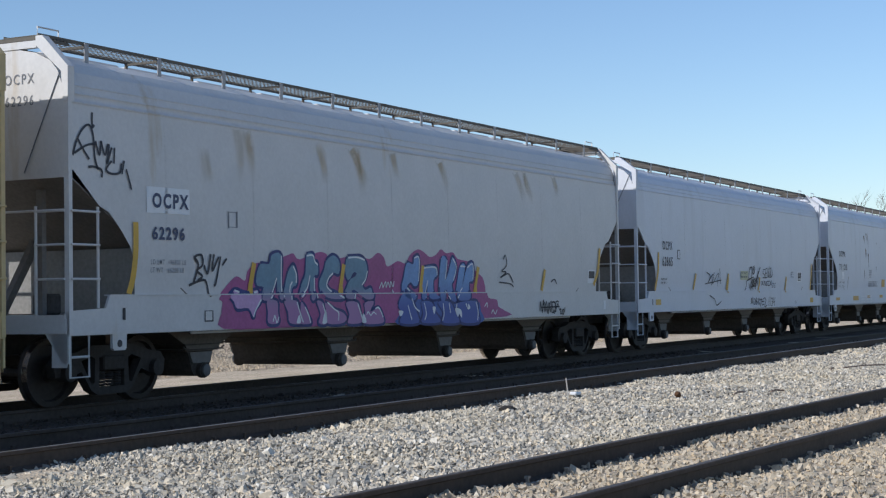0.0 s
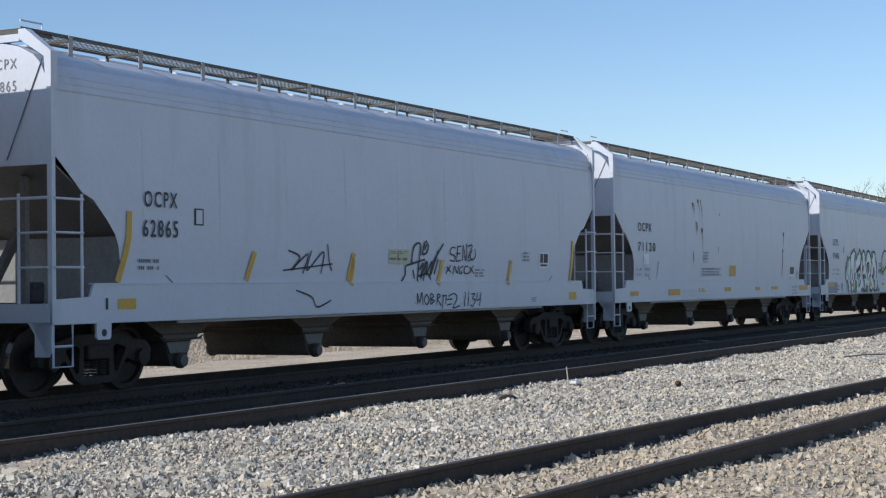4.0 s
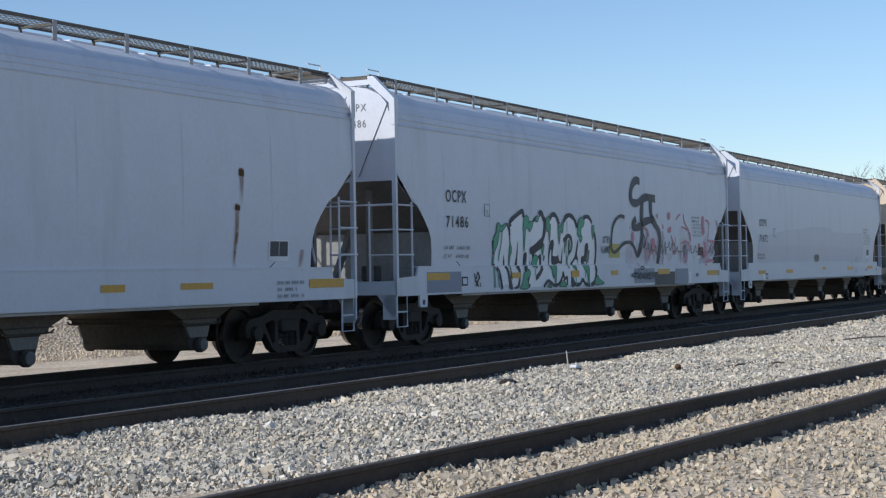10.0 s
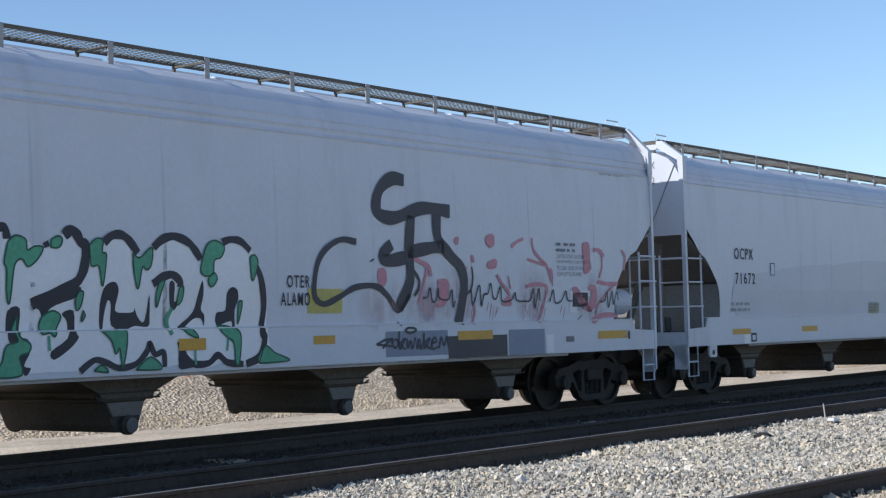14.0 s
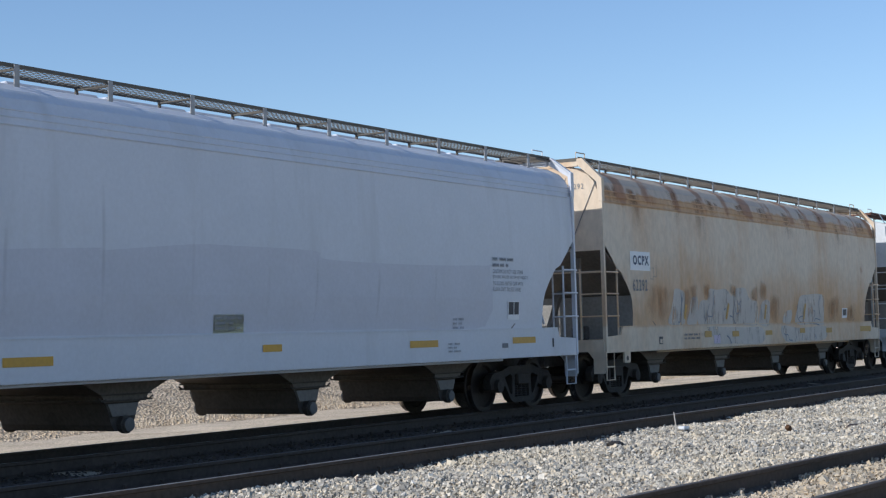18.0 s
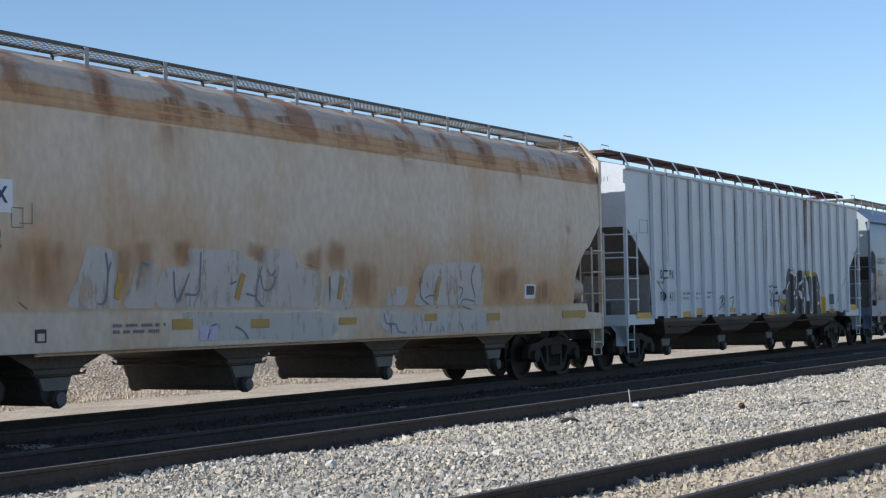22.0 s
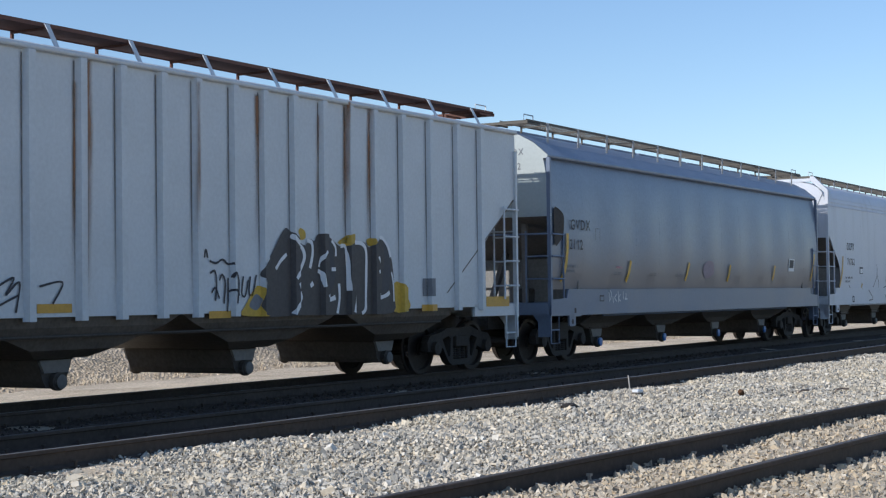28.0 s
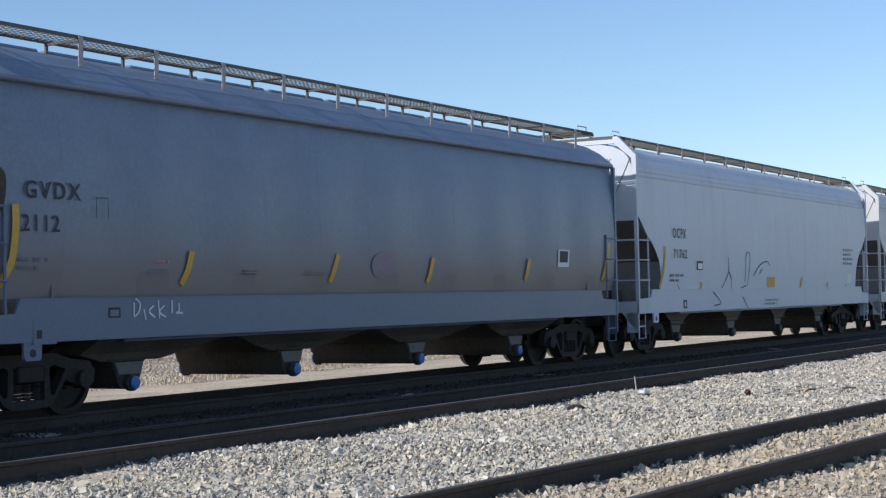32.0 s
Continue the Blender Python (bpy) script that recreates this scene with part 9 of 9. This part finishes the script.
def marker(x, y, h, w, m, label):
    bm = bmesh.new()
    box(bm, -w, w, -0.02, 0.02, -0.1, h)
    bmesh.ops.bevel(bm, geom=bm.edges[:], offset=0.008, segments=1, affect="EDGES")
    ob = part("marker_post", bm, m)
    ob.matrix_basis = pose(x, y, -0.42 + 0.25 * max(0.0, y - 22.8), 0, 0, 20)
    return tagged(ob, label, "marker post", "marker posts behind the train")


marker(32.09, 25.2, 0.90, 0.05, M_LABEL, "white plastic marker post in the dirt lot")
marker(23.8, 25.2, 1.5, 0.03, M_ORANGE, "orange plastic marker pole in the dirt lot")
marker(41.0, 26.0, 0.9, 0.05, M_LABEL, "white plastic marker post in the dirt lot")


def bank():
    """A long low bank of soil behind the dirt lot."""
    bm = bmesh.new()
    prev = None
    for i in range(91):
        x = -40 + 260 * i / 90
        y = 22.9 + CURVE * x * x / 2 + 0.4 * math.sin(x * 0.2)
        h = 1.0 + 0.15 * math.sin(x * 0.31) + 0.1 * math.sin(x * 0.83)
        row = [bm.verts.new(p) for p in ((x, y, -0.5), (x, y + 0.8, -0.22), (x, y + 2.2, 0.35 * h), (x, y + 4.2, 0.8 * h), (x, y + 9, h), (x, y + 22, -0.5))]
        if prev:
            for a in range(5):
                bm.faces.new((prev[a], row[a], row[a + 1], prev[a + 1]))
        prev = row
    return tagged(part("soil_bank", bm, M_SOIL), "long low bank of dry tan soil", "bank", kind="structure")


M_SOIL = ground_material("reddish tan soil", ((0.48, 0.38, 0.26), (0.64, 0.52, 0.37)), (1.4, 14.0), 0.05)
bank()


def brush(count, seed):
    """Dry grass and weeds on the bank: many thin leaning blades in one mesh."""
    rng = np.random.default_rng(seed)
    x = rng.uniform(10, 110, count)
    k = rng.random(count)
    y = 23.2 + CURVE * x * x / 2 + 0.4 * np.sin(x * 0.2) + 5 * k
    z = -0.38 + 1.15 * np.clip(k * 1.15, 0, 1)
    h = rng.uniform(0.06, 0.26, count) * (0.4 + 0.9 * k)
    w = rng.uniform(0.005, 0.016, count)
    a = rng.uniform(0, math.tau, count)
    dx, dy = np.cos(a) * w, np.sin(a) * w
    lx, ly = rng.normal(0, 0.22, count) * h, rng.normal(0, 0.22, count) * h
    v = np.stack([np.stack([x - dx, y - dy, z], 1), np.stack([x + dx, y + dy, z], 1), np.stack([x + lx + dx * 0.3, y + ly + dy * 0.3, z + h], 1),
                  np.stack([x + lx - dx * 0.3, y + ly - dy * 0.3, z + h], 1)], 1).reshape(-1, 3)
    me = bpy.data.meshes.new("dry_brush")
    f = np.arange(4 * count, dtype=np.int32)
    me.vertices.add(4 * count)
    me.vertices.foreach_set("co", v.reshape(-1))
    me.loops.add(4 * count)
    me.loops.foreach_set("vertex_index", f)
    me.polygons.add(count)
    me.polygons.foreach_set("loop_start", f[::4])
    me.update()
    me.materials.append(M_BRUSH)
    return tagged(new("dry_brush", me), "dry tan grass and weeds on the bank", "brush", kind="stuff")


brush(60000, 21)


def bare_tree(x, y, h, seed):
    rng = random.Random(seed)
    t = empty("bare_tree", "leafless grey brown tree beyond the yard", "tree", "bare trees in the distance")
    t.location = (x, y, -0.45)
    trunk, twigs = bmesh.new(), bmesh.new()

    def limb(p, d, ln, r, depth):
        q = p + d * ln
        mid = p + d * ln * 0.5 + Vector((rng.uniform(-1, 1), rng.uniform(-1, 1), rng.uniform(-0.3, 0.6))) * ln * 0.07
        bm = trunk if depth < 2 else twigs
        pts = [p, mid, q]
        rr = [r, r * 0.8, r * 0.6]
        rings = []
        for c, w in zip(pts, rr):
            a = d.orthogonal().normalized()
            b = d.cross(a)
            n = 6 if depth < 2 else 3
            rings.append([bm.verts.new(c + w * (math.cos(j * math.tau / n) * a + math.sin(j * math.tau / n) * b)) for j in range(n)])
        for u, w in zip(rings, rings[1:]):
            for j in range(len(u)):
                bm.faces.new((u[j], u[(j + 1) % len(u)], w[(j + 1) % len(u)], w[j]))
        if depth < 5:
            for _ in range(rng.choice((3, 3, 4)) if depth < 4 else 4):
                e = (d + Vector((rng.uniform(-1, 1), rng.uniform(-1, 1), rng.uniform(-0.1, 0.7))) * 0.75).normalized()
                limb(p + (q - p) * rng.uniform(0.55, 1.0), e, ln * rng.uniform(0.55, 0.78), max(r * 0.5, 0.014), depth + 1)

    limb(Vector((0, 0, 0)), Vector((0, 0, 1)), h * 0.3, h * 0.016, 0)
    part("trunk", trunk, M_BARK, t)
    part("crown", twigs, M_BARK, t)
    return t


for i, (x, y, h) in enumerate(((196, 46.5, 19.0), (203, 49.5, 21.0), (190, 43.8, 16.0))):
    bare_tree(x, y, h, 30 + i)


def shed():
    """A plain white metal building far behind the train."""
    s = empty("metal_shed", "plain white metal shed far behind the tracks", "shed")
    s.location = (95.0, 92.0, -0.45)
    bm = bmesh.new()
    box(bm, 0, 30, 0, 12, 0, 4.2)
    part("wall", bm, M_SHED, s)
    bm = bmesh.new()
    prism(bm, [(-0.4, 4.2), (12.4, 4.2), (6, 5.8)], "x", -0.3, 30.3)
    part("roof", bm, M_SHED, s)
    for i in range(4):
        bm = bmesh.new()
        box(bm, 3 + i * 7, 6 + i * 7, -0.06, 0.02, 0.1, 3.2)
        part("door", bm, M_TEXT, s)


shed()



# ------------------------------------------------------------------ movement
TRAVEL = [(0, 0.000), (2, 10.279), (4, 20.463), (6, 30.428), (8, 40.204), (10, 49.808), (12, 59.213), (14, 68.447), (16, 77.453), (18, 86.203), (20, 94.715), (22, 103.028), (24, 111.140), (26, 119.082), (28, 126.891), (30, 134.520), (32, 141.780)]


def travel(t):
    """How far the train has rolled, eased through the given distances."""
    ts = [p[0] for p in TRAVEL]
    i = max(0, min(len(ts) - 2, sum(1 for a in ts if a <= t) - 1))
    h = ts[i + 1] - ts[i]
    u = (t - ts[i]) / h
    p = [TRAVEL[max(0, min(len(TRAVEL) - 1, k))][1] for k in (i - 1, i, i + 1, i + 2)]
    if i == 0:
        p[0] = 2 * p[1] - p[2]
    if i == len(ts) - 2:
        p[3] = 2 * p[2] - p[1]
    return 0.5 * (2 * p[1] + (p[2] - p[0]) * u + (2 * p[0] - 5 * p[1] + 4 * p[2] - p[3]) * u * u + (3 * p[1] - p[0] - 3 * p[2] + p[3]) * u ** 3)


def motions():
    steps = [i * 0.5 for i in range(65)]
    for spec in CARS:
        mid = spec["front"] + spec["length"] / 2
        rows = []
        for t in steps:
            u = mid - travel(t)
            rows.append((t, pose(u - CURVE ** 2 * u ** 3 / 6, TRACK_C + CURVE * u * u / 2, 0, 0, 0, math.degrees(math.atan(CURVE * u)))))
        walk(spec["car"], rows)
    turns = [i * 32.0 / 240 for i in range(241)]
    angles = [-math.degrees(travel(t) / 0.457) for t in turns]
    for ws, x in WHEELSETS:
        walk(ws, [(t, pose(x, 0, 0.457, 0, a, 0)) for t, a in zip(turns, angles)])


motions()
